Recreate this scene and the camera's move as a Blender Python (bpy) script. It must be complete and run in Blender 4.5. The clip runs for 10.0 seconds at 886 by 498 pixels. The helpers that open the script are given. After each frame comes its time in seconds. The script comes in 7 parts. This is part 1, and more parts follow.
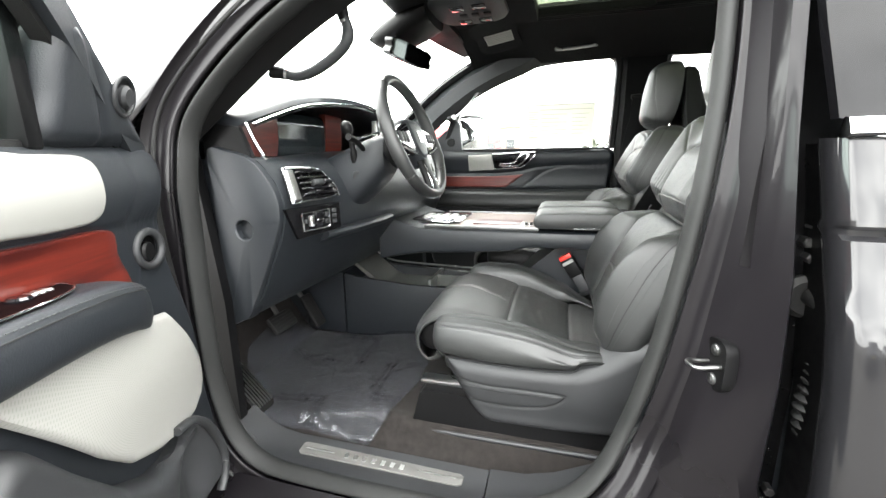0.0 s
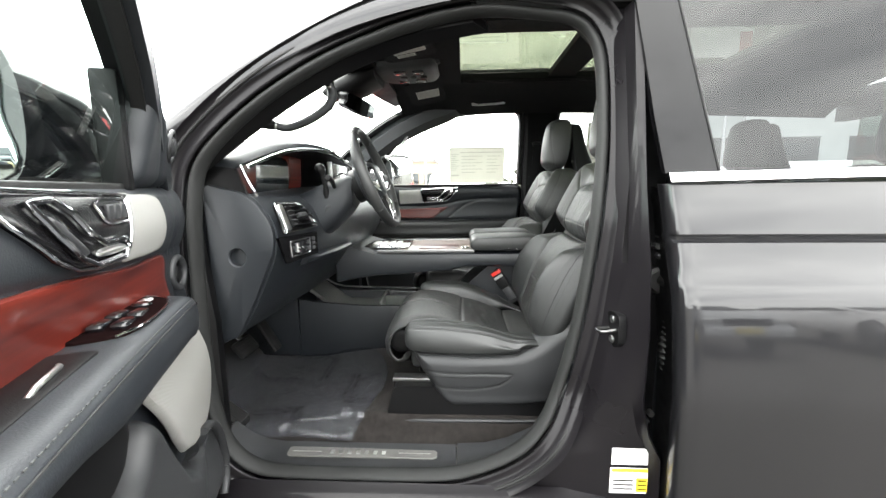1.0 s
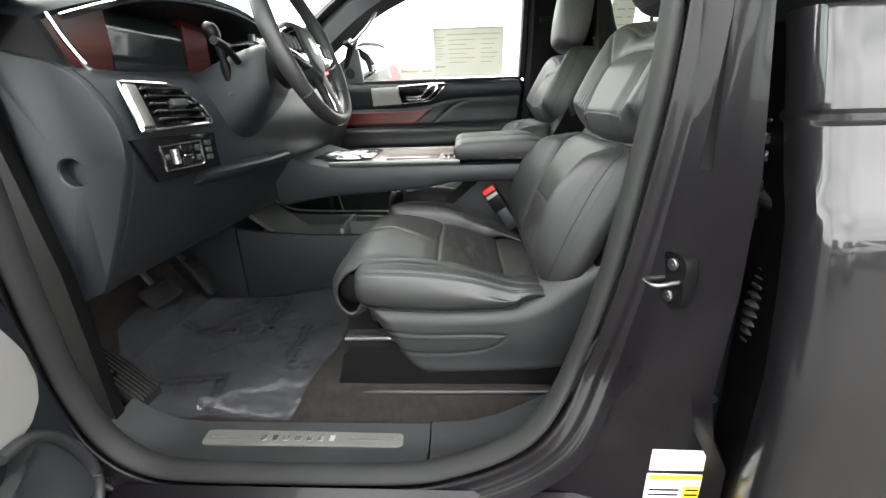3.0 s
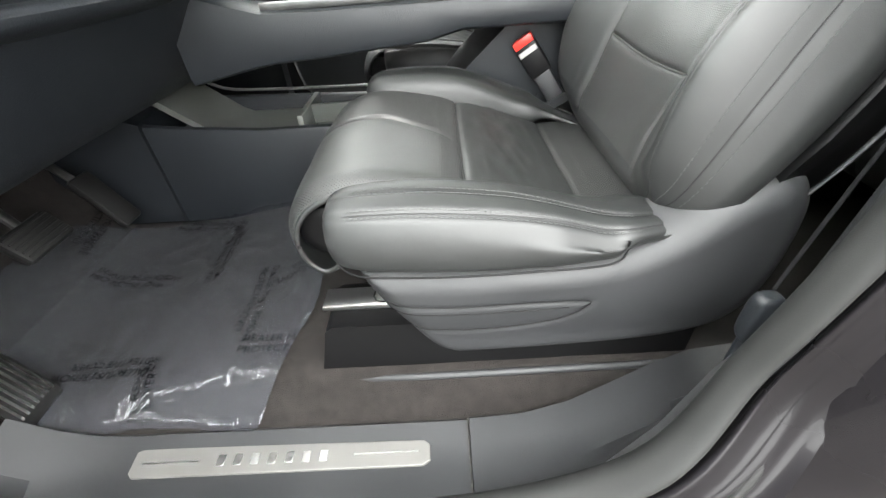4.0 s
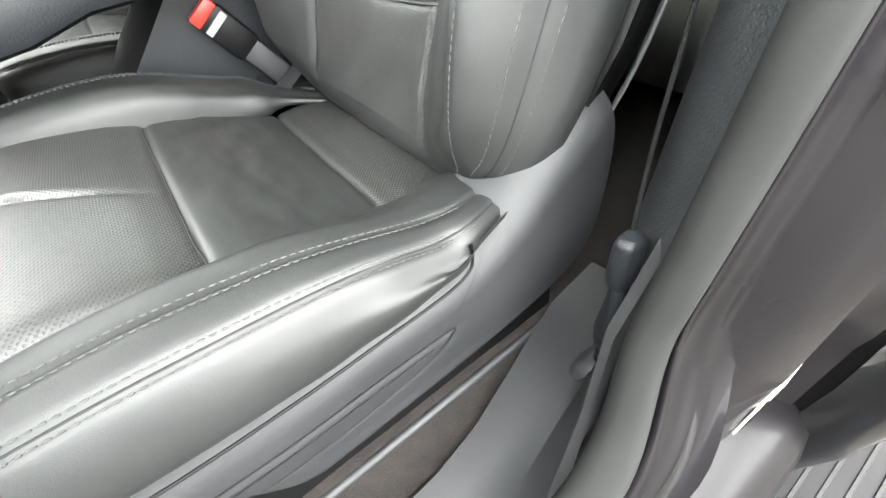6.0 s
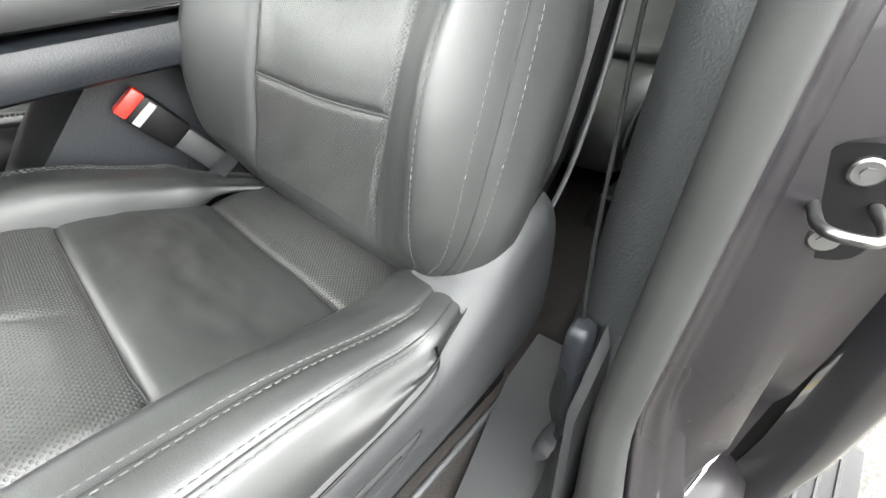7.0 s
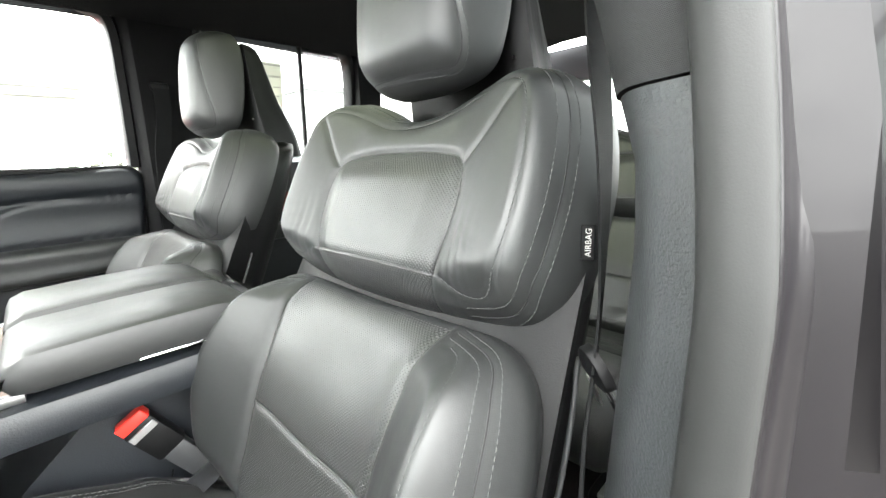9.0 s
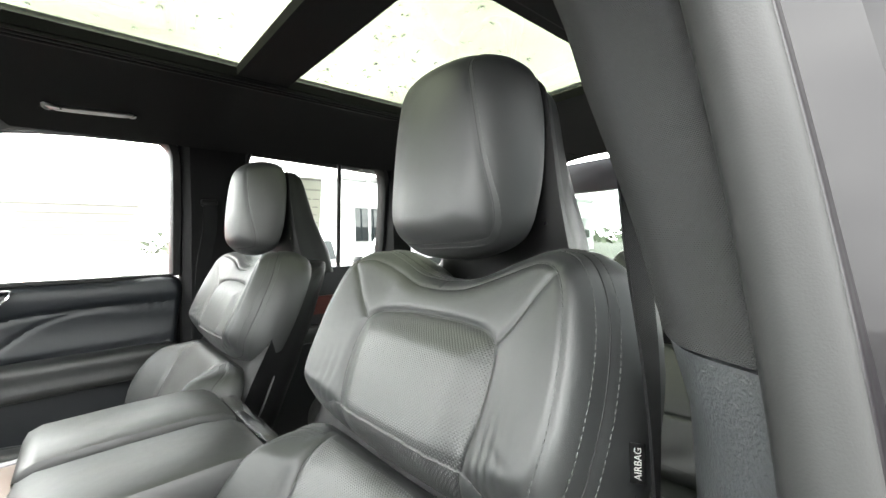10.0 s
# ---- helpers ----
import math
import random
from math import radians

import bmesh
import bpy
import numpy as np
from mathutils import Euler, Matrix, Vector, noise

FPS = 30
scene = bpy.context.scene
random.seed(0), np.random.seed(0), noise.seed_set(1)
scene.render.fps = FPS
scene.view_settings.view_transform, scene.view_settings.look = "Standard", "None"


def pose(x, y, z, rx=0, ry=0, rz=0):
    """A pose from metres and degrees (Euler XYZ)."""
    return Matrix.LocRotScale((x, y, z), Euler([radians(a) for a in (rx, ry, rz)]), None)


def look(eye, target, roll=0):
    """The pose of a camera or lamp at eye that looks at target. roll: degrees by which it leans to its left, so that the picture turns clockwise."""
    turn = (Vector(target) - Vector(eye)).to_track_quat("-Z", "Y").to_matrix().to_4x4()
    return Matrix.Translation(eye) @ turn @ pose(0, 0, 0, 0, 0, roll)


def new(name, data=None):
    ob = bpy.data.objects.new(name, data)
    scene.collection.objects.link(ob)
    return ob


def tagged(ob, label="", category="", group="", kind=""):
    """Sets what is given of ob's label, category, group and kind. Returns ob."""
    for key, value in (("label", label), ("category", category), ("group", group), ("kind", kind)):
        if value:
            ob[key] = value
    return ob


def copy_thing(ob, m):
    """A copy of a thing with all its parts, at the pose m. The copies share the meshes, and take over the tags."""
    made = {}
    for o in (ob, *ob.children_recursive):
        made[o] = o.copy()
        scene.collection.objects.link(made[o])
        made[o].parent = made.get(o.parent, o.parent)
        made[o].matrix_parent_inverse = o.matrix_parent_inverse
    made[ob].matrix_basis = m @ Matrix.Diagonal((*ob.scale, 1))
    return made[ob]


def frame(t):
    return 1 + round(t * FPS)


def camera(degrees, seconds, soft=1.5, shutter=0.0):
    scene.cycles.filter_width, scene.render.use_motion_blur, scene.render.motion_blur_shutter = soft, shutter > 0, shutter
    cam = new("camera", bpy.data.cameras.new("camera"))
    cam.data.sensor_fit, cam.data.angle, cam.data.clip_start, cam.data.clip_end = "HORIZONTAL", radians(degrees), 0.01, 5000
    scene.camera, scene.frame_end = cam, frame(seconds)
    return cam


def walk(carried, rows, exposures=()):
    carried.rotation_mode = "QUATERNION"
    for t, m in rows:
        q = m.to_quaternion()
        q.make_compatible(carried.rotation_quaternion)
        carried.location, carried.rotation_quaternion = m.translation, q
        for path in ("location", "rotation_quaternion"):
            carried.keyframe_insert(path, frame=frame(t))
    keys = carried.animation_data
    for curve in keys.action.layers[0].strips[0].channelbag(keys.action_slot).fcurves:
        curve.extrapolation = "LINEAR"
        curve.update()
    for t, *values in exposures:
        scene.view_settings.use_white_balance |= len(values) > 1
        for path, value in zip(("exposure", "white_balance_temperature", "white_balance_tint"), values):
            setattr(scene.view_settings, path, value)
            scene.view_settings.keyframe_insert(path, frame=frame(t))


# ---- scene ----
cam = camera(94.4, 10.0)
METRES, EYE, TILT, LEAN, TURN = 1.86, 1.38, -15.0, -0.7, 14.8
EXPOSURES = [(0, 1.62), (0.5, 1.46), (1.0, 1.12), (2.5, 0.95), (3.2, 1.05), (4.3, 2.2), (5.7, 2.36), (6.8, 2.4), (8.5, 2.46), (9.5, 2.22), (10.0, 1.97)]
PATH = [
    (0, (0.201, -0.042, 1.382), (-0.338, 1.831, 0.931), -0.7),
    (0.5, (0.136, -0.215, 1.399), (-0.105, 1.736, 1.033), -0.5),
    (1, (0.083, -0.342, 1.397), (-0.017, 1.633, 1.095), -0.6),
    (1.5, (0.065, -0.379, 1.393), (0.018, 1.601, 1.115), -0.5),
    (2, (0.068, -0.352, 1.386), (0.015, 1.623, 1.074), -0.5),
    (2.5, (0.101, -0.180, 1.370), (0.029, 1.767, 0.919), -0.5),
    (3, (0.142, 0.090, 1.306), (0.039, 1.966, 0.619), -1.7),
    (3.2, (0.109, 0.187, 1.317), (0.052, 1.996, 0.464), -0.9),
    (4.3, (0.051, 0.571, 1.169), (0.010, 2.097, -0.123), -5.7),
    (4.5, (0.052, 0.595, 1.161), (0.032, 2.081, -0.177), -5.9),
    (5, (0.088, 0.660, 1.148), (0.129, 2.084, -0.256), -8.7),
    (5.5, (0.112, 0.693, 1.164), (0.537, 2.007, -0.283), -8.0),
    (5.7, (0.119, 0.687, 1.156), (0.662, 1.967, -0.282), -9.8),
    (6.8, (0.097, 0.718, 1.182), (1.152, 1.816, -0.116), -3.9),
    (7, (0.115, 0.727, 1.196), (1.199, 1.840, -0.063), -4.0),
    (7.5, (0.143, 0.742, 1.229), (1.338, 1.921, 0.142), -2.9),
    (8, (0.159, 0.733, 1.267), (1.447, 1.985, 0.386), -2.5),
    (8.5, (0.169, 0.731, 1.325), (1.520, 2.048, 0.660), -2.5),
    (9, (0.178, 0.724, 1.389), (1.555, 2.108, 0.956), -2.5),
    (9.5, (0.193, 0.735, 1.441), (1.568, 2.170, 1.217), -2.1),
    (10, (0.199, 0.747, 1.497), (1.527, 2.243, 1.469), -1.4),
]
walk(cam, [(t, look(eye, target, roll)) for t, eye, target, roll in PATH], EXPOSURES)

# ---- sky: bright overcast, soft sun from ahead and the far side ----
world = bpy.data.worlds.new("overcast_sky")
scene.world = world
world.use_nodes = True
wn, wl = world.node_tree.nodes, world.node_tree.links
wn.clear()
w_out = wn.new("ShaderNodeOutputWorld")
w_bg = wn.new("ShaderNodeBackground")
w_bg.inputs["Strength"].default_value = 0.1
w_sky = wn.new("ShaderNodeTexSky")
w_sky.sky_type = "NISHITA"
w_sky.sun_disc = False
w_sky.sun_elevation = radians(50)
w_sky.sun_rotation = radians(312)
w_co = wn.new("ShaderNodeTexCoord")
w_map = wn.new("ShaderNodeMapping")
w_map.inputs["Scale"].default_value = (1.6, 1.6, 4.5)
w_noise = wn.new("ShaderNodeTexNoise")
w_noise.inputs["Scale"].default_value = 1.7
w_noise.inputs["Detail"].default_value = 6.0
w_ramp = wn.new("ShaderNodeValToRGB")
w_ramp.color_ramp.elements[0].position, w_ramp.color_ramp.elements[1].position = 0.30, 0.68
w_ramp.color_ramp.elements[0].color = (0.46, 0.465, 0.47, 1)
w_ramp.color_ramp.elements[1].color = (0.985, 0.987, 0.955, 1)
w_gain = wn.new("ShaderNodeVectorMath")
w_gain.operation = "SCALE"
w_gain.inputs["Scale"].default_value = 68.0
w_mix = wn.new("ShaderNodeMix")
w_mix.data_type = "RGBA"
w_mix.inputs["Factor"].default_value = 0.85
wl.new(w_co.outputs["Generated"], w_map.inputs["Vector"])
wl.new(w_map.outputs["Vector"], w_noise.inputs["Vector"])
wl.new(w_noise.outputs["Fac"], w_ramp.inputs["Fac"])
w_dot, w_rise = wn.new("ShaderNodeVectorMath"), wn.new("ShaderNodeMapRange")   # the overcast is brightest round the hidden sun
w_dot.operation = "DOT_PRODUCT"
w_dot.inputs[1].default_value = (-0.52, 0.47, 0.71)
w_rise.inputs["From Min"].default_value, w_rise.inputs["From Max"].default_value = -0.6, 1.0
w_rise.inputs["To Min"].default_value, w_rise.inputs["To Max"].default_value = 62.0, 108.0
wl.new(w_co.outputs["Generated"], w_dot.inputs[0])
wl.new(w_dot.outputs["Value"], w_rise.inputs["Value"])
wl.new(w_rise.outputs["Result"], w_gain.inputs["Scale"])
wl.new(w_ramp.outputs["Color"], w_gain.inputs[0])
wl.new(w_sky.outputs["Color"], w_mix.inputs["A"])
wl.new(w_gain.outputs["Vector"], w_mix.inputs["B"])
wl.new(w_mix.outputs["Result"], w_bg.inputs["Color"])
wl.new(w_bg.outputs["Background"], w_out.inputs["Surface"])

sun = new("sun", bpy.data.lights.new("sun", "SUN"))
sun.data.energy, sun.data.angle, sun.data.color = 1.5, radians(20), (1.0, 0.97, 0.93)
sun.matrix_world = look((-3.6, 4.2, 5.6), (0, 0.9, 0.8))


# ---- materials ----
def material(name, colour, rough=0.5, metal=0.0, grain=(0, 0, 0), stain=(0, 0, 0), coat=0.0, spec=0.5, sheen=0.0):
    """grain: scale, bump strength, colour change; stain: scale, colour change, roughness change."""
    m = bpy.data.materials.new(name)
    m.use_nodes = True
    n, l = m.node_tree.nodes, m.node_tree.links
    b = n["Principled BSDF"]
    b.inputs["Base Color"].default_value = (*colour, 1)
    b.inputs["Roughness"].default_value = rough
    b.inputs["Metallic"].default_value = metal
    b.inputs["Specular IOR Level"].default_value = spec
    b.inputs["Coat Weight"].default_value = coat
    b.inputs["Coat Roughness"].default_value = 0.04
    b.inputs["Sheen Weight"].default_value = sheen
    co = n.new("ShaderNodeTexCoord")
    tone = None
    if stain[0]:
        s = n.new("ShaderNodeTexNoise")
        s.inputs["Scale"].default_value, s.inputs["Detail"].default_value = stain[0], 5
        l.new(co.outputs["Object"], s.inputs["Vector"])
        r = n.new("ShaderNodeMapRange")
        r.inputs["From Min"].default_value, r.inputs["From Max"].default_value = 0.3, 0.7
        r.inputs["To Min"].default_value, r.inputs["To Max"].default_value = rough - stain[2], rough + stain[2]
        l.new(s.outputs["Fac"], r.inputs["Value"])
        l.new(r.outputs["Result"], b.inputs["Roughness"])
        tone = n.new("ShaderNodeMapRange")
        tone.inputs["From Min"].default_value, tone.inputs["From Max"].default_value = 0.3, 0.7
        tone.inputs["To Min"].default_value, tone.inputs["To Max"].default_value = 1 - stain[1], 1 + stain[1]
        l.new(s.outputs["Fac"], tone.inputs["Value"])
        v = n.new("ShaderNodeVectorMath")
        v.operation = "SCALE"
        v.inputs[0].default_value = colour
        l.new(tone.outputs["Result"], v.inputs["Scale"])
        l.new(v.outputs["Vector"], b.inputs["Base Color"])
    if grain[0]:
        g = n.new("ShaderNodeTexNoise")
        g.inputs["Scale"].default_value, g.inputs["Detail"].default_value = grain[0], 3
        l.new(co.outputs["Object"], g.inputs["Vector"])
        bump = n.new("ShaderNodeBump")
        bump.inputs["Strength"].default_value, bump.inputs["Distance"].default_value = grain[1], 0.002
        l.new(g.outputs["Fac"], bump.inputs["Height"])
        l.new(bump.outputs["Normal"], b.inputs["Normal"])
    return m


def tree_of(m):
    return m.node_tree.nodes, m.node_tree.links, m.node_tree.nodes["Principled BSDF"]


def leather(name, colour, rough, holes, spec=0.9):
    """Fine pebbled hide with soft wrinkles; holes: spacing of the perforation in metres, 0 for none."""
    m = material(name, colour, rough, stain=(5, 0.15, 0.05), spec=spec)
    n, l, b = tree_of(m)
    co = n.new("ShaderNodeTexCoord")
    v = n.new("ShaderNodeTexVoronoi")
    v.inputs["Scale"].default_value = 900
    w = n.new("ShaderNodeTexNoise")
    w.inputs["Scale"].default_value, w.inputs["Detail"].default_value = 9, 4
    l.new(co.outputs["Object"], v.inputs["Vector"])
    l.new(co.outputs["Object"], w.inputs["Vector"])
    b1 = n.new("ShaderNodeBump")
    b1.inputs["Strength"].default_value, b1.inputs["Distance"].default_value = 0.28, 0.010
    l.new(w.outputs["Fac"], b1.inputs["Height"])
    b2 = n.new("ShaderNodeBump")
    b2.inputs["Strength"].default_value, b2.inputs["Distance"].default_value = 0.12, 0.0006
    l.new(v.outputs["Distance"], b2.inputs["Height"])
    l.new(b1.outputs["Normal"], b2.inputs["Normal"])
    last = b2
    if holes:
        uv = n.new("ShaderNodeUVMap")
        rot = n.new("ShaderNodeMapping")
        rot.inputs["Rotation"].default_value[2] = radians(45)
        rot.inputs["Scale"].default_value = (1 / holes, 1 / holes, 1)
        l.new(uv.outputs["UV"], rot.inputs["Vector"])
        fr = n.new("ShaderNodeVectorMath")
        fr.operation = "FRACTION"
        l.new(rot.outputs["Vector"], fr.inputs[0])
        sub = n.new("ShaderNodeVectorMath")
        sub.operation = "SUBTRACT"
        sub.inputs[1].default_value = (0.5, 0.5, 0)
        l.new(fr.outputs["Vector"], sub.inputs[0])
        ln = n.new("ShaderNodeVectorMath")
        ln.operation = "LENGTH"
        l.new(sub.outputs["Vector"], ln.inputs[0])
        mr = n.new("ShaderNodeMapRange")
        mr.inputs["From Min"].default_value, mr.inputs["From Max"].default_value = 0.22, 0.34
        l.new(ln.outputs["Value"], mr.inputs["Value"])
        b3 = n.new("ShaderNodeBump")
        b3.inputs["Strength"].default_value, b3.inputs["Distance"].default_value = 0.8, 0.0012
        l.new(mr.outputs["Result"], b3.inputs["Height"])
        l.new(b2.outputs["Normal"], b3.inputs["Normal"])
        last = b3
        dark = n.new("ShaderNodeMix")
        dark.data_type = "RGBA"
        dark.inputs["A"].default_value = (0.004, 0.004, 0.004, 1)
        dark.inputs["B"].default_value = (*colour, 1)
        l.new(mr.outputs["Result"], dark.inputs["Factor"])
        l.new(dark.outputs["Result"], b.inputs["Base Color"])
    l.new(last.outputs["Normal"], b.inputs["Normal"])
    return m


def weave(name, colour, rough, size, depth=0.6):
    """Woven cloth: two crossing sine ribs."""
    m = material(name, colour, rough, stain=(12, 0.12, 0.05), spec=0.08)
    n, l, b = tree_of(m)
    co = n.new("ShaderNodeTexCoord")
    prev = None
    for ax in ("X", "Z"):
        wv = n.new("ShaderNodeTexWave")
        wv.wave_type, wv.bands_direction = "BANDS", ax if ax != "X" else "DIAGONAL"
        wv.inputs["Scale"].default_value = 0.314 / size
        wv.inputs["Distortion"].default_value = 0.4
        l.new(co.outputs["Object"], wv.inputs["Vector"])
        bp = n.new("ShaderNodeBump")
        bp.inputs["Strength"].default_value, bp.inputs["Distance"].default_value = depth, size * 0.4
        l.new(wv.outputs["Fac"], bp.inputs["Height"])
        if prev:
            l.new(prev.outputs["Normal"], bp.inputs["Normal"])
        prev = bp
    l.new(prev.outputs["Normal"], b.inputs["Normal"])
    return m


def glass(name, tint, rough=0.0, through_it=0.9, gloss=1.0):
    """A thin pane: clear tinted transmission with a mirror-like sheen that grows at grazing angles."""
    m = bpy.data.materials.new(name)
    m.use_nodes = True
    n, l = m.node_tree.nodes, m.node_tree.links
    n.remove(n["Principled BSDF"])
    tr, gl, mx, lw = (n.new("ShaderNodeBsdfTransparent"), n.new("ShaderNodeBsdfGlossy"), n.new("ShaderNodeMixShader"), n.new("ShaderNodeLayerWeight"))
    pw, ad = n.new("ShaderNodeMath"), n.new("ShaderNodeMath")
    pw.operation, ad.operation = "POWER", "MULTIPLY_ADD"
    pw.inputs[1].default_value = 5
    ad.inputs[1].default_value, ad.inputs[2].default_value = 0.9 * gloss, 0.06 * gloss
    lw.inputs["Blend"].default_value = 0.5
    tr.inputs["Color"].default_value = (*[c * through_it for c in tint], 1)
    gl.inputs["Roughness"].default_value = rough
    l.new(lw.outputs["Facing"], pw.inputs[0])
    l.new(pw.outputs["Value"], ad.inputs[0])
    l.new(ad.outputs["Value"], mx.inputs["Fac"])
    l.new(tr.outputs["BSDF"], mx.inputs[1])
    l.new(gl.outputs["BSDF"], mx.inputs[2])
    l.new(mx.outputs["Shader"], n["Material Output"].inputs["Surface"])
    return m


def wood(name, c1, c2):
    m = material(name, c1, 0.34, coat=0.12)
    n, l, b = tree_of(m)
    co, mp, ns, rp = n.new("ShaderNodeTexCoord"), n.new("ShaderNodeMapping"), n.new("ShaderNodeTexNoise"), n.new("ShaderNodeValToRGB")
    mp.inputs["Scale"].default_value = (3, 3, 40)
    ns.inputs["Scale"].default_value, ns.inputs["Detail"].default_value, ns.inputs["Distortion"].default_value = 1.6, 8, 0.6
    rp.color_ramp.elements[0].position, rp.color_ramp.elements[1].position = 0.3, 0.72
    rp.color_ramp.elements[0].color, rp.color_ramp.elements[1].color = (*c2, 1), (*c1, 1)
    l.new(co.outputs["Object"], mp.inputs["Vector"])
    l.new(mp.outputs["Vector"], ns.inputs["Vector"])
    l.new(ns.outputs["Fac"], rp.inputs["Fac"])
    l.new(rp.outputs["Color"], b.inputs["Base Color"])
    return m


def flakes(name, colour):
    """Dark metallic car paint under clear lacquer."""
    m = material(name, colour, 0.34, metal=0.15, coat=1.0, spec=0.12, stain=(2.5, 0.10, 0.05))
    return m


def speaker_metal(name, colour):
    """Pale perforated grille: rows of holes swirling round the middle (UV 0.5, 0.5)."""
    m = material(name, colour, 0.45, metal=0.2)
    n, l, b = tree_of(m)
    uv = n.new("ShaderNodeUVMap")
    sub = n.new("ShaderNodeVectorMath")
    sub.operation = "SUBTRACT"
    sub.inputs[1].default_value = (0.5, 0.5, 0)
    l.new(uv.outputs["UV"], sub.inputs[0])
    sep = n.new("ShaderNodeSeparateXYZ")
    l.new(sub.outputs["Vector"], sep.inputs[0])
    ln = n.new("ShaderNodeVectorMath")
    ln.operation = "LENGTH"
    l.new(sub.outputs["Vector"], ln.inputs[0])
    at = n.new("ShaderNodeMath")
    at.operation = "ARCTAN2"
    l.new(sep.outputs["Y"], at.inputs[0])
    l.new(sep.outputs["X"], at.inputs[1])

    def wave(k_r, k_a):
        a, c, s = n.new("ShaderNodeMath"), n.new("ShaderNodeMath"), n.new("ShaderNodeMath")
        a.operation, c.operation, s.operation = "MULTIPLY", "MULTIPLY_ADD", "SINE"
        l.new(ln.outputs["Value"], a.inputs[0])
        a.inputs[1].default_value = k_r
        l.new(at.outputs["Value"], c.inputs[0])
        c.inputs[1].default_value = k_a
        l.new(a.outputs["Value"], c.inputs[2])
        l.new(c.outputs["Value"], s.inputs[0])
        return s
    s1, s2 = wave(22, 128), wave(760, 0)
    mul = n.new("ShaderNodeMath")
    mul.operation = "MULTIPLY"
    l.new(s1.outputs["Value"], mul.inputs[0])
    l.new(s2.outputs["Value"], mul.inputs[1])
    mr = n.new("ShaderNodeMapRange")
    mr.inputs["From Min"].default_value, mr.inputs["From Max"].default_value = 0.25, 0.7
    l.new(mul.outputs["Value"], mr.inputs["Value"])
    mix = n.new("ShaderNodeMix")
    mix.data_type = "RGBA"
    mix.inputs["A"].default_value = (*colour, 1)
    mix.inputs["B"].default_value = (*[c * 0.80 for c in colour], 1)
    l.new(mr.outputs["Result"], mix.inputs["Factor"])
    l.new(mix.outputs["Result"], b.inputs["Base Color"])
    return m


LEATHER = leather("black_leather", (0.0140, 0.0150, 0.0150), 0.50, 0, 0.62)
LEATHER_PERF = leather("perforated_leather", (0.0150, 0.0160, 0.0158), 0.47, 0.0034, 0.9)
VINYL = material("slate_vinyl", (0.0090, 0.0110, 0.0138), 0.50, grain=(420, 0.25, 0), stain=(4, 0.12, 0.06))
PLASTIC = material("dark_plastic", (0.020, 0.0208, 0.0222), 0.50, grain=(700, 0.15, 0), stain=(6, 0.12, 0.05), spec=0.42)
# base blackened further, for shade on the side of the seat back
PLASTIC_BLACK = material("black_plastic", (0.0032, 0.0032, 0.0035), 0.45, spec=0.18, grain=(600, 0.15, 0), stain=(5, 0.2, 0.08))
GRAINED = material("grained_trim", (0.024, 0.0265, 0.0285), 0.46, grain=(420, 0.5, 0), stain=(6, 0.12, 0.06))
GLOSS = material("gloss_black", (0.006, 0.006, 0.007), 0.08, coat=0.5, stain=(30, 0.3, 0.03))
PIANO = material("piano_black", (0.004, 0.004, 0.0045), 0.16, spec=0.22, stain=(30, 0.3, 0.03))
SCREEN = material("dark_screen", (0.016, 0.020, 0.022), 0.1, coat=0.4)
WOOD = wood("red_wood", (0.115, 0.0150, 0.0085), (0.035, 0.0045, 0.0035))
GRILLE = speaker_metal("speaker_grille", (0.28, 0.277, 0.26))
CHROME = material("chrome", (0.75, 0.75, 0.76), 0.12, metal=1.0, stain=(40, 0.06, 0.05))
SATIN = material("satin_metal", (0.52, 0.52, 0.51), 0.34, metal=1.0, grain=(300, 0.1, 0), stain=(20, 0.06, 0.08))
BRUSHED = material("brushed_plate", (0.135, 0.132, 0.125), 0.50, metal=0.4, grain=(900, 0.05, 0), stain=(14, 0.05, 0.04))
DARK_METAL = material("dark_steel", (0.17, 0.17, 0.17), 0.38, metal=1.0, stain=(30, 0.2, 0.1))
CARPET = material("carpet", (0.0165, 0.0145, 0.0135), 0.95, grain=(520, 1.0, 0), stain=(48, 0.28, 0.02), sheen=0.05, spec=0.1)
HEADLINER = material("headliner", (0.005, 0.005, 0.0055), 0.95, grain=(800, 0.6, 0), stain=(8, 0.15, 0.02), spec=0.2)
PAINT = flakes("dark_grey_paint", (0.0085, 0.0085, 0.0095))
JAMB = material("dark_jamb_paint", (0.0058, 0.0052, 0.0061), 0.32, coat=0.14, spec=0.16, stain=(2.5, 0.15, 0.08))
# near-black base puts the shade of the rear door's gap into the colour
GAP_SHADE = material("gap_shade", (0.002, 0.002, 0.0022), 0.42, spec=0.10, stain=(30, 0.3, 0.1))
RUBBER = material("black_rubber", (0.008, 0.008, 0.008), 0.55, spec=0.3, grain=(500, 0.3, 0), stain=(10, 0.25, 0.08))
SEAL = material("flocked_seal", (0.0125, 0.013, 0.0128), 0.62, spec=0.3, grain=(900, 0.08, 0), stain=(10, 0.2, 0.06))
WEAVE = weave("pillar_cloth", (0.030, 0.0305, 0.031), 0.85, 0.0011, 0.55)
BELT = weave("belt_webbing", (0.006, 0.0062, 0.0066), 0.6, 0.0016, 0.25)
SEAM = material("dark_seam", (0.006, 0.0062, 0.0064), 0.7, stain=(50, 0.2, 0.05))
THREAD = material("grey_thread", (0.040, 0.042, 0.041), 0.7, stain=(80, 0.15, 0.05))
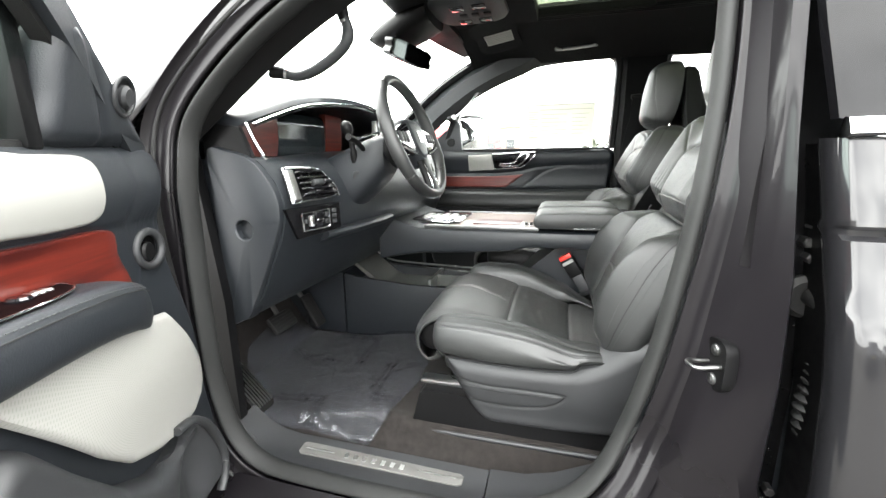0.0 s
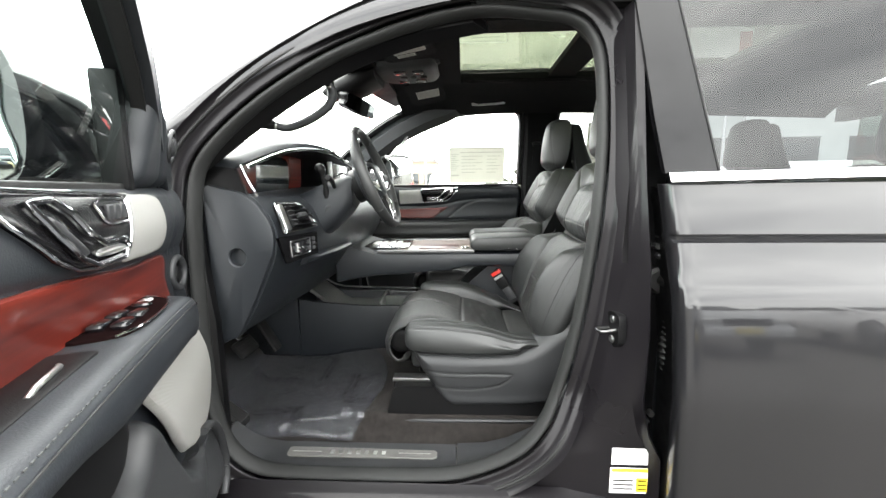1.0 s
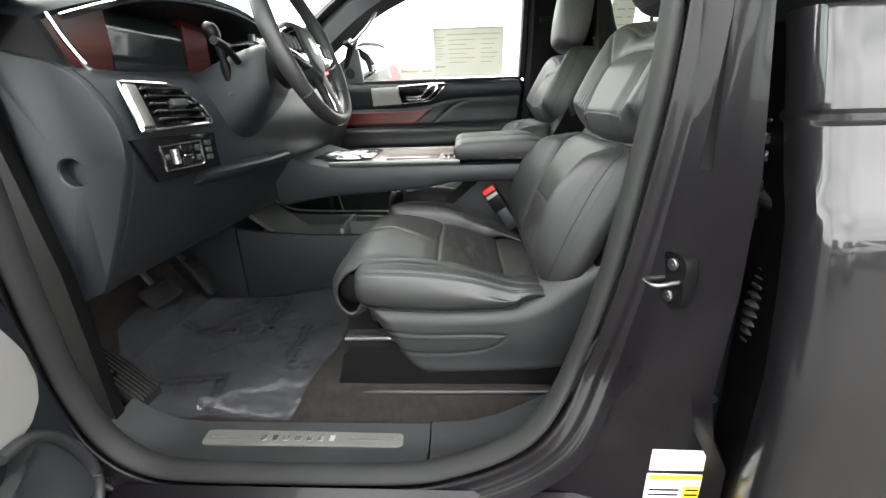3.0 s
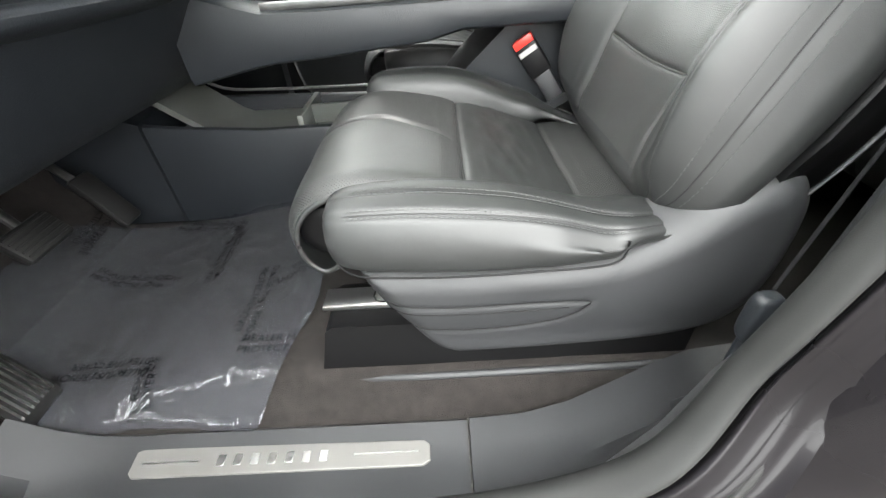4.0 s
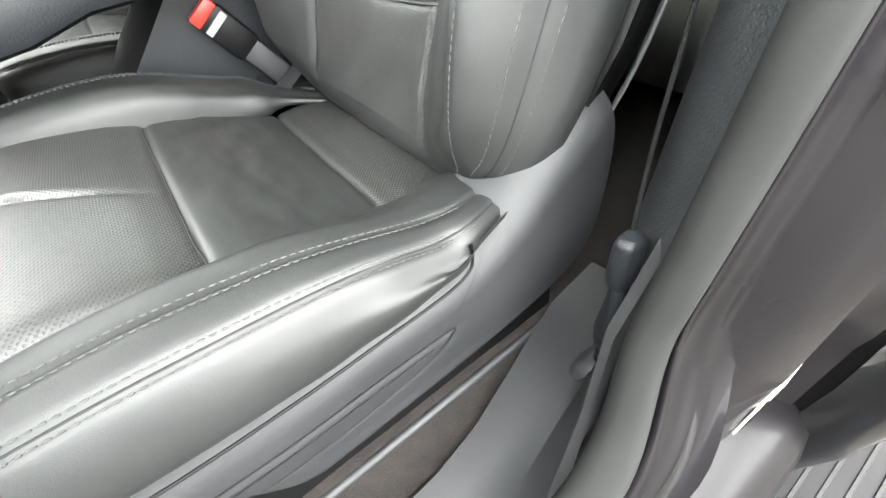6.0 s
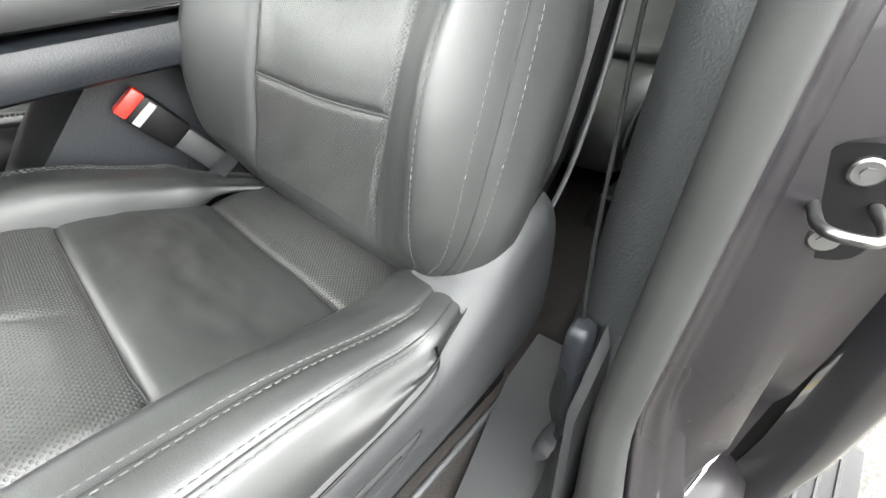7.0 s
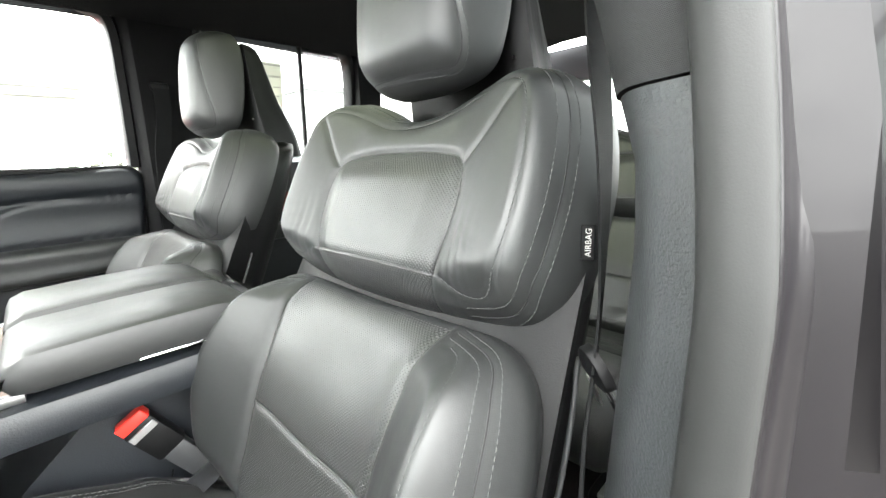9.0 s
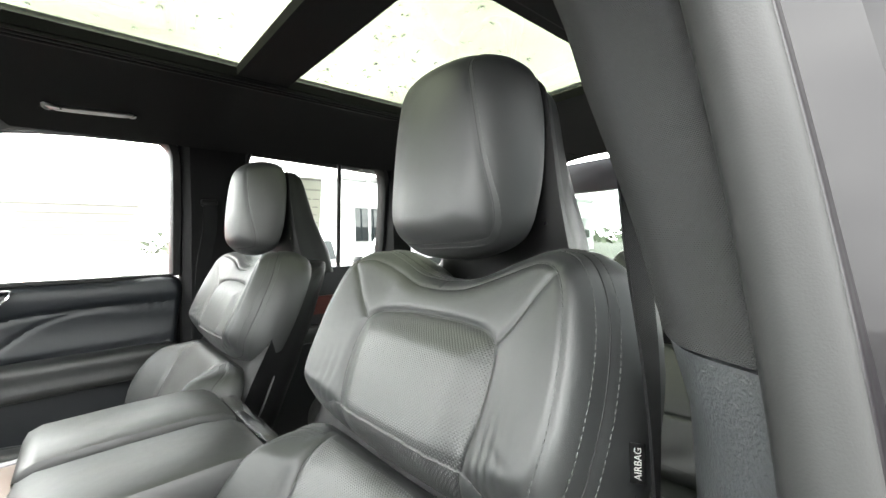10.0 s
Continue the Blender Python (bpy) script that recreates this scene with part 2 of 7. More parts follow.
# paler than the console: the windscreen's reflection is put into this base
TRAY = material("tray_plastic", (0.08, 0.085, 0.078), 0.34, spec=0.8, grain=(700, 0.1, 0), stain=(6, 0.1, 0.05))
SCREEN_GLASS = glass("windscreen_glass", (0.97, 1.0, 0.98), gloss=0.2)
CLEAR = glass("clear_glass", (0.97, 1.0, 0.98))
ROOFGLASS = glass("roof_glass", (0.30, 0.32, 0.265))
REAR_TINT = glass("rear_tint", (.52, .55, .53))
MIRROR = material("mirror", (0.85, 0.88, 0.88), 0.02, metal=1.0)
RED = material("red_plastic", (0.65, 0.03, 0.02), 0.35, stain=(30, 0.1, 0.05))
def backlit(name, colour):
    """Paper that lets part of the daylight behind it through."""
    m = material(name, colour, 0.8, stain=(8, 0.05, 0.03))
    n, l, b = tree_of(m)
    t, x = n.new("ShaderNodeBsdfTranslucent"), n.new("ShaderNodeMixShader")
    t.inputs["Color"].default_value = (*colour, 1)
    x.inputs["Fac"].default_value = 0.45
    l.new(b.outputs["BSDF"], x.inputs[1])
    l.new(t.outputs["BSDF"], x.inputs[2])
    l.new(x.outputs["Shader"], n["Material Output"].inputs["Surface"])
    return m


def hazy_film(name):
    """Thin clear film over dark carpet: faintly blue, glossy, with crisp creases."""
    m = bpy.data.materials.new(name)
    m.use_nodes = True
    n, l = m.node_tree.nodes, m.node_tree.links
    b = n["Principled BSDF"]
    b.inputs["Base Color"].default_value = (0.052, 0.055, 0.062, 1)
    b.inputs["Roughness"].default_value = 0.09
    b.inputs["Specular IOR Level"].default_value = 0.9
    t, x, co = n.new("ShaderNodeBsdfTransparent"), n.new("ShaderNodeMixShader"), n.new("ShaderNodeTexCoord")
    prev = None
    for scale, strength, dist in ((9, 0.22, 0.030), (40, 0.45, 0.008), (150, 0.55, 0.0018)):
        ns, bp = n.new("ShaderNodeTexNoise"), n.new("ShaderNodeBump")
        ns.noise_type = "RIDGED_MULTIFRACTAL"
        ns.inputs["Scale"].default_value, ns.inputs["Detail"].default_value = scale, 3
        bp.inputs["Strength"].default_value, bp.inputs["Distance"].default_value = strength, dist
        l.new(co.outputs["Object"], ns.inputs["Vector"])
        l.new(ns.outputs["Fac"], bp.inputs["Height"])
        if prev:
            l.new(prev.outputs["Normal"], bp.inputs["Normal"])
        prev = bp
    l.new(prev.outputs["Normal"], b.inputs["Normal"])
    x.inputs["Fac"].default_value = 0.5
    l.new(t.outputs["BSDF"], x.inputs[1])
    l.new(b.outputs["BSDF"], x.inputs[2])
    l.new(x.outputs["Shader"], n["Material Output"].inputs["Surface"])
    return m


PAPER = backlit("paper", (0.62, 0.62, 0.57))
PAPER_GREY = material("paper_print", (0.40, 0.40, 0.37), 0.8, stain=(20, 0.1, 0.03))
YELLOW = material("yellow_print", (0.70, 0.50, 0.03), 0.5, stain=(20, 0.08, 0.03))
WHITE = material("white_print", (0.75, 0.75, 0.73), 0.5, stain=(20, 0.05, 0.03))
INK = material("black_ink", (0.003, 0.003, 0.003), 0.95, spec=0.0, stain=(40, 0.3, 0.1))
BEIGE = material("pale_grey_trim", (0.33, 0.33, 0.31), 0.6, grain=(400, 0.3, 0), stain=(5, 0.08, 0.05))


# ---- builders ----
CY = 1.63        # the car's centre line


def mesh(name, verts, faces, mat, parent=None, label="", sharp=40, mats=None, ids=None, uvs=None, normals=None):
    """One mesh object from plain lists; smooth, with edges sharper than the angle kept crisp."""
    me = bpy.data.meshes.new(name)
    me.from_pydata([tuple(v) for v in verts], [], faces)
    bm = bmesh.new()
    bm.from_mesh(me)
    if normals is None:
        bmesh.ops.recalc_face_normals(bm, faces=bm.faces)
    bm.to_mesh(me)
    bm.free()
    for m in (mats or [mat]):
        me.materials.append(m)
    if ids is not None:
        me.polygons.foreach_set("material_index", ids)
    if uvs is not None:
        lay = me.uv_layers.new(name="UVMap")
        for lp in me.loops:
            lay.data[lp.index].uv = uvs[lp.vertex_index]
    me.shade_smooth()
    if normals is None:
        me.set_sharp_from_angle(angle=radians(sharp))
    else:
        me.normals_split_custom_set_from_vertices(normals)
    ob = new(name, me)
    if parent:
        ob.parent = parent
    if label:
        ob["label"] = label
    return ob


def thing(name, label, category, at=(0, 0, 0), group="", kind=""):
    ob = new(name)
    ob.location = at
    ob.empty_display_size = 0.05
    return tagged(ob, label, category, group, kind)


def joined(*shapes):
    """Several (verts, faces) as one."""
    vs, fs = [], []
    for v, f in shapes:
        k = len(vs)
        vs += [tuple(p) for p in v]
        fs += [tuple(i + k for i in q) for q in f]
    return vs, fs


def moved(shape, m):
    return [m @ Vector(v) for v in shape[0]], shape[1]


def box(x0, x1, y0, y1, z0, z1, r=0.0, seg=2):
    """A box with rounded edges."""
    bm = bmesh.new()
    bmesh.ops.create_cube(bm, size=1)
    for v in bm.verts:
        v.co = Vector(((x0 + x1) / 2 + v.co.x * (x1 - x0), (y0 + y1) / 2 + v.co.y * (y1 - y0), (z0 + z1) / 2 + v.co.z * (z1 - z0)))
    if r:
        bmesh.ops.bevel(bm, geom=list(bm.edges), offset=r, segments=seg, affect="EDGES", profile=0.5)
    return _take(bm)


def _take(bm):
    bm.verts.index_update()
    out = [tuple(v.co) for v in bm.verts], [tuple(v.index for v in f.verts) for f in bm.faces]
    bm.free()
    return out


def spline(pts, n, closed=True):
    """n points evenly spread along a smooth curve through pts."""
    p = np.array(pts, float)
    k = len(p)
    out = []
    for i in range(k if closed else k - 1):
        a, b, c, d = (p[(i - 1) % k], p[i], p[(i + 1) % k], p[(i + 2) % k]) if closed else (p[max(i - 1, 0)], p[i], p[i + 1], p[min(i + 2, k - 1)])
        for t in np.linspace(0, 1, 16, endpoint=False):
            out.append(0.5 * (2 * b + (c - a) * t + (2 * a - 5 * b + 4 * c - d) * t * t + (3 * b - a - 3 * c + d) * t ** 3))
    if not closed:
        out.append(p[-1])
    return even(np.array(out), n, closed)


def even(q, n, closed=True):
    q = np.array(q, float)
    if closed:
        q = np.vstack([q, q[:1]])
    s = np.concatenate([[0], np.cumsum(np.linalg.norm(np.diff(q, axis=0), axis=1))])
    at = np.linspace(0, s[-1], n, endpoint=not closed)
    return np.stack([np.interp(at, s, q[:, j]) for j in range(q.shape[1])], 1)


def loft(rings, cap=True, closed=True):
    """Skin over rings of equal length; rings are closed loops."""
    n = len(rings[0])
    vs = [tuple(v) for r in rings for v in r]
    fs = []
    for i in range(len(rings) - 1):
        for j in range(n if closed else n - 1):
            k = (j + 1) % n
            fs.append((i * n + j, i * n + k, (i + 1) * n + k, (i + 1) * n + j))
    if cap and closed:
        fs.append(tuple(range(n)))
        fs.append(tuple((len(rings) - 1) * n + j for j in range(n)))
    return vs, fs


def tube(path, r, sides=10, closed=False, flat=1.0, up=(0, 0, 1), cap=True):
    """A round or flattened bar along a path; r: one radius or one for each point."""
    p = [Vector(q) for q in path]
    n = len(p)
    rs = r if hasattr(r, "__len__") else [r] * n
    rings = []
    for i in range(n):
        d = (p[(i + 1) % n] - p[i - 1]) if closed else (p[min(i + 1, n - 1)] - p[max(i - 1, 0)])
        d.normalize()
        a = d.cross(Vector(up))
        if a.length < 1e-4:
            a = d.cross(Vector((1, 0, 0)))
        a.normalize()
        b = a.cross(d)
        rings.append([p[i] + (a * math.cos(t) + b * math.sin(t) * flat) * rs[i] for t in (2 * math.pi * j / sides for j in range(sides))])
    if closed:
        rings.append(rings[0])
    return loft(rings, cap and not closed)


def slab(poly, axis, a, b, r=0.004, seg=2):
    """A plate: an outline of (u, v), thick from a to b along the axis ('x': u=y, v=z; 'y': u=x, v=z; 'z': u=x, v=y), with rounded rims."""
    bm = bmesh.new()
    put = {"x": lambda u, v, w: (w, u, v), "y": lambda u, v, w: (u, w, v), "z": lambda u, v, w: (u, v, w)}[axis]
    lo = [bm.verts.new(put(u, v, a)) for u, v in poly]
    f = bm.faces.new(lo)
    ex = bmesh.ops.extrude_face_region(bm, geom=[f])
    top = [g for g in ex["geom"] if isinstance(g, bmesh.types.BMVert)]
    off = Vector(put(0, 0, b - a)) if axis != "x" else Vector((b - a, 0, 0))
    bmesh.ops.translate(bm, verts=top, vec=off)
    if r:
        es = [e for e in bm.edges if all(v in set(top) for v in e.verts)]
        bmesh.ops.bevel(bm, geom=es, offset=r, segments=seg, affect="EDGES", profile=0.5, clamp_overlap=True)
    return _take(bm)


def disc(c, axis, r, h, sides=24, bevel=0.0):
    """A short round piece whose base is at c and that rises by h along the axis vector."""
    ax = Vector(axis).normalized()
    q = ax.to_track_quat("Z", "Y").to_matrix()
    rings = []
    prof = [(r, 0), (r, h - bevel), (r - bevel, h)] if bevel else [(r, 0), (r, h)]
    for rr, zz in prof:
        rings.append([Vector(c) + q @ Vector((rr * math.cos(t), rr * math.sin(t), zz)) for t in (2 * math.pi * j / sides for j in range(sides))])
    return loft(rings)


def ring(c, axis, r, thick, n=32, sides=8):
    ax = Vector(axis).normalized()
    q = ax.to_track_quat("Z", "Y").to_matrix()
    return tube([Vector(c) + q @ Vector((r * math.cos(t), r * math.sin(t), 0)) for t in (2 * math.pi * j / n for j in range(n))], thick, sides, True, up=ax)


def near_line(pts, line):
    """Distance of every point from a polyline, all in 2D."""
    p = np.array(pts, float)
    best = np.full(len(p), 1e9)
    q = np.array(line, float)
    for a, b in zip(q[:-1], q[1:]):
        ab = b - a
        t = np.clip(((p - a) @ ab) / max(ab @ ab, 1e-12), 0, 1)
        best = np.minimum(best, np.linalg.norm(p - (a + t[:, None] * ab), axis=1))
    return best


def within(pts, poly):
    p, q = np.array(pts, float), np.array(poly, float)
    c = np.zeros(len(p), bool)
    for a, b in zip(q, np.roll(q, -1, 0)):
        hit = ((a[1] > p[:, 1]) != (b[1] > p[:, 1])) & (p[:, 0] < (b[0] - a[0]) * (p[:, 1] - a[1]) / (b[1] - a[1] + 1e-12) + a[0])
        c ^= hit
    return c


class Pad:
    """A padded panel over a closed 2D outline. place(u, v, h) gives the point h above the panel's base.
    creases: (line, depth, width). verts, faces, normals, and the (u, v) of each vertex; height() and on() give its surface."""

    def __init__(self, outline, thick, round_, place, creases=(), bumps=None, dome=0.0, skirt=0.03, nt=140, nr=40, centre=None):
        o = even(outline, nt)
        c = np.array(centre) if centre is not None else o.mean(0)
        self.o, self.c, self.thick, self.round_, self.place, self.creases, self.bumps, self.dome = o, c, thick, round_, place, creases, bumps, dome
        ang = np.arctan2(o[:, 1] - c[1], o[:, 0] - c[0])
        order = np.argsort(ang)
        self.ang, self.rad = ang[order], np.linalg.norm(o - c, axis=1)[order]
        uv = [c]
        for i in range(1, nr + 1):
            s = 1 - (1 - i / nr) ** 1.2
            uv += list(c + (o - c) * s)
        uv = np.array(uv)
        h = self.height(uv)
        h[-nt:] = 0
        vs = [place(u, v, z) for (u, v), z in zip(uv, h)]
        fs = [(0, 1 + j, 1 + (j + 1) % nt) for j in range(nt)]
        for i in range(nr - 1):
            a, b = 1 + i * nt, 1 + (i + 1) * nt
            fs += [(a + j, b + j, b + (j + 1) % nt, a + (j + 1) % nt) for j in range(nt)]
        base = 1 + (nr - 1) * nt
        for z, s in ((-skirt * 0.6, 1.0), (-skirt, 0.97)):
            k0 = len(vs)
            ring_uv = c + (o - c) * s
            vs += [place(u, v, z) for u, v in ring_uv]
            uv = np.vstack([uv, ring_uv])
            fs += [(base + j, k0 + j, k0 + (j + 1) % nt, base + (j + 1) % nt) for j in range(nt)]
            base = k0
        P = np.array(vs, float)
        tri = np.array([(f[0], f[1], f[2]) for f in fs])
        out = np.array(place(*c, 0.01)) - np.array(place(*c, 0.0))
        fn = np.cross(P[tri[:, 1]] - P[tri[:, 0]], P[tri[:, 2]] - P[tri[:, 0]])
        if fn[:nt].sum(0) @ out < 0:
            fs = [f[::-1] for f in fs]
            fn = -fn
        nm = np.zeros_like(P)
        for f, q in zip(fs, fn):
            for i in f:
                nm[i] += q
        nm /= np.maximum(np.linalg.norm(nm, axis=1), 1e-12)[:, None]
        self.verts, self.faces, self.normals, self.uv = vs, fs, nm, uv

    def height(self, pts):
        p = np.array(pts, float).reshape(-1, 2)
        d = near_line(p, np.vstack([self.o, self.o[:1]]))
        k = 1 - np.clip(d / self.round_, 0, 1)
        h = self.thick * np.sqrt(np.clip(1 - k * k, 0, 1))
        q = p - self.c
        full = np.interp(np.arctan2(q[:, 1], q[:, 0]), self.ang, self.rad, period=2 * math.pi)
        h = h + self.dome * (1 - np.clip(np.linalg.norm(q, axis=1) / full, 0, 1) ** 2)
        if self.bumps:
            e = np.clip(d / self.round_, 0, 1)
            h = h + self.bumps(p[:, 0], p[:, 1]) * e * e * (3 - 2 * e)
        dip = np.zeros(len(p))
        for line, depth, width in self.creases:
            dip = np.maximum(dip, depth * np.exp(-np.abs(near_line(p, line) / width) ** 1.5))
        return h - dip

    def on(self, line, off=0.0):
        return [self.place(u, v, z + off) for (u, v), z in zip(line, self.height(line))]


def pillow(*a):
    """A plain padded panel as (verts, faces, uv, pad)."""
    p = Pad(*a)
    return p.verts, p.faces, p.uv, p


def surface(uv, pad):
    """The panel's height at (u, v), from the pad."""
    return lambda u, v: float(pad.height([(u, v)])[0]) + 0.0006


def split(vs, fs, uv, tests, nm=None):
    """Parts the faces by region: tests is a list of (name, polygon or None); the first polygon that holds a face's middle takes it."""
    mid = np.array([np.mean([uv[i] for i in f[:4]], axis=0) if len(f) < 10 else (1e6, 1e6) for f in fs])
    left = np.ones(len(fs), bool)
    out = []
    for name, poly in tests:
        take = left & (within(mid, poly) if poly is not None else True)
        left &= ~take
        idx = sorted({i for f, t in zip(fs, take) if t for i in f})
        new_i = {o: k for k, o in enumerate(idx)}
        out.append((name, [vs[i] for i in idx], [tuple(new_i[i] for i in f) for f, t in zip(fs, take) if t], [tuple(uv[i]) for i in idx], [tuple(nm[i]) for i in idx] if nm is not None else None))
    return out


def threads(path, length=0.0046, gap=0.0026, r=0.0009):
    """A row of short threads along a 3D line."""
    q = np.array(path, float)
    s = np.concatenate([[0], np.cumsum(np.linalg.norm(np.diff(q, axis=0), axis=1))])
    shapes = []
    t = gap
    while t + length < s[-1]:
        ends = [Vector([np.interp(x, s, q[:, j]) for j in range(3)]) for x in (t, t + length)]
        shapes.append(tube([ends[0], (ends[0] + ends[1]) / 2, ends[1]], [r * 0.6, r, r * 0.6], 5))
        t += length + gap
    return joined(*shapes)


def beside(line, off):
    """A 2D line shifted sideways by off."""
    q = np.array(line, float)
    t = np.gradient(q, axis=0)
    t /= np.maximum(np.linalg.norm(t, axis=1), 1e-9)[:, None]
    return q + np.stack([-t[:, 1], t[:, 0]], 1) * off


def part(name, shape, mat, parent, label="", sharp=40):
    return mesh(name, shape[0], shape[1], mat, parent, label, sharp)


# ---- ground and car shell ----
def ground_sheet():
    m = material("asphalt", (0.04, 0.039, 0.036), 0.9, grain=(120, 0.8, 0), stain=(0.6, 0.15, 0.04), spec=0.3)
    n, l, b = tree_of(m)
    co, v, r = n.new("ShaderNodeTexCoord"), n.new("ShaderNodeTexVoronoi"), n.new("ShaderNodeValToRGB")
    v.inputs["Scale"].default_value = 90
    l.new(co.outputs["Object"], v.inputs["Vector"])
    r.color_ramp.elements[0].color, r.color_ramp.elements[1].color = (0.10, 0.094, 0.082, 1), (0.034, 0.032, 0.029, 1)
    r.color_ramp.elements[0].position, r.color_ramp.elements[1].position = 0.05, 0.75
    l.new(v.outputs["Distance"], r.inputs["Fac"])
    l.new(r.outputs["Color"], b.inputs["Base Color"])
    s = 900
    xs = [-s, -60, -12, -3, 0, 3, 12, 60, s]
    vs = [(x, y, 0.0) for y in xs for x in xs]
    k = len(xs)
    fs = [(j * k + i, j * k + i + 1, (j + 1) * k + i + 1, (j + 1) * k + i) for j in range(k - 1) for i in range(k - 1)]
    g = mesh("ground", vs, fs, m)
    tagged(g, "grey pebbly asphalt of a car lot", "ground", kind="structure")


ground_sheet()

# the driver's door opening, as x, z; its depth follows the lean of the car's side
OPENING = [(-.44, .585), (-.535, .605), (-.595, .665), (-.625, .76), (-.637, .86), (-.640, 1.0), (-.636, 1.2), (-.628, 1.36),
           (-.612, 1.452), (-.548, 1.534), (-.434, 1.630), (-.296, 1.715), (-.175, 1.769), (-.056, 1.808), (.089, 1.836),
           (.272, 1.841), (.372, 1.826), (.424, 1.780), (.441, 1.690), (.440, 1.502), (.425, 1.318), (.403, 1.139), (.378, .983),
           (.338, .826), (.287, .727), (.21, .655), (.10, .605), (0, .586), (-.2, .582)]


def side_y(z):
    """How far the car's flank leans in towards the roof."""
    return 0.715 + 0.085 * min(max((z - 1.3) / 0.5, 0), 1) ** 1.3


def opening_ring(out, dy, deep=0.0, n=200):
    """The opening's outline, grown outwards by out and moved by dy across the car."""
    q = spline(OPENING, n)
    t = np.roll(q, -1, 0) - np.roll(q, 1, 0)
    nrm = np.stack([-t[:, 1], t[:, 0]], 1)
    nrm /= np.linalg.norm(nrm, axis=1)[:, None]
    if ((q + nrm * 0.01 - q.mean(0)) ** 2).sum() < ((q - q.mean(0)) ** 2).sum():
        nrm = -nrm
    ease = lambda a, b, t: (lambda k: k * k * (3 - 2 * k))(min(max((t - a) / (b - a), 0), 1))
    return [(x, side_y(z) + dy + deep * ease(.12, .33, x) * ease(.66, .85, z), z) for (x, z) in q + nrm * out]


def swept(profile, n=26):
    """Rings along the opening through a rounded profile of (out, across, deeper at the rear pillar)."""
    return loft([opening_ring(o, d, g) for o, d, g in spline(profile, n, False)], cap=False)


car = thing("car", "dark grey parked car with the driver's doorway open", "car", (0, CY, 0.3))


def local(shape, ob):
    o = Vector(ob.location)
    return [Vector(v) - o for v in shape[0]], shape[1]


def cpart(name, shape, mat, label="", sharp=40):
    return part(name, local(shape, car), mat, car, label, sharp)


# rubber seal round the opening, a lip and a bulb
cpart("door_seal", swept([(.016, .034, .030), (.004, .034, .030), (-.003, .028, .031), (-.006, .016, .034), (-.004, .004, .037), (.001, -.008, .040), (.008, -.015, .043), (.015, -.013, .043), (.019, -.006, .041), (.022, .004, .038)], 30), SEAL, "black rubber door seal", 80)
# painted flange stepping out to the flank
cpart("door_frame", swept([(.034, .014, .034), (.030, .0, .038), (.026, -.008, .042), (.024, -.014, .044), (.027, -.019, .047), (.036, -.020, .047), (.046, -.023, .046), (.053, -.030, .047), (.066, -.034, .046), (.072, -.040, .047), (.078, -.052, .056)], 30), JAMB, "glossy dark grey door frame", 80)
cpart("outer_seal", swept([(.0545, -.029, .058), (.0555, -.036, .060), (.0595, -.038, .062), (.0635, -.037, .060), (.065, -.0335, .058)], 8), RUBBER, "thin rubber strip", 80)

# A-pillar skin and roof rail in body paint, from bonnet to behind the door
rail_path = [(-.98, 1.335), (-.84, 1.447), (-.70, 1.566), (-.52, 1.702), (-.37, 1.790), (-.22, 1.855), (-.05, 1.90), (.15, 1.928), (.45, 1.935), (1.0, 1.925), (2.4, 1.87)]
rp = spline(rail_path, 60, False)
rings_ = []
for x, z in rp:
    y = side_y(z)
    rings_.append([(x, y - .045, z - .065), (x, y - .050, z - .035), (x, y - .040, z - .005), (x, y - .010, z + .02), (x, y + .05, z + .038), (x, y + .14, z + .05), (x, y + .14, z + .03), (x, y + .02, z - .02)])
cpart("roof_rail", loft(rings_), PAINT, "dark grey painted roof rail")
far_rings = [[(x, 2 * CY - y, z) for x, y, z in r] for r in rings_]
cpart("roof_rail", loft(far_rings), PAINT)
# A-pillar inner trim on both sides
for s in (0, 1):
    rr = []
    for x, z in spline([(-.95, 1.31), (-.70, 1.50), (-.52, 1.635), (-.37, 1.73), (-.22, 1.80), (-.05, 1.845 + .02 * s), (.1, 1.868 + .085 * s)], 40, False):
        y = side_y(z) + .03
        ring5 = [(x + .01, y + .0, z - .04), (x, y, z + .05), (x - .005, y + .07, z + .075), (x + .02, y + .115, z + .045), (x + .055, y + .105, z - .010), (x + .055, y + .045, z - .052)]
        rr.append([(a, 2 * CY - b if s else b, c) for a, b, c in ring5])
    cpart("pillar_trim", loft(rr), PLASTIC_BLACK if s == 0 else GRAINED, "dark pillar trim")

# sill: painted step, black trim and the raised inner trim beside the seat
cpart("rocker", loft([[(x, .60, .40), (x, .585, .47), (x, .60, .525), (x, .64, .555), (x, .668, .565), (x, .69, .575), (x, .69, .38)] for x in (-.95, -.6, .2, .75)]), JAMB, "dark grey painted sill")
cpart("running_board", slab([(-1.0, .40), (.95, .40), (.95, .585), (-1.0, .585)], "z", .27, .31, .008), PLASTIC_BLACK, "black running board")
for k in range(5):
    cpart("tread_rib", box(-.7, .9, .43 + k * .028, .437 + k * .028, .309, .313, .001, 1), RUBBER)
sill_top = [[(x, .725, .575), (x, .735, .586), (x, .76, .583), (x, .79, .572 + e), (x, .83, .575 + e), (x, .862, .580 + e), (x, .872, .570), (x, .872, .50), (x, .725, .50)]
            for x, e in ((-.66, .07), (-.60, .025), (-.55, .006), (-.50, 0), (-.2, 0), (.058, 0))]
cpart("sill_trim", loft(sill_top), PLASTIC, "dark plastic sill trim")
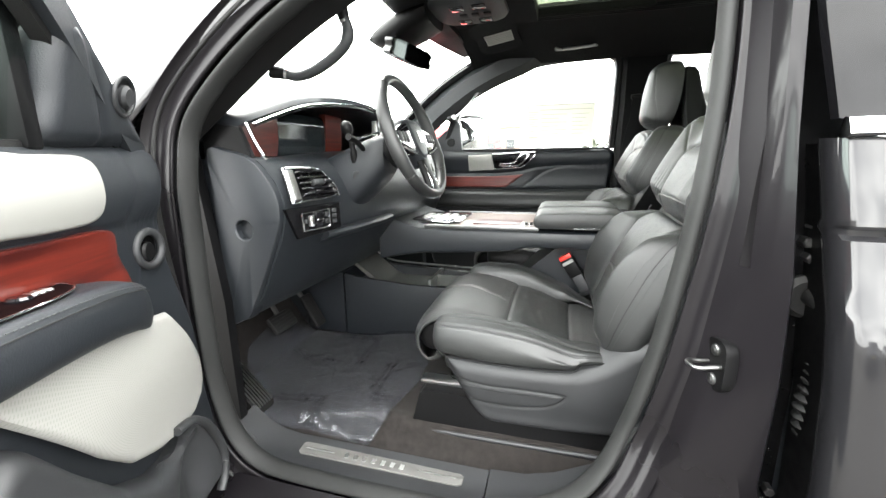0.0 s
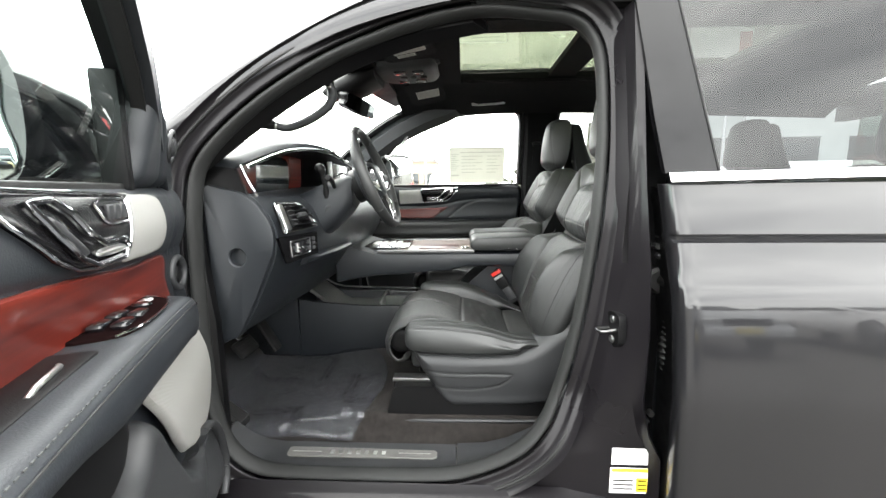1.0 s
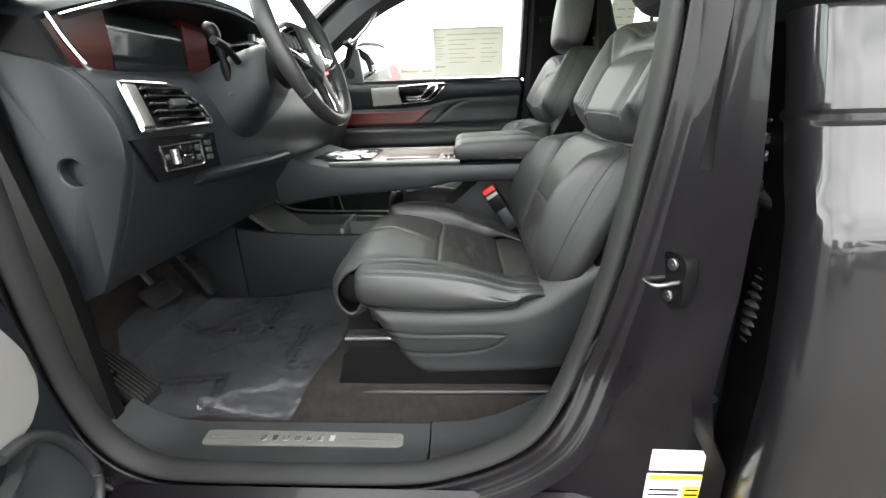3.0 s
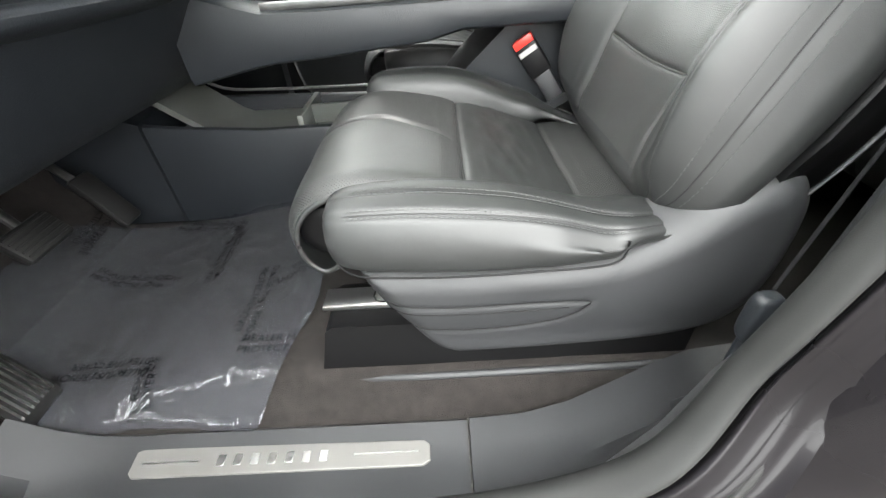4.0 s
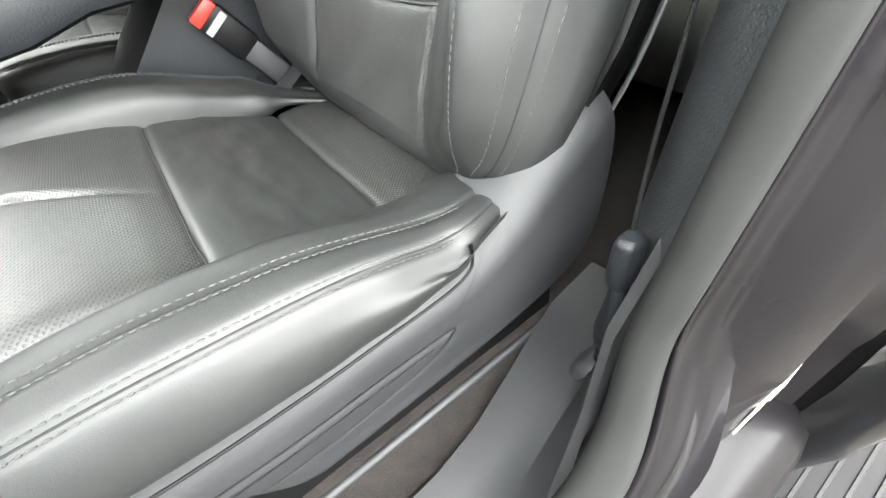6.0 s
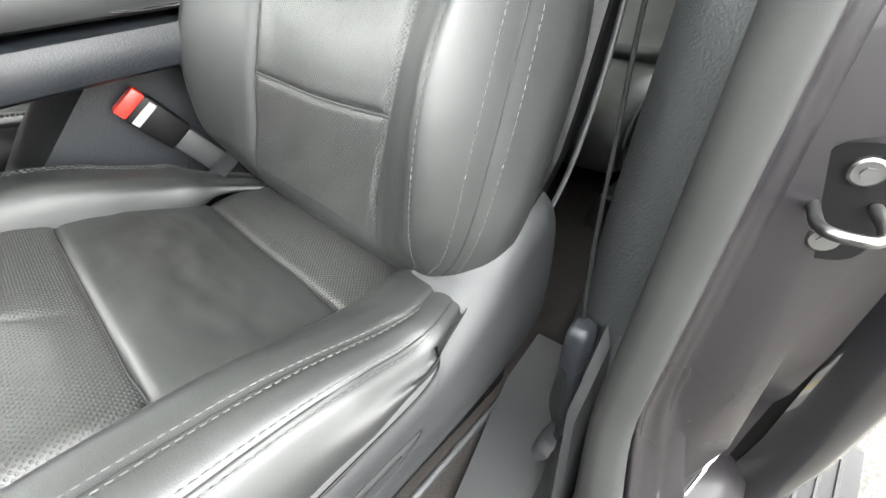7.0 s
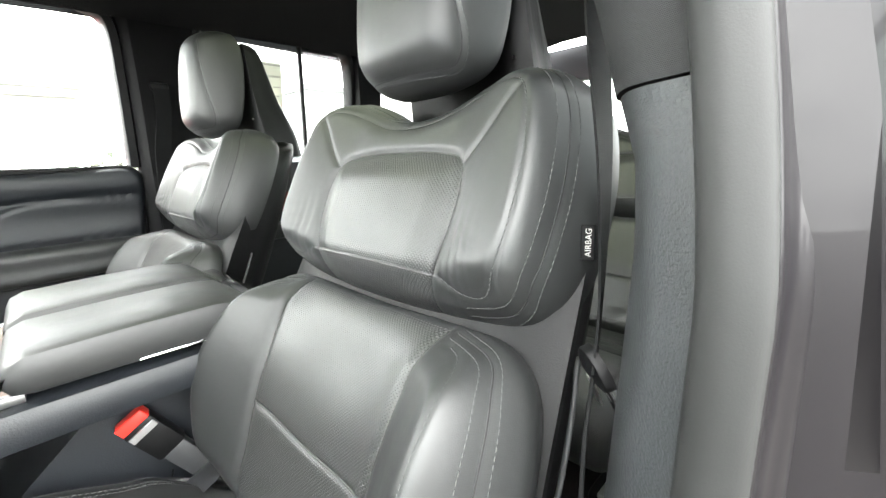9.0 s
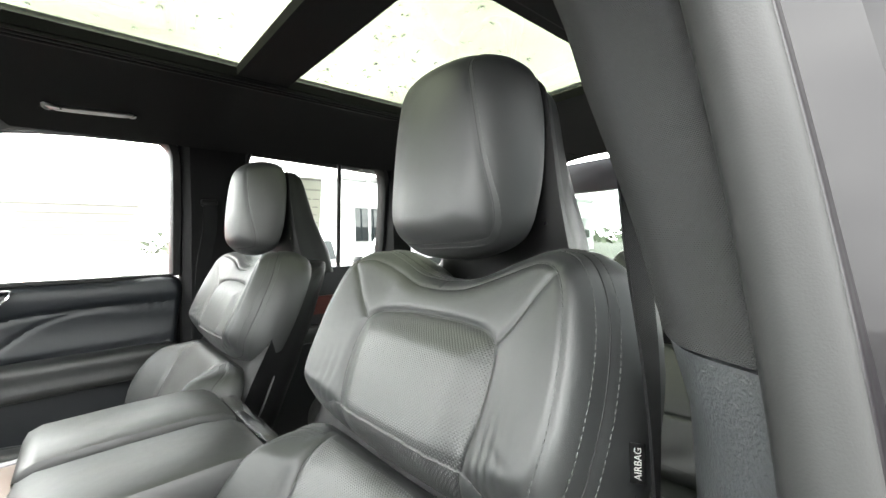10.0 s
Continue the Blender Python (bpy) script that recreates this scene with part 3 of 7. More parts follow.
rear_sill = [[(x, .725 + min(a * .4, .07), .575 + a), (x, .735 + min(a * .4, .07), .586 + a), (x, .750 + min(a * .3, .05), .583 + a * .9), (x, .780 + min(a * .2, .03), .574 + e + a * .12), (x, .83, .580 + e), (x, .862 + w, .584 + e * .8), (x, .872 + w, .572), (x, .872 + w, .50), (x, .725, .50)]
             for x, e, a, w in ((.062, .001, 0, 0), (.15, .004, .015, .004), (.22, .022, .045, .012), (.30, .055, .11, .03), (.36, .078, .19, .045), (.42, .088, .30, .06), (.52, .09, .46, .07))]
cpart("sill_trim", loft(rear_sill), PLASTIC, "dark plastic sill trim rising at the rear")
# metal scuff plate; the maker's letters are plain bars
plate = [(-.470, .803), (-.462, .796), (-.012, .796), (-.001, .803), (-.001, .828), (-.010, .835), (-.462, .842), (-.473, .836)]
cpart("scuff_plate", slab(plate, "z", .570, .5765, .0015), BRUSHED, "brushed metal sill plate", 15)
for xa, xb in ((-.455, -.365), (-.12, -.02)):
    cpart("plate_line", box(xa, xb, .8165, .8185, .5755, .5770), SATIN)
for k in range(7):
    x = -.335 + k * .027
    cpart("plate_mark", box(x, x + .012, .809, .826, .5755, .5773, .0004, 1), SATIN)

# unseen box, added to keep light from the ground out of the cabin
cpart("rear_sill", box(.525, 2.3, .70, .90, .46, .60, .01), PLASTIC_BLACK, "unseen black closing piece below the rear door")

# floor, bulkhead, far walls
step = lambda t: min(max(t, 0), 1) ** 2 * (3 - 2 * min(max(t, 0), 1))
fx, fy = np.linspace(-1.05, 1.9, 90), list(np.linspace(.868, 1.0, 12)) + list(np.linspace(1.05, 2.35, 20))
floor_z = lambda x, y: .574 + .060 * step((y - .868) / .07) * step((x + .75) / .5) + .012 * step((y - .868) / .05)
fv = [(x, y, floor_z(x, y) + .0015 * noise.noise((x * 18, y * 18, 0))) for y in fy for x in fx]
ff = [(j * 90 + i, j * 90 + i + 1, (j + 1) * 90 + i + 1, (j + 1) * 90 + i) for j in range(len(fy) - 1) for i in range(89)]
fl = mesh("floor", fv, ff, CARPET)
tagged(fl, "dark brown-black carpet of the cabin floor", "carpet", kind="structure")
wall = mesh("wall_front", *joined(slab([(.75, .45), (2.47, .45), (2.47, 1.30), (.75, 1.30)], "x", -1.12, -1.05, 0), slab([(-1.06, .59), (-.86, .59), (-1.06, .86)], "y", .86, 2.36, 0)), CARPET)
tagged(wall, "dark carpeted bulkhead of the footwell", "bulkhead", kind="structure")
kick = mesh("wall_side", *slab([(-1.05, .55), (-.655, .55), (-.655, 1.0), (-.70, 1.42), (-1.05, 1.35)], "y", .80, .83, .004), PLASTIC_BLACK)
tagged(kick, "black kick panel beside the pedals", "kick panel", kind="structure")

# headliner with the two roof openings, roof skin over it
HOLES = [(.07, .525), (.66, 1.40)]
bars = [(-.30, .07), (.525, .66), (1.40, 2.3)]
Y0, Y1 = 1.25, 1.92
shapes = [slab([(x0, Y0), (x1, Y0), (x1, Y1), (x0, Y1)], "z", 1.955 if k else 1.93, 1.985, .006) for k, (x0, x1) in enumerate(bars)]
prof = lambda y: 1.962 - .125 * (abs(y - CY) / .78) ** 2.6
for ya, yb in ((.86, Y0), (Y1, 2.38)):
    ys = np.linspace(ya, yb, 14)
    shapes.append(loft([[(x, y, prof(y) - (.12 * max(0, -.1 - x) if x < -.1 else 0)) for y in ys] + [(x, y, prof(y) + .025) for y in ys[::-1]] for x in (-.30, -.1, .5, 1.2, 2.3)]))
hl = mesh("ceiling", *joined(*shapes), HEADLINER)
tagged(hl, "black cloth headliner round a glass roof", "headliner", kind="structure")
for y, sg in ((Y0, 1), (Y1, -1)):
    for k in range(3):
        cpart("roof_track", box(.02, 1.4, *sorted((y - sg * .004 - sg * k * .012, y - sg * .011 - sg * k * .012)), 1.944 - k * .003, 1.957, .002, 1), PLASTIC_BLACK, "black sunroof track")
for x0, x1 in ((-.30, .045), (1.43, 2.4)):
    cpart("roof_skin", slab([(x0, 1.20), (x1, 1.20), (x1, 2.22), (x0, 2.22)], "z", 1.995, 2.01, 0), PAINT, "dark grey roof")
for y0, y1 in ((.90, 1.20), (1.955, 2.32)):
    cpart("roof_skin", slab([(-.05 if y0 < 1 else -.30, y0), (2.4, y0), (2.4, y1), (-.05 if y0 < 1 else -.30, y1)], "z", 1.992, 2.005, 0), PAINT, "dark grey roof")

roof_glass = thing("sunroof", "tinted glass panoramic roof dotted with raindrops", "sunroof", (.7, CY, 1.96))
for x0, x1 in HOLES:
    p = part("pane", local(slab([(x0 - .02, Y0 - .02), (x1 + .02, Y0 - .02), (x1 + .02, Y1 + .02), (x0 - .02, Y1 + .02)], "z", 1.986, 1.991, 0), roof_glass), ROOFGLASS, roof_glass)
drops = []
rng = random.Random(4)
for k in range(280):
    x, y = rng.choice([rng.uniform(.09, .51), rng.uniform(.67, 1.38), rng.uniform(.67, 1.1)]), rng.uniform(1.26, 1.91)
    r = rng.uniform(.002, .0048) * (1.6 if rng.random() < .12 else 1)
    ax = 1 + rng.random() * .6
    rows_ = []
    for hgt, s in ((0, 1), (.35, .9), (.6, .6), (.7, .2)):
        rows_.append([(x + r * s * math.cos(t), y + r * s * ax * math.sin(t), 1.9912 + r * hgt) for t in (2 * math.pi * j / 10 for j in range(10))])
    drops.append(loft(rows_))
WATER = material("water", (1, 1, 1), 0.0)
WATER.node_tree.nodes["Principled BSDF"].inputs["Transmission Weight"].default_value = 1.0
WATER.node_tree.nodes["Principled BSDF"].inputs["IOR"].default_value = 1.33
dr = mesh("raindrops", *joined(*drops), WATER)
tagged(dr, "clear raindrops on the glass roof", "water", kind="stuff")

# windscreen
ws = [[(-1.02, y, 1.36), (-.33 - .0, y, 1.90)] for y in np.linspace(.86, 2.36, 9)]
vs = [(x - .10 * (1 - ((y - CY) / .75) ** 2), y, z) for r in ws for x, y, z in r]
fs = [(2 * i, 2 * i + 1, 2 * i + 3, 2 * i + 2) for i in range(8)]
w = cpart("windscreen", (vs, fs), SCREEN_GLASS, "clear windscreen")
w.visible_shadow = False
header = []
for y in np.linspace(.93, 2.29, 15):
    xw = -.33 - .10 * (1 - ((y - CY) / .75) ** 2)
    zt = min(2.0, 1.905 + .34 * (y - .93))
    header.append([(-.285, y, zt), (-.34, y, min(1.975, zt - .002)), (xw - .004, y, min(1.915, zt - .004)), (xw - .006, y, 1.898), (xw + .02, y, 1.885), (-.29, y, 1.91)])
cpart("roof_header", loft(header), PLASTIC_BLACK, "black header above the windscreen")
# bonnet seen through the windscreen
cpart("bonnet", loft([[(x, y, 1.28 - .05 * (abs(y - CY) / .9) ** 3 - .06 * ((-1.05 - x) / 1.2) ** 2) for y in np.linspace(.72, 2.5, 14)] + [(x, 2.5, .9), (x, .72, .9)] for x in (-1.06, -1.5, -2.0, -2.3)]), PAINT, "dark grey bonnet")

# the far flank closes the cabin below the windows
cpart("flank", slab([(-1.1, .45), (2.55, .45), (2.55, 1.395), (-1.1, 1.36)], "y", 2.60, 2.64, 0), PAINT, "dark grey far flank")


# ---- front seats ----
SY, SZ = 1.187, 0.60
SEAT_Z = SZ - .027


def mirror_line(line):
    return [(-u, v) for u, v in line]


def build_seat():
    seat = thing("bucket_seat", "black leather bucket seat with perforated panels and grey stitching", "seat", (0, SY, SEAT_Z), "front seats")

    def sp(name, shape, mat, label="", sharp=50, parent=None):
        return part(name, ([(v[0], v[1], v[2] - SZ) for v in shape[0]], shape[1]), mat, parent or seat, label, sharp)

    def regions(pad, tests, mats):
        for (name, v, f, t, nn), mat in zip(split(pad.verts, pad.faces, pad.uv, tests, pad.normals), mats):
            if f:
                mesh(name, [(a, b, c - SZ) for a, b, c in v], f, mat, seat, uvs=t, normals=nn)

    def seams(pad, lines, r=.0009):
        for ln in lines:
            sp("seam", tube(pad.on(ln, -r * .3), r, 6), SEAM)

    # seat base: profile along x, swept across
    prof = spline([(.40, .885), (.30, .892), (.235, .900), (.15, .930), (.08, .953), (.0, .974), (-.078, .982), (-.134, .966), (-.170, .934), (-.184, .894), (-.175, .850), (-.146, .824), (-.115, .833), (-.100, .862)], 240, False)
    ys = np.linspace(-.205, .205, 72)
    s_at = np.concatenate([[0], np.cumsum(np.linalg.norm(np.diff(prof, axis=0), axis=1))])
    n = len(prof)
    slope = np.gradient(prof, axis=0)
    slope /= np.linalg.norm(slope, axis=1)[:, None]
    lane_y = lambda x: .012 - .50 * max(0, x + .055) + .25 * max(0, -.08 - x)

    def base_at(k, y):
        x, z = prof[k]
        edge = 1 - np.clip((.205 - abs(y)) / .035, 0, 1)
        bow = -.005 * (1 - (y / .2) ** 2)
        top = z > .87 and x > -.1
        cut_ = max(math.exp(-abs((x - q - bow) / .0042) ** 1.5) for q in (.077, .247)) if top else 0
        lane = math.exp(-abs((y - lane_y(x)) / .005) ** 1.5) * np.clip((.062 - x) / .03, 0, 1) if x < .062 else 0
        puff = .004 * np.clip(min(abs(x - .077 - bow), abs(x - .247 - bow)) / .035, 0, 1) if top else .004
        wr = np.clip(1 - abs(x - .15) / .09, 0, 1)
        soft = .003 * noise.noise((x * 10, y * 10, 1.3)) + wr * .0030 * noise.noise((x * 38, y * 20, 4.0)) + .0012 * noise.noise((x * 60, y * 30, 2.0)) * wr
        a = .008 * (1 - (y / .2) ** 2) + puff - .018 * edge ** 2 - max(.0045 * cut_, lane * (.004 + .010 * np.clip((.02 - x) / .12, 0, 1))) + soft
        return (x + slope[k][1] * a, y, z - slope[k][0] * a)
    vs = [base_at(k, y) for y in ys for k in range(n)]
    uv = [(y, s_at[k]) for y in ys for k in range(n)]
    m = len(ys)
    fs = [(i * n + k, (i + 1) * n + k, (i + 1) * n + k + 1, i * n + k + 1) for i in range(m - 1) for k in range(n - 1)]
    P = np.array(vs).reshape(m, n, 3)
    nm = np.cross(np.gradient(P, axis=1), np.gradient(P, axis=0)).reshape(-1, 3)
    nm /= np.linalg.norm(nm, axis=1)[:, None]
    if nm[(m // 2) * n + 60][2] < 0:
        nm = -nm
    f0 = [np.array(vs[i]) for i in fs[(m // 2) * (n - 1) + 60]]
    if np.cross(f0[1] - f0[0], f0[2] - f0[0])[2] < 0:
        fs = [q[::-1] for q in fs]
    k_at = lambda x: next(k for k in range(n) if prof[k][0] < x)
    bowed = lambda q, y: k_at(q - .005 * (1 - (y / .2) ** 2))
    k_seam = {q: [bowed(q, y) for y in ys] for q in (.077, .247)}
    groups = {"seat_rear_panel": [], "seat_centre_panel": [], "seat_front_panel": [], "seat_front_strip": []}
    for q in fs:
        i, k = min(q) // n, min(q) % n
        if k < k_seam[.247][i]:
            groups["seat_rear_panel"].append(q)
        elif k < k_seam[.077][i]:
            groups["seat_centre_panel"].append(q)
        else:
            groups["seat_front_strip" if ys[i] > lane_y(prof[k][0]) else "seat_front_panel"].append(q)
    for (name, f), mat in zip(groups.items(), (LEATHER_PERF, LEATHER, LEATHER_PERF, LEATHER_PERF)):
        idx = sorted({i for q in f for i in q})
        mp = {o: i for i, o in enumerate(idx)}
        mesh(name, [(vs[i][0], vs[i][1], vs[i][2] - SZ) for i in idx], [tuple(mp[i] for i in q) for q in f], mat, seat, uvs=[uv[i] for i in idx], normals=[tuple(nm[i]) for i in idx])
    for q in (.077, .247):
        sp("seam", tube(spline([base_at(k, y) for k, y in list(zip(k_seam[q], ys))[1:-1:5]], 60, False), .0010, 6), SEAM)
    sp("seam", tube([base_at(k, lane_y(prof[k][0])) for k in range(k_at(.035), n - 30, 3)], .0009, 6), SEAM)
    for side in (1, -1):
        edge_line = [Vector(base_at(k, side * .197)) for k in range(k_at(-.05), n - 4, 2)]
        sp("stitching", threads(edge_line), THREAD)["kind"] = "stuff"
        sp("nose_piping", tube([base_at(k, side * .2035) for k in range(k_at(-.04), n - 3, 3)], .004, 8), LEATHER)
    sp("seat_core", box(-.10, .40, -.195, .195, .80, .885, .02), LEATHER)
    # black core paints the shaded hollow inside the front curl
    sp("nose_hollow_shade", tube([(-.132, y, .897) for y in (-.190, -.189, -.184, .184, .189, .190)], [.020, .034, .040, .040, .034, .020], 32), PLASTIC_BLACK)

    smooth = lambda a, b, q: (lambda t: t * t * (3 - 2 * t))(np.clip((q - a) / (b - a), 0, 1))

    # side bolsters: boxy pads with a sewn strip along the top outer edge
    def bolster(side):
        rings = []
        cols = ((-.110, .933, .952, .030, .228, .3), (-.108, .919, .966, .060, .235, .5), (-.099, .909, .979, .085, .239, .8), (-.080, .903, .987, .102, .241, 1), (-.045, .901, .990, .110, .242, 1), (.01, .897, .989, .114, .242, 1), (.07, .895, .984, .115, .243, 1),
                (.12, .895, .977, .114, .243, 1), (.17, .896, .966, .112, .243, 1), (.205, .897, .955, .110, .243, 1), (.235, .899, .946, .108, .242, 1)) + (((.254, .902, .943, .107, .242, 1), (.266, .916, .941, .105, .241, .8), (.285, .922, .938, .100, .238, .6), (.32, .918, .932, .092, .230, .5), (.37, .908, .922, .08, .215, .5)) if side == 1 else ((.26, .904, .930, .096, .238, 1), (.29, .900, .916, .08, .225, 1), (.34, .885, .900, .07, .20, 1)))
        for x, zb, zt, w, c, full in cols:
            if side == -1:
                zt, w, c = zt + .021 * smooth(.235, .06, x), w + .02 * full, c - .006
            a, b = c - w / 2, c + w / 2
            hgt = zt - zb
            sec = spline([(a, zb + .3 * hgt), (a + .004, zb + .75 * hgt), (a + .018 * full, zt - .006 * full), (a + .035 * full + .1 * w * (1 - full), zt), (b - .045 * full - .1 * w * (1 - full), zt - .001), (b - .020 * full, zt - .010 * full), (b - .006 * full, zt - .030 * full - .2 * hgt * (1 - full)), (b, zb + .42 * hgt), (b - .002, zb + .18 * hgt), (b - .012 * full, zb), (c, zb - .004), (a + .012 * full, zb)], 72)
            rings.append([(x, y, z) for y, z in sec])
        arr = np.array(rings)
        fine = np.array([spline(arr[:, j, :], 80, False) for j in range(72)]).transpose(1, 0, 2)
        mid = fine.mean(1, keepdims=True)
        out = fine - mid
        out[:, :, 0] = 0
        ln = np.maximum(np.linalg.norm(out, axis=2, keepdims=True), 1e-6)
        ref = fine[40]
        top_j = [j for j in range(72) if ref[j, 2] > mid[40, 0, 2]]
        lines = {key: [min(top_j, key=lambda j: abs(ref[j, 1] - (ref[:, 1].max() - y_off)))] * 80 for key, y_off in (("strip", .056), ("edge", .020))}
        shape = fine.copy()
        for i in range(80):
            for j in range(72):
                x, y, z = fine[i, j]
                d = 0.0
                for key in lines:
                    g = np.linalg.norm(fine[i, j, 1:] - fine[i, lines[key][i], 1:])
                    d = max(d, .0035 * math.exp(-(g / .004) ** 2))
                fold = .0035 * noise.noise((x * 18, y * 9, z * 14 + 7)) * np.clip((x - .05) / .12, 0, 1) + .0015 * noise.noise((x * 9, y * 20, z * 20))
                shape[i, j] = fine[i, j] + out[i, j] / ln[i, 0 if ln.shape[1] == 1 else j] * (fold - d)
        shape[:, :, 1] *= -side
        sp("seat_bolster", loft([list(map(tuple, r)) for r in shape]), LEATHER, sharp=70)
        rows = []
        for key, offs in (("strip", (-.006, .006)), ("edge", (-.0065, .0065))):
            path3 = np.array([shape[i, lines[key][i]] for i in range(4, 72)])
            sm = spline(path3[::6], 160, False)
            sp("seam", tube(sm, .0011, 6), SEAM)
            for o_ in offs:
                j = lines[key][0]
                k = (j + (1 if o_ > 0 else -1)) % 72
                sm2 = spline(np.array([shape[i, k] for i in range(5, 70)])[::6], 150, False)
                rows.append(threads([(a, b, c + .0007) for a, b, c in sm2]))
        sp("stitching", joined(*rows), THREAD, "fine grey stitching")["kind"] = "stuff"
        pip = [(x, -side * y, z) for x, y, z in spline([(-.108, .246, .933), (-.100, .272, .915), (-.074, .292, .901), (-.02, .298, .897), (.08, .299, .894), (.17, .298, .895), (.225, .297, .896), (.25, .295, .899), (.262, .293, .908), (.266, .288, .926)], 80, False)]
        sp("piping", tube(pip, .0015, 8), PLASTIC_BLACK)
    bolster(1), bolster(-1)

    # lower back cushion
    lean = lambda z: .44 + .5 * (z - 1.05)
    up_back = lambda v: 1.034 + .945 * (v - 1.054)
    half = [(0, 1.243), (.16, 1.246), (.226, 1.242), (.266, 1.214), (.285, 1.158), (.290, 1.07), (.284, .99), (.268, .944), (.240, .914), (.19, .901), (.12, .897)]
    low = spline(half + [(0, .896)] + [(-u, v) for u, v in half[:0:-1]], 260)
    place = lambda u, v, h: (lean(up_back(v)) - h * .894, u, up_back(v) + h * .447)
    seamR = spline([(-.160, 1.24), (-.152, 1.19), (-.146, 1.12), (-.142, 1.05), (-.140, 1.0), (-.142, .93)], 60, False)
    seamL = np.array(mirror_line(seamR))
    seamH = spline([(.142, 1.056), (0, 1.050), (-.142, 1.056)], 30, False)
    inR = spline([(-.185, 1.226), (-.212, 1.217), (-.229, 1.188), (-.236, 1.13), (-.239, 1.05), (-.234, .98), (-.222, .940), (-.200, .918)], 90, False)
    outR = spline([(-.175, 1.239), (-.228, 1.228), (-.252, 1.200), (-.265, 1.15), (-.270, 1.07), (-.265, .99), (-.250, .945), (-.226, .918)], 110, False)
    bump = lambda u, v: .088 * np.exp(-((np.abs(u) - .272) / .095) ** 2) * np.exp(-((v - 1.09) / .19) ** 2) + (.012 * np.exp(-((v - 1.10) / .10) ** 2) - .012) * np.clip(1 - (u / .17) ** 4, 0, 1) + .0016 * np.sin(v * 60 + u * 55) * np.exp(-((v - .95) / .04) ** 2)
    cr = [(l, .0075, .0062) for l in (seamR, seamL)] + [(seamH, .004, .004)] + [(l, .0018, .0036) for l in (inR, mirror_line(inR))] + [(l, .0026, .0034) for l in (outR, mirror_line(outR))]
    pad = Pad(low, .040, .055, lambda u, v, h: place(u, v, h + .022), cr, bump, .012, .022, 380, 110)
    mid_poly = list(map(tuple, seamR)) + list(map(tuple, seamL))[::-1]
    rightp = [(-.6, 1.5), *map(tuple, seamR), (-.6, .7)]
    regions(pad, [("back_lower_panel", mid_poly), ("back_lower_bolster", rightp), ("back_lower_bolster", None)], [LEATHER_PERF, LEATHER, LEATHER])
    seams(pad, [seamR, seamL])
    seams(pad, [outR, mirror_line(outR)], .0011)
    sh = []
    for l in (inR, mirror_line(inR)):
        sh.append(threads(pad.on(l, .0003)))
    for l in (outR, mirror_line(outR)):
        sh += [threads(pad.on(beside(l, o_), .0003)) for o_ in (-.006, .006)]
    sp("stitching", joined(*sh), THREAD, "fine grey stitching")["kind"] = "stuff"
    sp("piping", tube(pad.on(seamH, .0012), .0014, 6), THREAD, "pale grey piping")

    # upper back cushion
    half = [(0, 1.506), (.06, 1.514), (.112, 1.536), (.165, 1.551), (.214, 1.543), (.255, 1.508), (.276, 1.445), (.282, 1.38), (.278, 1.32), (.260, 1.278), (.222, 1.256), (.12, 1.246)]
    up = spline(half + [(0, 1.243)] + [(-u, v) for u, v in half[:0:-1]], 300)
    place2 = lambda u, v, h: (lean(up_back(v)) + .010 - h * .894, u, up_back(v) + h * .447)
    inset = np.array(spline([(.118, 1.250), (.134, 1.30), (.141, 1.35), (.139, 1.395), (.122, 1.424), (.07, 1.433), (0, 1.435), (-.07, 1.433), (-.122, 1.424), (-.139, 1.395), (-.141, 1.35), (-.134, 1.30), (-.118, 1.250)], 110, False))
    diagR = spline([(-.134, 1.413), (-.160, 1.440), (-.186, 1.474), (-.203, 1.494)], 30, False)
    diagL = mirror_line(diagR)
    band = spline([(0, 1.472), (-.05, 1.476), (-.10, 1.492), (-.150, 1.505), (-.185, 1.504), (-.206, 1.490), (-.220, 1.462), (-.230, 1.415), (-.234, 1.355), (-.228, 1.305), (-.212, 1.279), (-.180, 1.274), (-.145, 1.286)], 170, False)
    rim = spline([(0, 1.497), (-.06, 1.503), (-.115, 1.522), (-.165, 1.535), (-.208, 1.526), (-.240, 1.491), (-.257, 1.435), (-.262, 1.37), (-.256, 1.31), (-.234, 1.270), (-.170, 1.255)], 150, False)
    middle = [(0, 1.473), (0, 1.508)]
    inset_d = lambda u, v: near_line(np.stack([u, v], 1), inset)
    band_poly = list(map(tuple, band)) + list(map(tuple, mirror_line(band)))[::-1]
    inset_poly = [tuple(p) for p in inset] + [(-.118, 1.23), (.118, 1.23)]

    def bump2(u, v):
        p = np.stack([u, v], 1)
        d_in, d_band = inset_d(u, v), np.minimum(near_line(p, band), near_line(p, mirror_line(band)))
        puff = .013 * smooth(0, .045, d_in) * within(p, inset_poly)
        strip = .0032 * np.where(within(p, band_poly), 0, smooth(0, .016, d_band))
        wings = .030 * smooth(.10, .235, np.abs(u))
        wr = .0007 * np.sin(np.abs(u) * 430 + v * 50 + 2 * np.sin(v * 30)) * np.exp(-((np.abs(u) - .165) / .025) ** 2) * np.clip((1.37 - v) / .05, 0, 1)
        wr += .0005 * np.sin(v * 330 + np.abs(u) * 90) * np.exp(-((np.abs(u) - .19) / .02) ** 2) * np.exp(-((v - 1.31) / .025) ** 2)
        return puff + strip + wings + wr
    both = lambda ls: [q for l in ls for q in (l, mirror_line(l))]
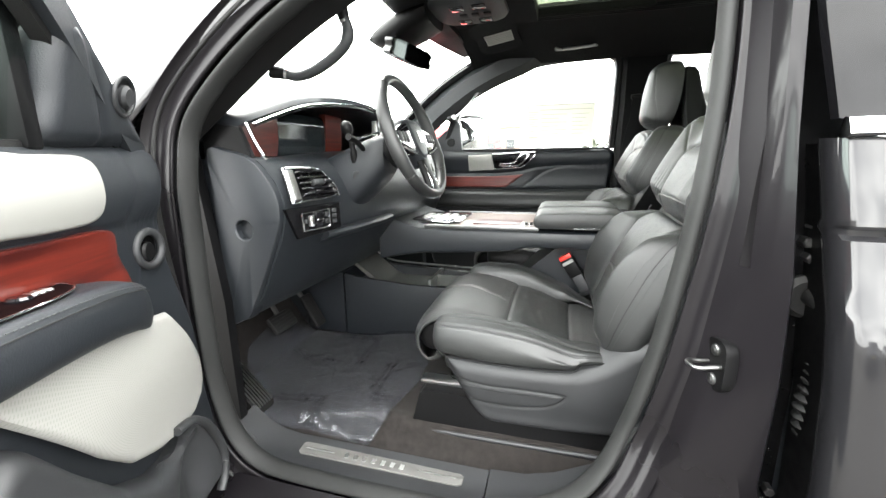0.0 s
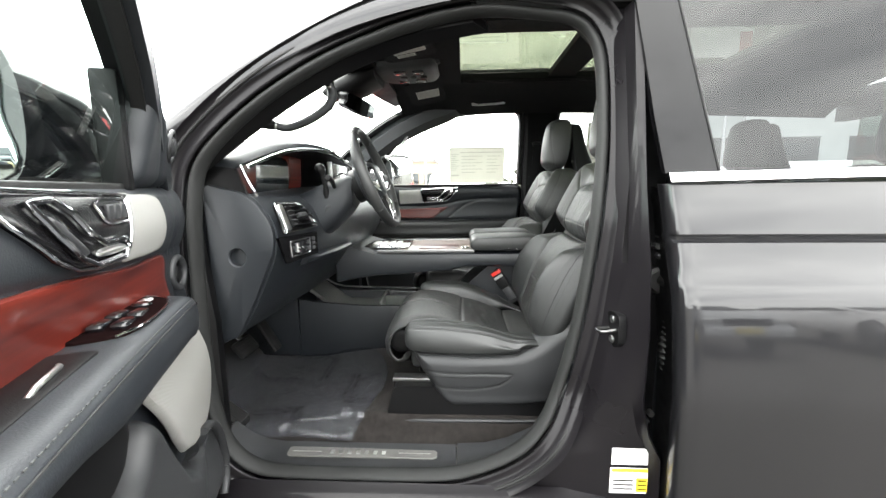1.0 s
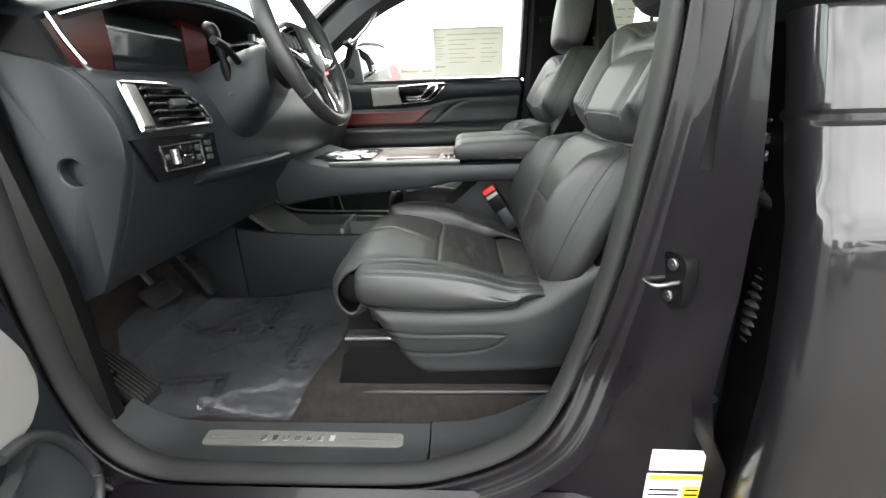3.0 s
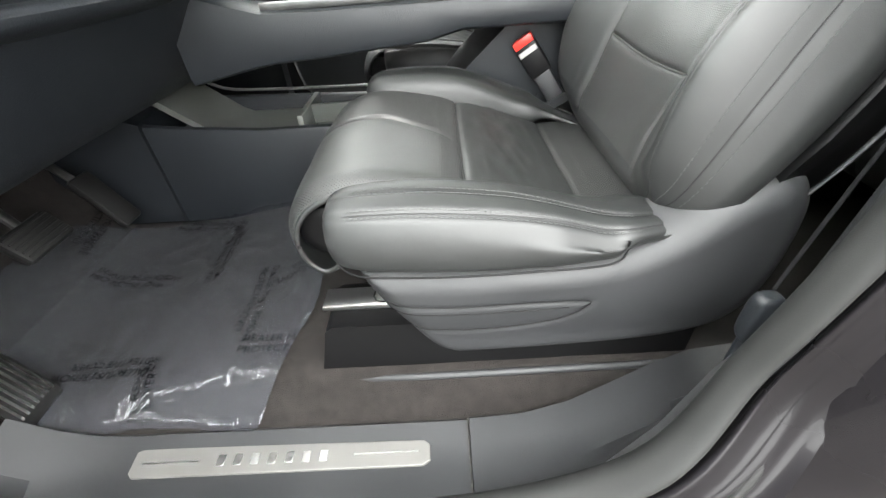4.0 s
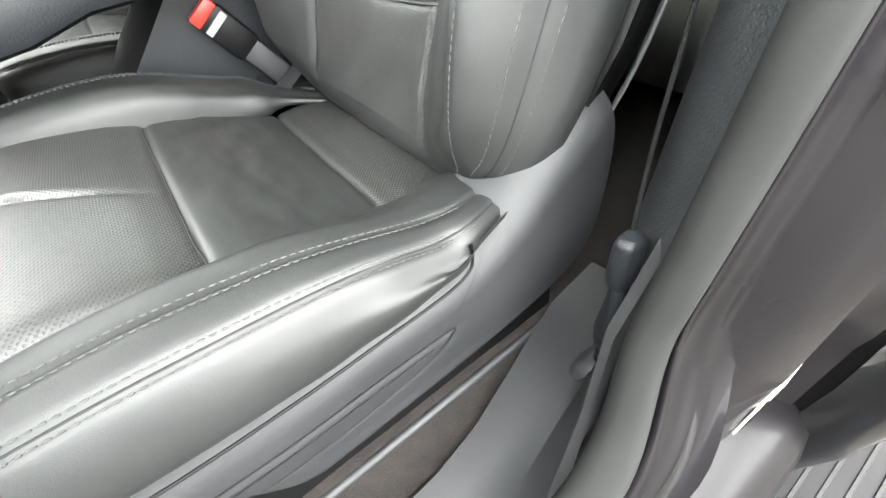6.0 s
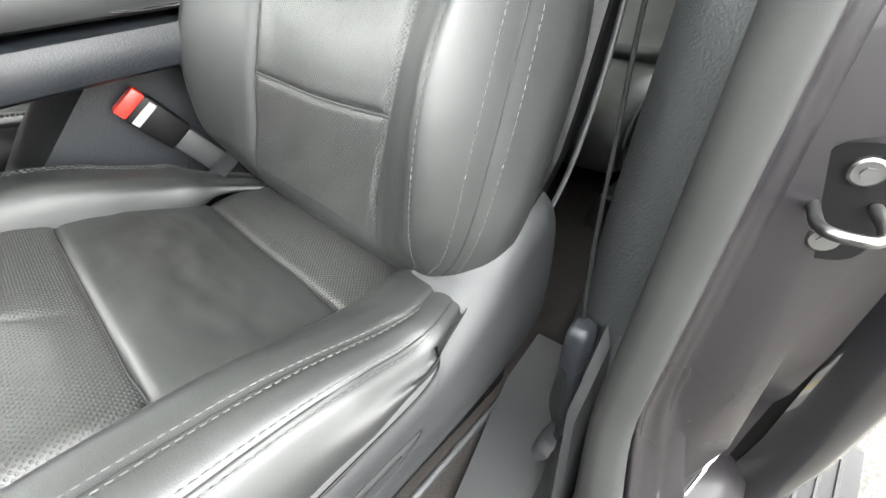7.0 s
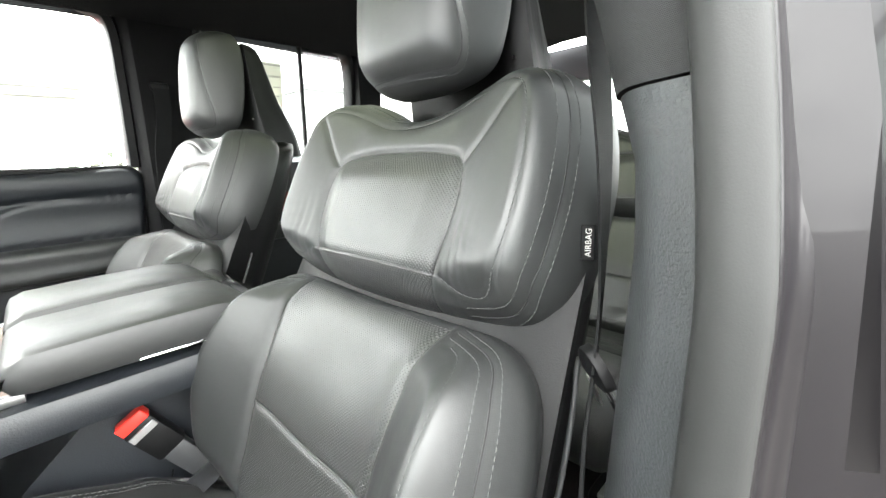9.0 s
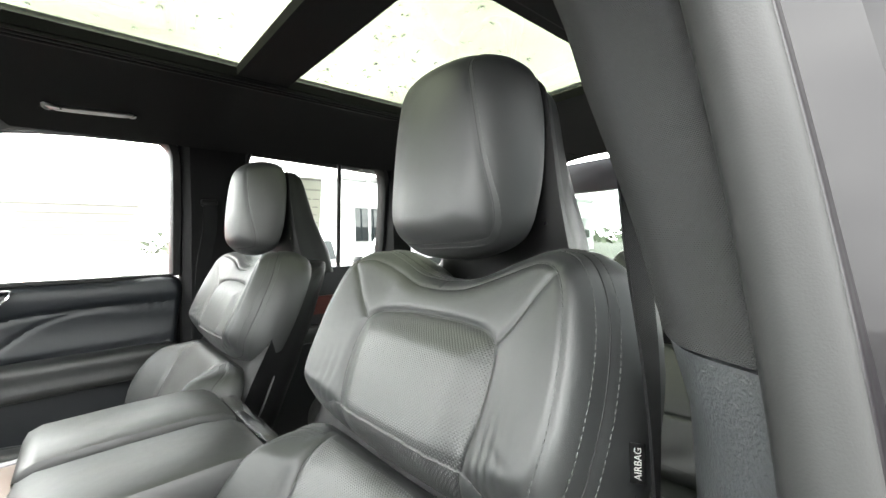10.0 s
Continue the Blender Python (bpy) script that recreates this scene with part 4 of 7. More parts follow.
    cr2 = [(inset, .0052, .0052)] + [(l, .0040, .0046) for l in (diagR, diagL)] + [(l, .0022, .0034) for l in both([band])] + [(l, .0030, .0036) for l in both([rim])] + [(middle, .0018, .003)]
    pad2 = Pad(up, .070, .055, place2, cr2, bump2, .006, .035, 420, 120)
    yoke = list(map(tuple, mirror_line(band)))[:62][::-1] + list(map(tuple, band))[:62] + list(map(tuple, diagR))[::-1] + [(-.122, 1.424), (0, 1.435), (.122, 1.424)] + list(map(tuple, diagL))
    regions(pad2, [("back_upper_panel", inset_poly), ("back_upper_yoke", yoke), ("back_upper_bolster", None)], [LEATHER_PERF, LEATHER, LEATHER])
    seams(pad2, [inset, diagR, diagL])
    seams(pad2, both([rim]) + [middle], .0011)
    sh = []
    for l in both([band]):
        sh.append(threads(pad2.on(l, .0003)))
    for l in both([rim]):
        sh += [threads(pad2.on(beside(l, o_), .0003)) for o_ in (-.0065, .0065)]
    sp("stitching", joined(*sh), THREAD, "fine grey stitching")["kind"] = "stuff"

    # headrest
    half = [(0, 1.786), (.064, 1.781), (.098, 1.763), (.115, 1.718), (.121, 1.645), (.118, 1.578), (.104, 1.528), (.06, 1.506)]
    hr = spline(half + [(0, 1.501)] + [(-u, v) for u, v in half[:0:-1]], 200)
    place3 = lambda u, v, h: (.620 + .13 * (v - 1.63) - h * .985 + .034 * (abs(u) / .12) ** 2.2, u, v + h * .12)
    sR = spline([(-.056, 1.780), (-.073, 1.72), (-.088, 1.64), (-.099, 1.565), (-.092, 1.531), (-.066, 1.520), (0, 1.517)], 70, False)
    pad3 = Pad(hr, .062, .05, place3, [(l, .0028, .0034) for l in both([sR])], None, .016, .018, 240, 80)
    regions(pad3, [("headrest", None)], [LEATHER])
    seams(pad3, both([sR]), .0008)
    sp("stitching", joined(*[threads(pad3.on(beside(l, .005 * s_), .0003)) for l, s_ in ((sR, -1), (mirror_line(sR), 1))]), THREAD, "fine grey stitching")["kind"] = "stuff"
    shell_rings = []
    for v, w, x0, x1 in ((1.44, .118, .70, .83), (1.50, .115, .695, .818), (1.545, .112, .688, .80), (1.603, .108, .682, .775), (1.667, .105, .678, .755), (1.728, .100, .678, .738), (1.752, .084, .684, .722)):
        shell_rings.append([(x, y, v) for x, y in spline([(x0, -w), (x0, w), ((x0 + x1) / 2, w * 1.02), (x1, w * .8), (x1, -w * .8), ((x0 + x1) / 2, -w * 1.02)], 32)])
    arr = np.array(shell_rings)
    sp("headrest_shell", loft(np.array([spline(arr[:, j, :], 30, False) for j in range(32)]).transpose(1, 0, 2).tolist()), PLASTIC_BLACK, "smooth black headrest shell")
    sp("headrest_trim", tube([(.684, -.108, 1.548), (.735, -.113, 1.548), (.790, -.094, 1.548)], .0028, 6), CHROME, "thin chrome strip")

    # back shell
    back = []
    for z, x0, x1, w in ((.86, .38, .50, .20), (.92, .385, .53, .250), (1.05, .435, .59, .276), (1.2, .505, .66, .270), (1.33, .575, .712, .262), (1.42, .645, .748, .246), (1.455, .685, .765, .222), (1.475, .71, .78, .18), (1.482, .72, .775, .14)):
        d_ = x1 - x0
        back.append([(x, y, z) for x, y in spline([(x0, -w * .98), (x0, 0), (x0, w * .98), (x0 + d_ * .35, w), (x0 + d_ * .72, w * .95), (x1, w * .72), (x1 + .01, 0), (x1, -w * .72), (x0 + d_ * .72, -w * .95), (x0 + d_ * .35, -w)], 56)])
    fine = []
    for z in np.linspace(0, len(back) - 1, 30):
        i = min(int(z), len(back) - 2)
        t = z - i
        fine.append([tuple(np.array(a) * (1 - t) + np.array(b) * t) for a, b in zip(back[i], back[i + 1])])
    sp("back_shell", loft(fine), PLASTIC_BLACK, "black plastic seat back")

    # grey bead paints the highlight along the shell's edge
    for u in (-.284, .284):
        sp("shell_glint", tube(spline([place(u * k, v, -.052) for v, k in ((.94, .90), (.98, .96), (1.05, 1.0), (1.13, 1.0), (1.20, .98), (1.25, .95))], 40, False), .0032, 8, flat=.6), PLASTIC, "grey line for the highlight on the seat back's edge")

    # plastic side valances with a shallow pocket
    out = spline([(-.080, .890), (-.055, .902), (.08, .897), (.19, .900), (.25, .906), (.312, .932), (.37, .976), (.425, 1.006), (.462, .996), (.486, .950), (.486, .85), (.462, .772), (.41, .732), (.3, .712), (.08, .704), (.035, .710), (.004, .735), (-.035, .795), (-.062, .84)], 220)
    loop = spline([(-.060, .836), (.05, .829), (.15, .830), (.228, .828), (.232, .820), (.205, .795), (.16, .780), (.08, .772), (.0, .779), (-.035, .800)], 100)
    loop = np.vstack([loop, loop[:1]])
    inner = spline([(-.052, .826), (.05, .817), (.15, .818), (.205, .820)], 40, False)
    for side in (1, -1):
        plv = lambda u, v, h: (u, -side * (.235 + h), v)
        bmp = lambda u, v: -.010 * np.exp(-((v - .76) / .05) ** 2) - .02 * np.clip((.80 - v) / .1, 0, 1) ** 2
        p4 = Pad(out, .058, .045, plv, [(loop, .003, .0045)] if side == 1 else [], bmp, 0, .03, 300, 80, (.2, .82))
        mesh("side_valance", [(v[0], v[1], v[2] - SZ) for v in p4.verts], p4.faces, PLASTIC, seat, "dark moulded plastic seat side", normals=[tuple(q) for q in p4.normals])
        if side == 1:
            sp("pocket_edge", tube(p4.on(loop, .0002), .0013, 6), PLASTIC_BLACK)
            sp("pocket_edge", tube(p4.on(inner, .0002), .0011, 6), PLASTIC_BLACK)
    sp("side_valance", box(.02, .46, -.24, .24, .70, .86, .02), PLASTIC_BLACK)
    # rails and their covers
    for side in (1, -1):
        y0, y1 = sorted((-side * .155, -side * .258))
        sp("rail_cover", joined(slab([(-.182, .640), (-.152, .758), (-.140, .768), (.42, .768), (.42, .640)], "y", y0, y1, .006)), PLASTIC_BLACK, "dark grey seat rail cover")
        sp("rail", joined(box(-.16, .40, -side * .20 - .022, -side * .20 + .022, .767, .778, .002, 1)), SATIN, "metal seat rail")
        sp("rail_lip", tube([(-.150, -side * .258, .645), (-.12, -side * .268, .652), (0, -side * .272, .656), (.46, -side * .272, .660)], .0065, 8), PLASTIC)
    return seat


driver_seat = build_seat()
copy_thing(driver_seat, pose(-.01, 2 * CY - SY + .01, SEAT_Z))
for y in (SY, 2 * CY - SY):
    r_ = copy_thing(driver_seat, pose(1.02, y, SEAT_Z - .02))
    tagged(r_, "black leather second-row seat behind the front seats", group="second-row seats")


# ---- dashboard ----
dash = thing("dashboard", "slate grey dashboard with red wood and chrome trim", "dashboard", (-.6, CY, 1.2))


def dp(name, shape, mat, label="", sharp=40, parent=None):
    return part(name, local(shape, dash), mat, parent or dash, label, sharp)


def smooth_loft(sections, steps, n, closed=True):
    """Skin through a few sections (each a list of points), smoothed both ways."""
    ring_pts = [spline(s, n, closed) for s in sections]
    arr = np.array(ring_pts)
    fine = np.array([spline(arr[:, j, :], steps, False) for j in range(arr.shape[1])]).transpose(1, 0, 2)
    return loft([list(map(tuple, r)) for r in fine], True, closed)


# end cap with its round recess
cap_out = spline([(-.675, 1.402), (-.62, 1.398), (-.56, 1.382), (-.515, 1.345), (-.480, 1.285), (-.478, 1.22), (-.502, 1.155), (-.55, 1.05), (-.604, .952), (-.635, .935), (-.668, .934), (-.672, 1.1), (-.674, 1.3)], 72)
hole = [(-.588 + .026 * math.cos(t), 1.194 + .026 * math.sin(t)) for t in np.linspace(0, 2 * math.pi, 72, endpoint=False)]
start = np.array(cap_out) - np.array(cap_out).mean(0)
k0 = int(np.argmin(np.abs(np.arctan2(start[:, 1], start[:, 0]))))
cap_out = np.roll(cap_out, -k0, 0)
if np.cross(cap_out[0] - cap_out.mean(0), cap_out[6] - cap_out.mean(0)) < 0:
    cap_out = np.roll(cap_out[::-1], 1, 0)
mid_c = np.array(cap_out).mean(0)
shr = lambda f: [tuple(mid_c + (p - mid_c) * f) for p in cap_out]
lay = lambda pts, y: [(u, y, v) for u, v in pts]
big = [(-.588 + (u + .588) * 1.12, 1.194 + (v - 1.194) * 1.12) for u, v in hole]
dp("end_panel", loft([lay(shr(1), .87), lay(shr(1), .838), lay(shr(.99), .830), lay(shr(.97), .828), lay(big, .827), lay(hole, .830), lay(hole, .86)]), VINYL, "slate end panel with a round recess")

# main body of the dash
sections = []
for y, sx, top in ((.846, 0, 0), (.90, .012, 0), (1.02, .040, 0), (1.2, .06, .01), (1.45, .09, .02), (1.77, .09, .02), (2.02, .06, .01), (2.2, .04, 0), (2.38, 0, 0)):
    sections.append([(-1.04, y, 1.34), (-.8, y, 1.37), (-.62, y, 1.380 + top), (-.545 + sx * .3, y, 1.374 + top), (-.512 + sx, y, 1.345), (-.482 + sx, y, 1.30), (-.470 + sx, y, 1.25), (-.484 + sx, y, 1.18), (-.512 + sx * .9, y, 1.12), (-.56 + sx * .5, y, 1.02), (-.61 + sx * .3, y, .955), (-.68, y, .925), (-.85, y, .98), (-1.04, y, 1.0)])
dp("dash_body", smooth_loft(sections, 60, 70), VINYL, "slate soft-touch dashboard body")

# hood over the instruments
hood = []
for y, xl, zl in ((.85, -.60, 1.452), (.875, -.575, 1.470), (.94, -.548, 1.498), (1.015, -.520, 1.524), (1.10, -.500, 1.538), (1.22, -.476, 1.545), (1.34, -.455, 1.538), (1.5, -.46, 1.52), (1.8, -.50, 1.50), (2.1, -.54, 1.49), (2.37, -.58, 1.47)):
    hood.append([(-1.02, y, 1.40), (-.9, y, 1.455), (-.76, y, zl + .006), (-.66, y, zl + .022), (xl - .03, y, zl + .018), (xl, y, zl + .006), (xl + .002, y, zl - .004), (xl - .02, y, zl - .012), (-.70, y, zl - .03), (-.9, y, 1.38)])
dp("instrument_hood", smooth_loft(hood, 70, 60), VINYL, "slate padded instrument hood")
lip = [(h[6][0] + .004, h[6][1], h[6][2] - .001) for h in hood]
dp("chrome_strip", tube(spline([(x + .009, y, z - .005) for x, y, z in lip[1:8]], 70, False), .0066, 8, flat=.9), CHROME, "chrome strip under the hood")
dp("chrome_strip", tube(spline([(-.578, .868, 1.466), (-.566, .872, 1.43), (-.548, .878, 1.39), (-.542, .884, 1.374)], 20, False), .005, 8), CHROME, "chrome strip")
# binnacle: black side, wood ends, dark screen, floor
dp("binnacle_side", slab([(-.70, 1.375), (-.55, 1.372), (-.585, 1.455), (-.70, 1.47)], "y", .846, .862, .004), PLASTIC_BLACK, "black binnacle side")
dp("binnacle_back", slab([(.86, 1.36), (1.45, 1.36), (1.45, 1.54), (.86, 1.49)], "x", -.70, -.66, 0), PLASTIC_BLACK)
bow = lambda y: -.652 + .35 * (y - 1.12) ** 2
def wood_end(ya, yb):
    rows_ = []
    for t in np.linspace(0, 1, 14):
        y = ya + (yb - ya) * t
        zt = np.interp(y, [.86, .94, 1.02, 1.3, 1.45], [1.452, 1.483, 1.508, 1.525, 1.51])
        rows_.append([(bow(y) + .012, y, 1.381), (bow(y) + .022, y, 1.42), (bow(y) + .026, y, zt), (bow(y), y, zt), (bow(y), y, 1.381)])
    return loft(rows_)
dp("wood_inlay", wood_end(.868, 1.055), WOOD, "glossy red wood inlay")
dp("wood_inlay", wood_end(1.305, 1.39), WOOD, "glossy red wood inlay")
dp("instrument_screen", smooth_loft([[(bow(y) + .014, y, 1.385), (bow(y) + .022, y, 1.44), (bow(y) + .018, y, 1.505), (bow(y) - .01, y, 1.505), (bow(y) - .01, y, 1.385)] for y in (1.058, 1.12, 1.21, 1.300)], 24, 30), SCREEN, "dark instrument screen")
dp("screen_bezel", tube(spline([(bow(y) + .024, y, 1.379) for y in (.99, 1.1, 1.2, 1.3)], 30, False), .003, 6), CHROME)

# air vent: chrome frame, black slats, a tab
vent = part("air_vent", slab([(.848, 1.262), (1.012, 1.270), (1.008, 1.300), (.985, 1.336), (.955, 1.350), (.862, 1.352)], "x", 0, .012, .003), PIANO, dash, "black air vent")
place_v = Matrix.Translation((-.454 + .6, -CY, -1.2)) @ Matrix.Translation((0, .848, 0)) @ Matrix.Rotation(radians(-13), 4, "Z") @ Matrix.Translation((0, 0, 1.262)) @ Matrix.Rotation(radians(-27), 4, "Y") @ Matrix.Translation((0, -.848, -1.262))
vent.matrix_local = place_v
def vsub(name, shape, mat, label=""):
    return part(name, shape, mat, vent, label)
vsub("vent_frame", tube([(.013, y, z) for y, z in even([(.846, 1.260), (1.014, 1.268), (1.012, 1.300), (.988, 1.338), (.957, 1.353), (.860, 1.355)], 60)], .0042, 8, True, up=(1, 0, 0)), CHROME, "chrome vent frame")
vsub("vent_cheek", slab([(.850, 1.266), (.874, 1.267), (.884, 1.348), (.864, 1.350)], "x", .010, .02, .003), SATIN, "satin silver vent cheek")
for k in range(5):
    z = 1.276 + k * .0155
    vsub("slat", box(.006, .026, .884, 1.002 - max(0, k - 2) * .012, z - .0022, z + .0022, .001, 1), GLOSS)
vsub("slat_tab", box(.014, .034, .925, .962, 1.297, 1.313, .004, 2), PLASTIC)
for k in range(3):
    vsub("fin", box(.004, .012, .905 + k * .03, .909 + k * .03, 1.27, 1.345), PLASTIC_BLACK)

# lamp switch panel
sw = part("switch_panel", slab([(.838, 1.250), (1.020, 1.252), (1.022, 1.178), (.872, 1.168)], "x", 0, .012, .003), PIANO, dash, "gloss black lamp switch panel")
sw.matrix_local = Matrix.Translation((-.472 + .6, -CY, -1.2)) @ Matrix.Translation((0, .842, 0)) @ Matrix.Rotation(radians(-17), 4, "Z") @ Matrix.Translation((0, -.842, 0))
part("switch_frame", tube([(.013, y, z) for y, z in even([(.890, 1.187), (.978, 1.189), (.978, 1.238), (.886, 1.234)], 40)], .0028, 6, True, up=(1, 0, 0)), CHROME, sw, "chrome switch frame")
for z in (1.200, 1.224):
    part("toggle", box(.010, .019, .925, .957, z - .009, z + .009, .003, 2), GLOSS, sw, "gloss toggle")
part("toggle_strip", box(.018, .0205, .930, .952, 1.210, 1.214, .001, 1), CHROME, sw)
part("switch_roller", moved(tube([(0, 0, -.014), (0, 0, .014)], .008, 14), Matrix.Translation((.014, .914, 1.212))), SATIN, sw, "small ribbed roller")
for y, z in ((.898, 1.212), (.968, 1.224), (.968, 1.204)):
    part("button", box(.01, .016, y - .005, y + .005, z - .006, z + .006, .002, 1), PLASTIC, sw)
for k in range(3):
    part("button", box(.01, .016, .988, 1.004, 1.196 + k * .015, 1.207 + k * .015, .002, 1), PLASTIC, sw)
dp("lower_ledge", smooth_loft([[(-.54 + sx, y, 1.168), (-.478 + sx, y, 1.172), (-.462 + sx, y, 1.160), (-.482 + sx, y, 1.143), (-.55 + sx, y, 1.13)] for y, sx in ((.99, .025), (1.02, .042), (1.08, .055), (1.2, .070), (1.35, .075))], 30, 30), VINYL)

# steering column, stalks and wheel
wheel_c, wheel_t = Vector((-.238, 1.183, 1.428)), radians(21)
axis = Vector((math.cos(wheel_t), 0, math.sin(wheel_t)))
column = thing("steering_column", "slate plastic steering column cover with stalks", "steering column", (-.45, 1.18, 1.3))
def kp(name, shape, mat, label="", parent=None):
    return part(name, local(shape, column), mat, parent or column, label)
kp("column_cover", smooth_loft([[(x, 1.18 - w, z - .01), (x, 1.18 - w * .8, z + h * .8), (x, 1.18, z + h), (x, 1.18 + w * .8, z + h * .8), (x, 1.18 + w, z - .01), (x, 1.18 + w * .8, z - h * .8), (x, 1.18, z - h * 1.05), (x, 1.18 - w * .8, z - h * .8)]
      for x, w, h, z in ((-.56, .100, .098, 1.26), (-.47, .098, .098, 1.295), (-.40, .092, .090, 1.332), (-.345, .080, .074, 1.365), (-.315, .064, .058, 1.385))], 30, 40), VINYL, "slate column cover")
kp("hub_cover", disc(wheel_c - axis * .085, axis, .062, .055, 32, .01), PLASTIC_BLACK)
kp("adjust_knob", disc((-.392, 1.100, 1.322), (.45, -1, -.25), .017, .010, 24, .003), PLASTIC, "round column adjuster")
stalk = kp("stalk", tube(spline([(-.375, 1.115, 1.395), (-.36, 1.04, 1.42), (-.355, .985, 1.43)], 12, False), [.008] * 6 + [.009] * 6, 8), PLASTIC_BLACK, "black stalk")
kp("stalk", joined(tube(spline([(-.40, 1.10, 1.36), (-.402, 1.092, 1.41), (-.412, 1.088, 1.455), (-.425, 1.088, 1.475)], 16, False), [.011] * 5 + [.008] * 6 + [.014, .017, .018, .016, .010], 10)), PLASTIC_BLACK, "black upright stalk")
kp("stalk_strip", tube([(-.36, 1.05, 1.428), (-.37, 1.20, 1.45), (-.37, 1.30, 1.44)], .004, 6), CHROME)
kp("stalk", tube(spline([(-.375, 1.245, 1.395), (-.36, 1.33, 1.42), (-.355, 1.385, 1.43)], 12, False), [.008] * 6 + [.009] * 6, 8), GLOSS)

wheel = thing("steering_wheel", "black leather steering wheel with satin metal spokes", "steering wheel", tuple(wheel_c))
WQ = Matrix.Rotation(-wheel_t, 4, "Y")
def wp(name, shape, mat, label="", parent=None):
    """Parts in the wheel's own plane: x towards the driver, y across, z up."""
    return part(name, moved(shape, WQ), mat, parent or wheel, label)
R_W = .183
rim = []
nseg = 96
for j in range(nseg):
    t = 2 * math.pi * j / nseg
    fat = 1 + .16 * math.exp(-((abs(abs(t - math.pi) - math.pi / 2) - .25) / .25) ** 2)
    rr = R_W * (1 - .035 * max(0, -math.cos(t)) ** 6)
    c = Vector((0, math.sin(t) * rr, math.cos(t) * rr))
    ro = Vector((0, math.sin(t), math.cos(t)))
    rim.append([c + ro * math.cos(a) * .0150 * fat + Vector((1, 0, 0)) * math.sin(a) * .0175 * fat for a in (2 * math.pi * i / 18 for i in range(18))])
rim.append(rim[0])
wp("rim", loft(rim, cap=False), LEATHER, "black leather rim")
for t in (-.62, .62, 2.2, -2.2):
    wp("rim_seam", ring((0, math.sin(t) * R_W, math.cos(t) * R_W), (0, math.cos(t), -math.sin(t)), .0178, .0012, 20, 5), LEATHER)
hub = spline([(-.072, .045), (-.05, .062), (0, .066), (.05, .062), (.072, .045), (.075, -.005), (.055, -.055), (.025, -.082), (0, -.086), (-.025, -.082), (-.055, -.055), (-.075, -.005)], 100)
hp = pillow(hub, .028, .03, lambda u, v, h: (h - .015, u, v), [(spline([(-.05, .05), (-.052, 0), (-.035, -.05), (0, -.065), (.035, -.05), (.052, 0), (.05, .05)], 60, False), .003, .003)], None, .006, .04, 100, 24)
wp("airbag_cover", (hp[0], hp[1]), VINYL, "slate airbag cover")
wp("badge", slab([(-.010, -.018), (.010, -.018), (.010, .018), (-.010, .018)], "x", .018, .0215, .001), SATIN, "plain silver badge")
for s in (1, -1):
    wp("spoke", smooth_loft([[(-.012, s * y, z0), (.010, s * y, z0), (.012, s * y, (z0 + z1) / 2), (.010, s * y, z1), (-.012, s * y, z1)] for y, z0, z1 in ((.06, -.045, .04), (.10, -.04, .03), (.14, -.028, .018), (.172, -.022, .012))], 20, 24), GLOSS, "gloss black spoke")
    for k in range(3):
        wp("spoke_button", box(.010, .016, *sorted((s * (.085 + k * .024), s * (.103 + k * .024))), -.018, .014, .004, 2), PLASTIC)
    wp("spoke_trim", tube(spline([(.012, s * .062, -.05), (.014, s * .10, -.045), (.013, s * .15, -.032)], 16, False), .0022, 6), SATIN, "satin spoke edge")
wp("lower_spoke", smooth_loft([[(-.010, -w, z), (.008, -w, z), (.014, 0, z), (.008, w, z), (-.010, w, z)] for z, w in ((-.07, .034), (-.10, .028), (-.14, .026), (-.168, .034))], 20, 24), PLASTIC_BLACK, "black lower spoke")
for s in (1, -1):
    wp("spoke_trim", tube([(.012, s * .030, -.085), (.0125, s * .026, -.11), (.0115, s * .026, -.14), (.010, s * .031, -.160)], .0024, 6), CHROME, "chrome spoke edge")

# centre display seen through the wheel
disp = thing("centre_display", "dark upright centre screen with a silver frame", "screen", (-.50, 1.60, 1.45))
part("screen_frame", local(slab([(1.47, 1.36), (1.75, 1.36), (1.75, 1.53), (1.47, 1.53)], "x", -.515, -.495, .005), disp), SATIN, disp)
part("screen_glass", local(slab([(1.478, 1.368), (1.742, 1.368), (1.742, 1.522), (1.478, 1.522)], "x", -.4955, -.492, .001), disp), SCREEN, disp, "dark glass screen")

# ---- centre console ----
console = thing("centre_console", "slate centre console bridge with a pale wood top and padded armrests", "console", (.1, CY, .65))
def cp(name, shape, mat, label="", parent=None, sharp=40):
    return part(name, local(shape, console), mat, parent or console, label, sharp)
def bar_x(stations, y0, y1, r=.012):
    """A rounded bar along x; stations: x, bottom, top."""
    return loft([[(x, y, z) for y, z in ((y0, zb + r), (y0 + r * .3, zb + r * .3), (y0 + r, zb), (y1 - r, zb), (y1 - r * .3, zb + r * .3), (y1, zb + r), (y1, zt - r), (y1 - r * .3, zt - r * .3), (y1 - r, zt), (y0 + r, zt), (y0 + r * .3, zt - r * .3), (y0, zt - r))] for x, zb, zt in stations])
cp("bridge", bar_x([(-.48, .975, 1.16), (-.38, .995, 1.13), (-.30, 1.008, 1.108), (-.2, 1.013, 1.105), (.02, 1.030, 1.107), (.1, 1.048, 1.108), (.42, 1.05, 1.11), (.50, 1.05, 1.105)], 1.42, 1.845, .018), VINYL, "slate console side")
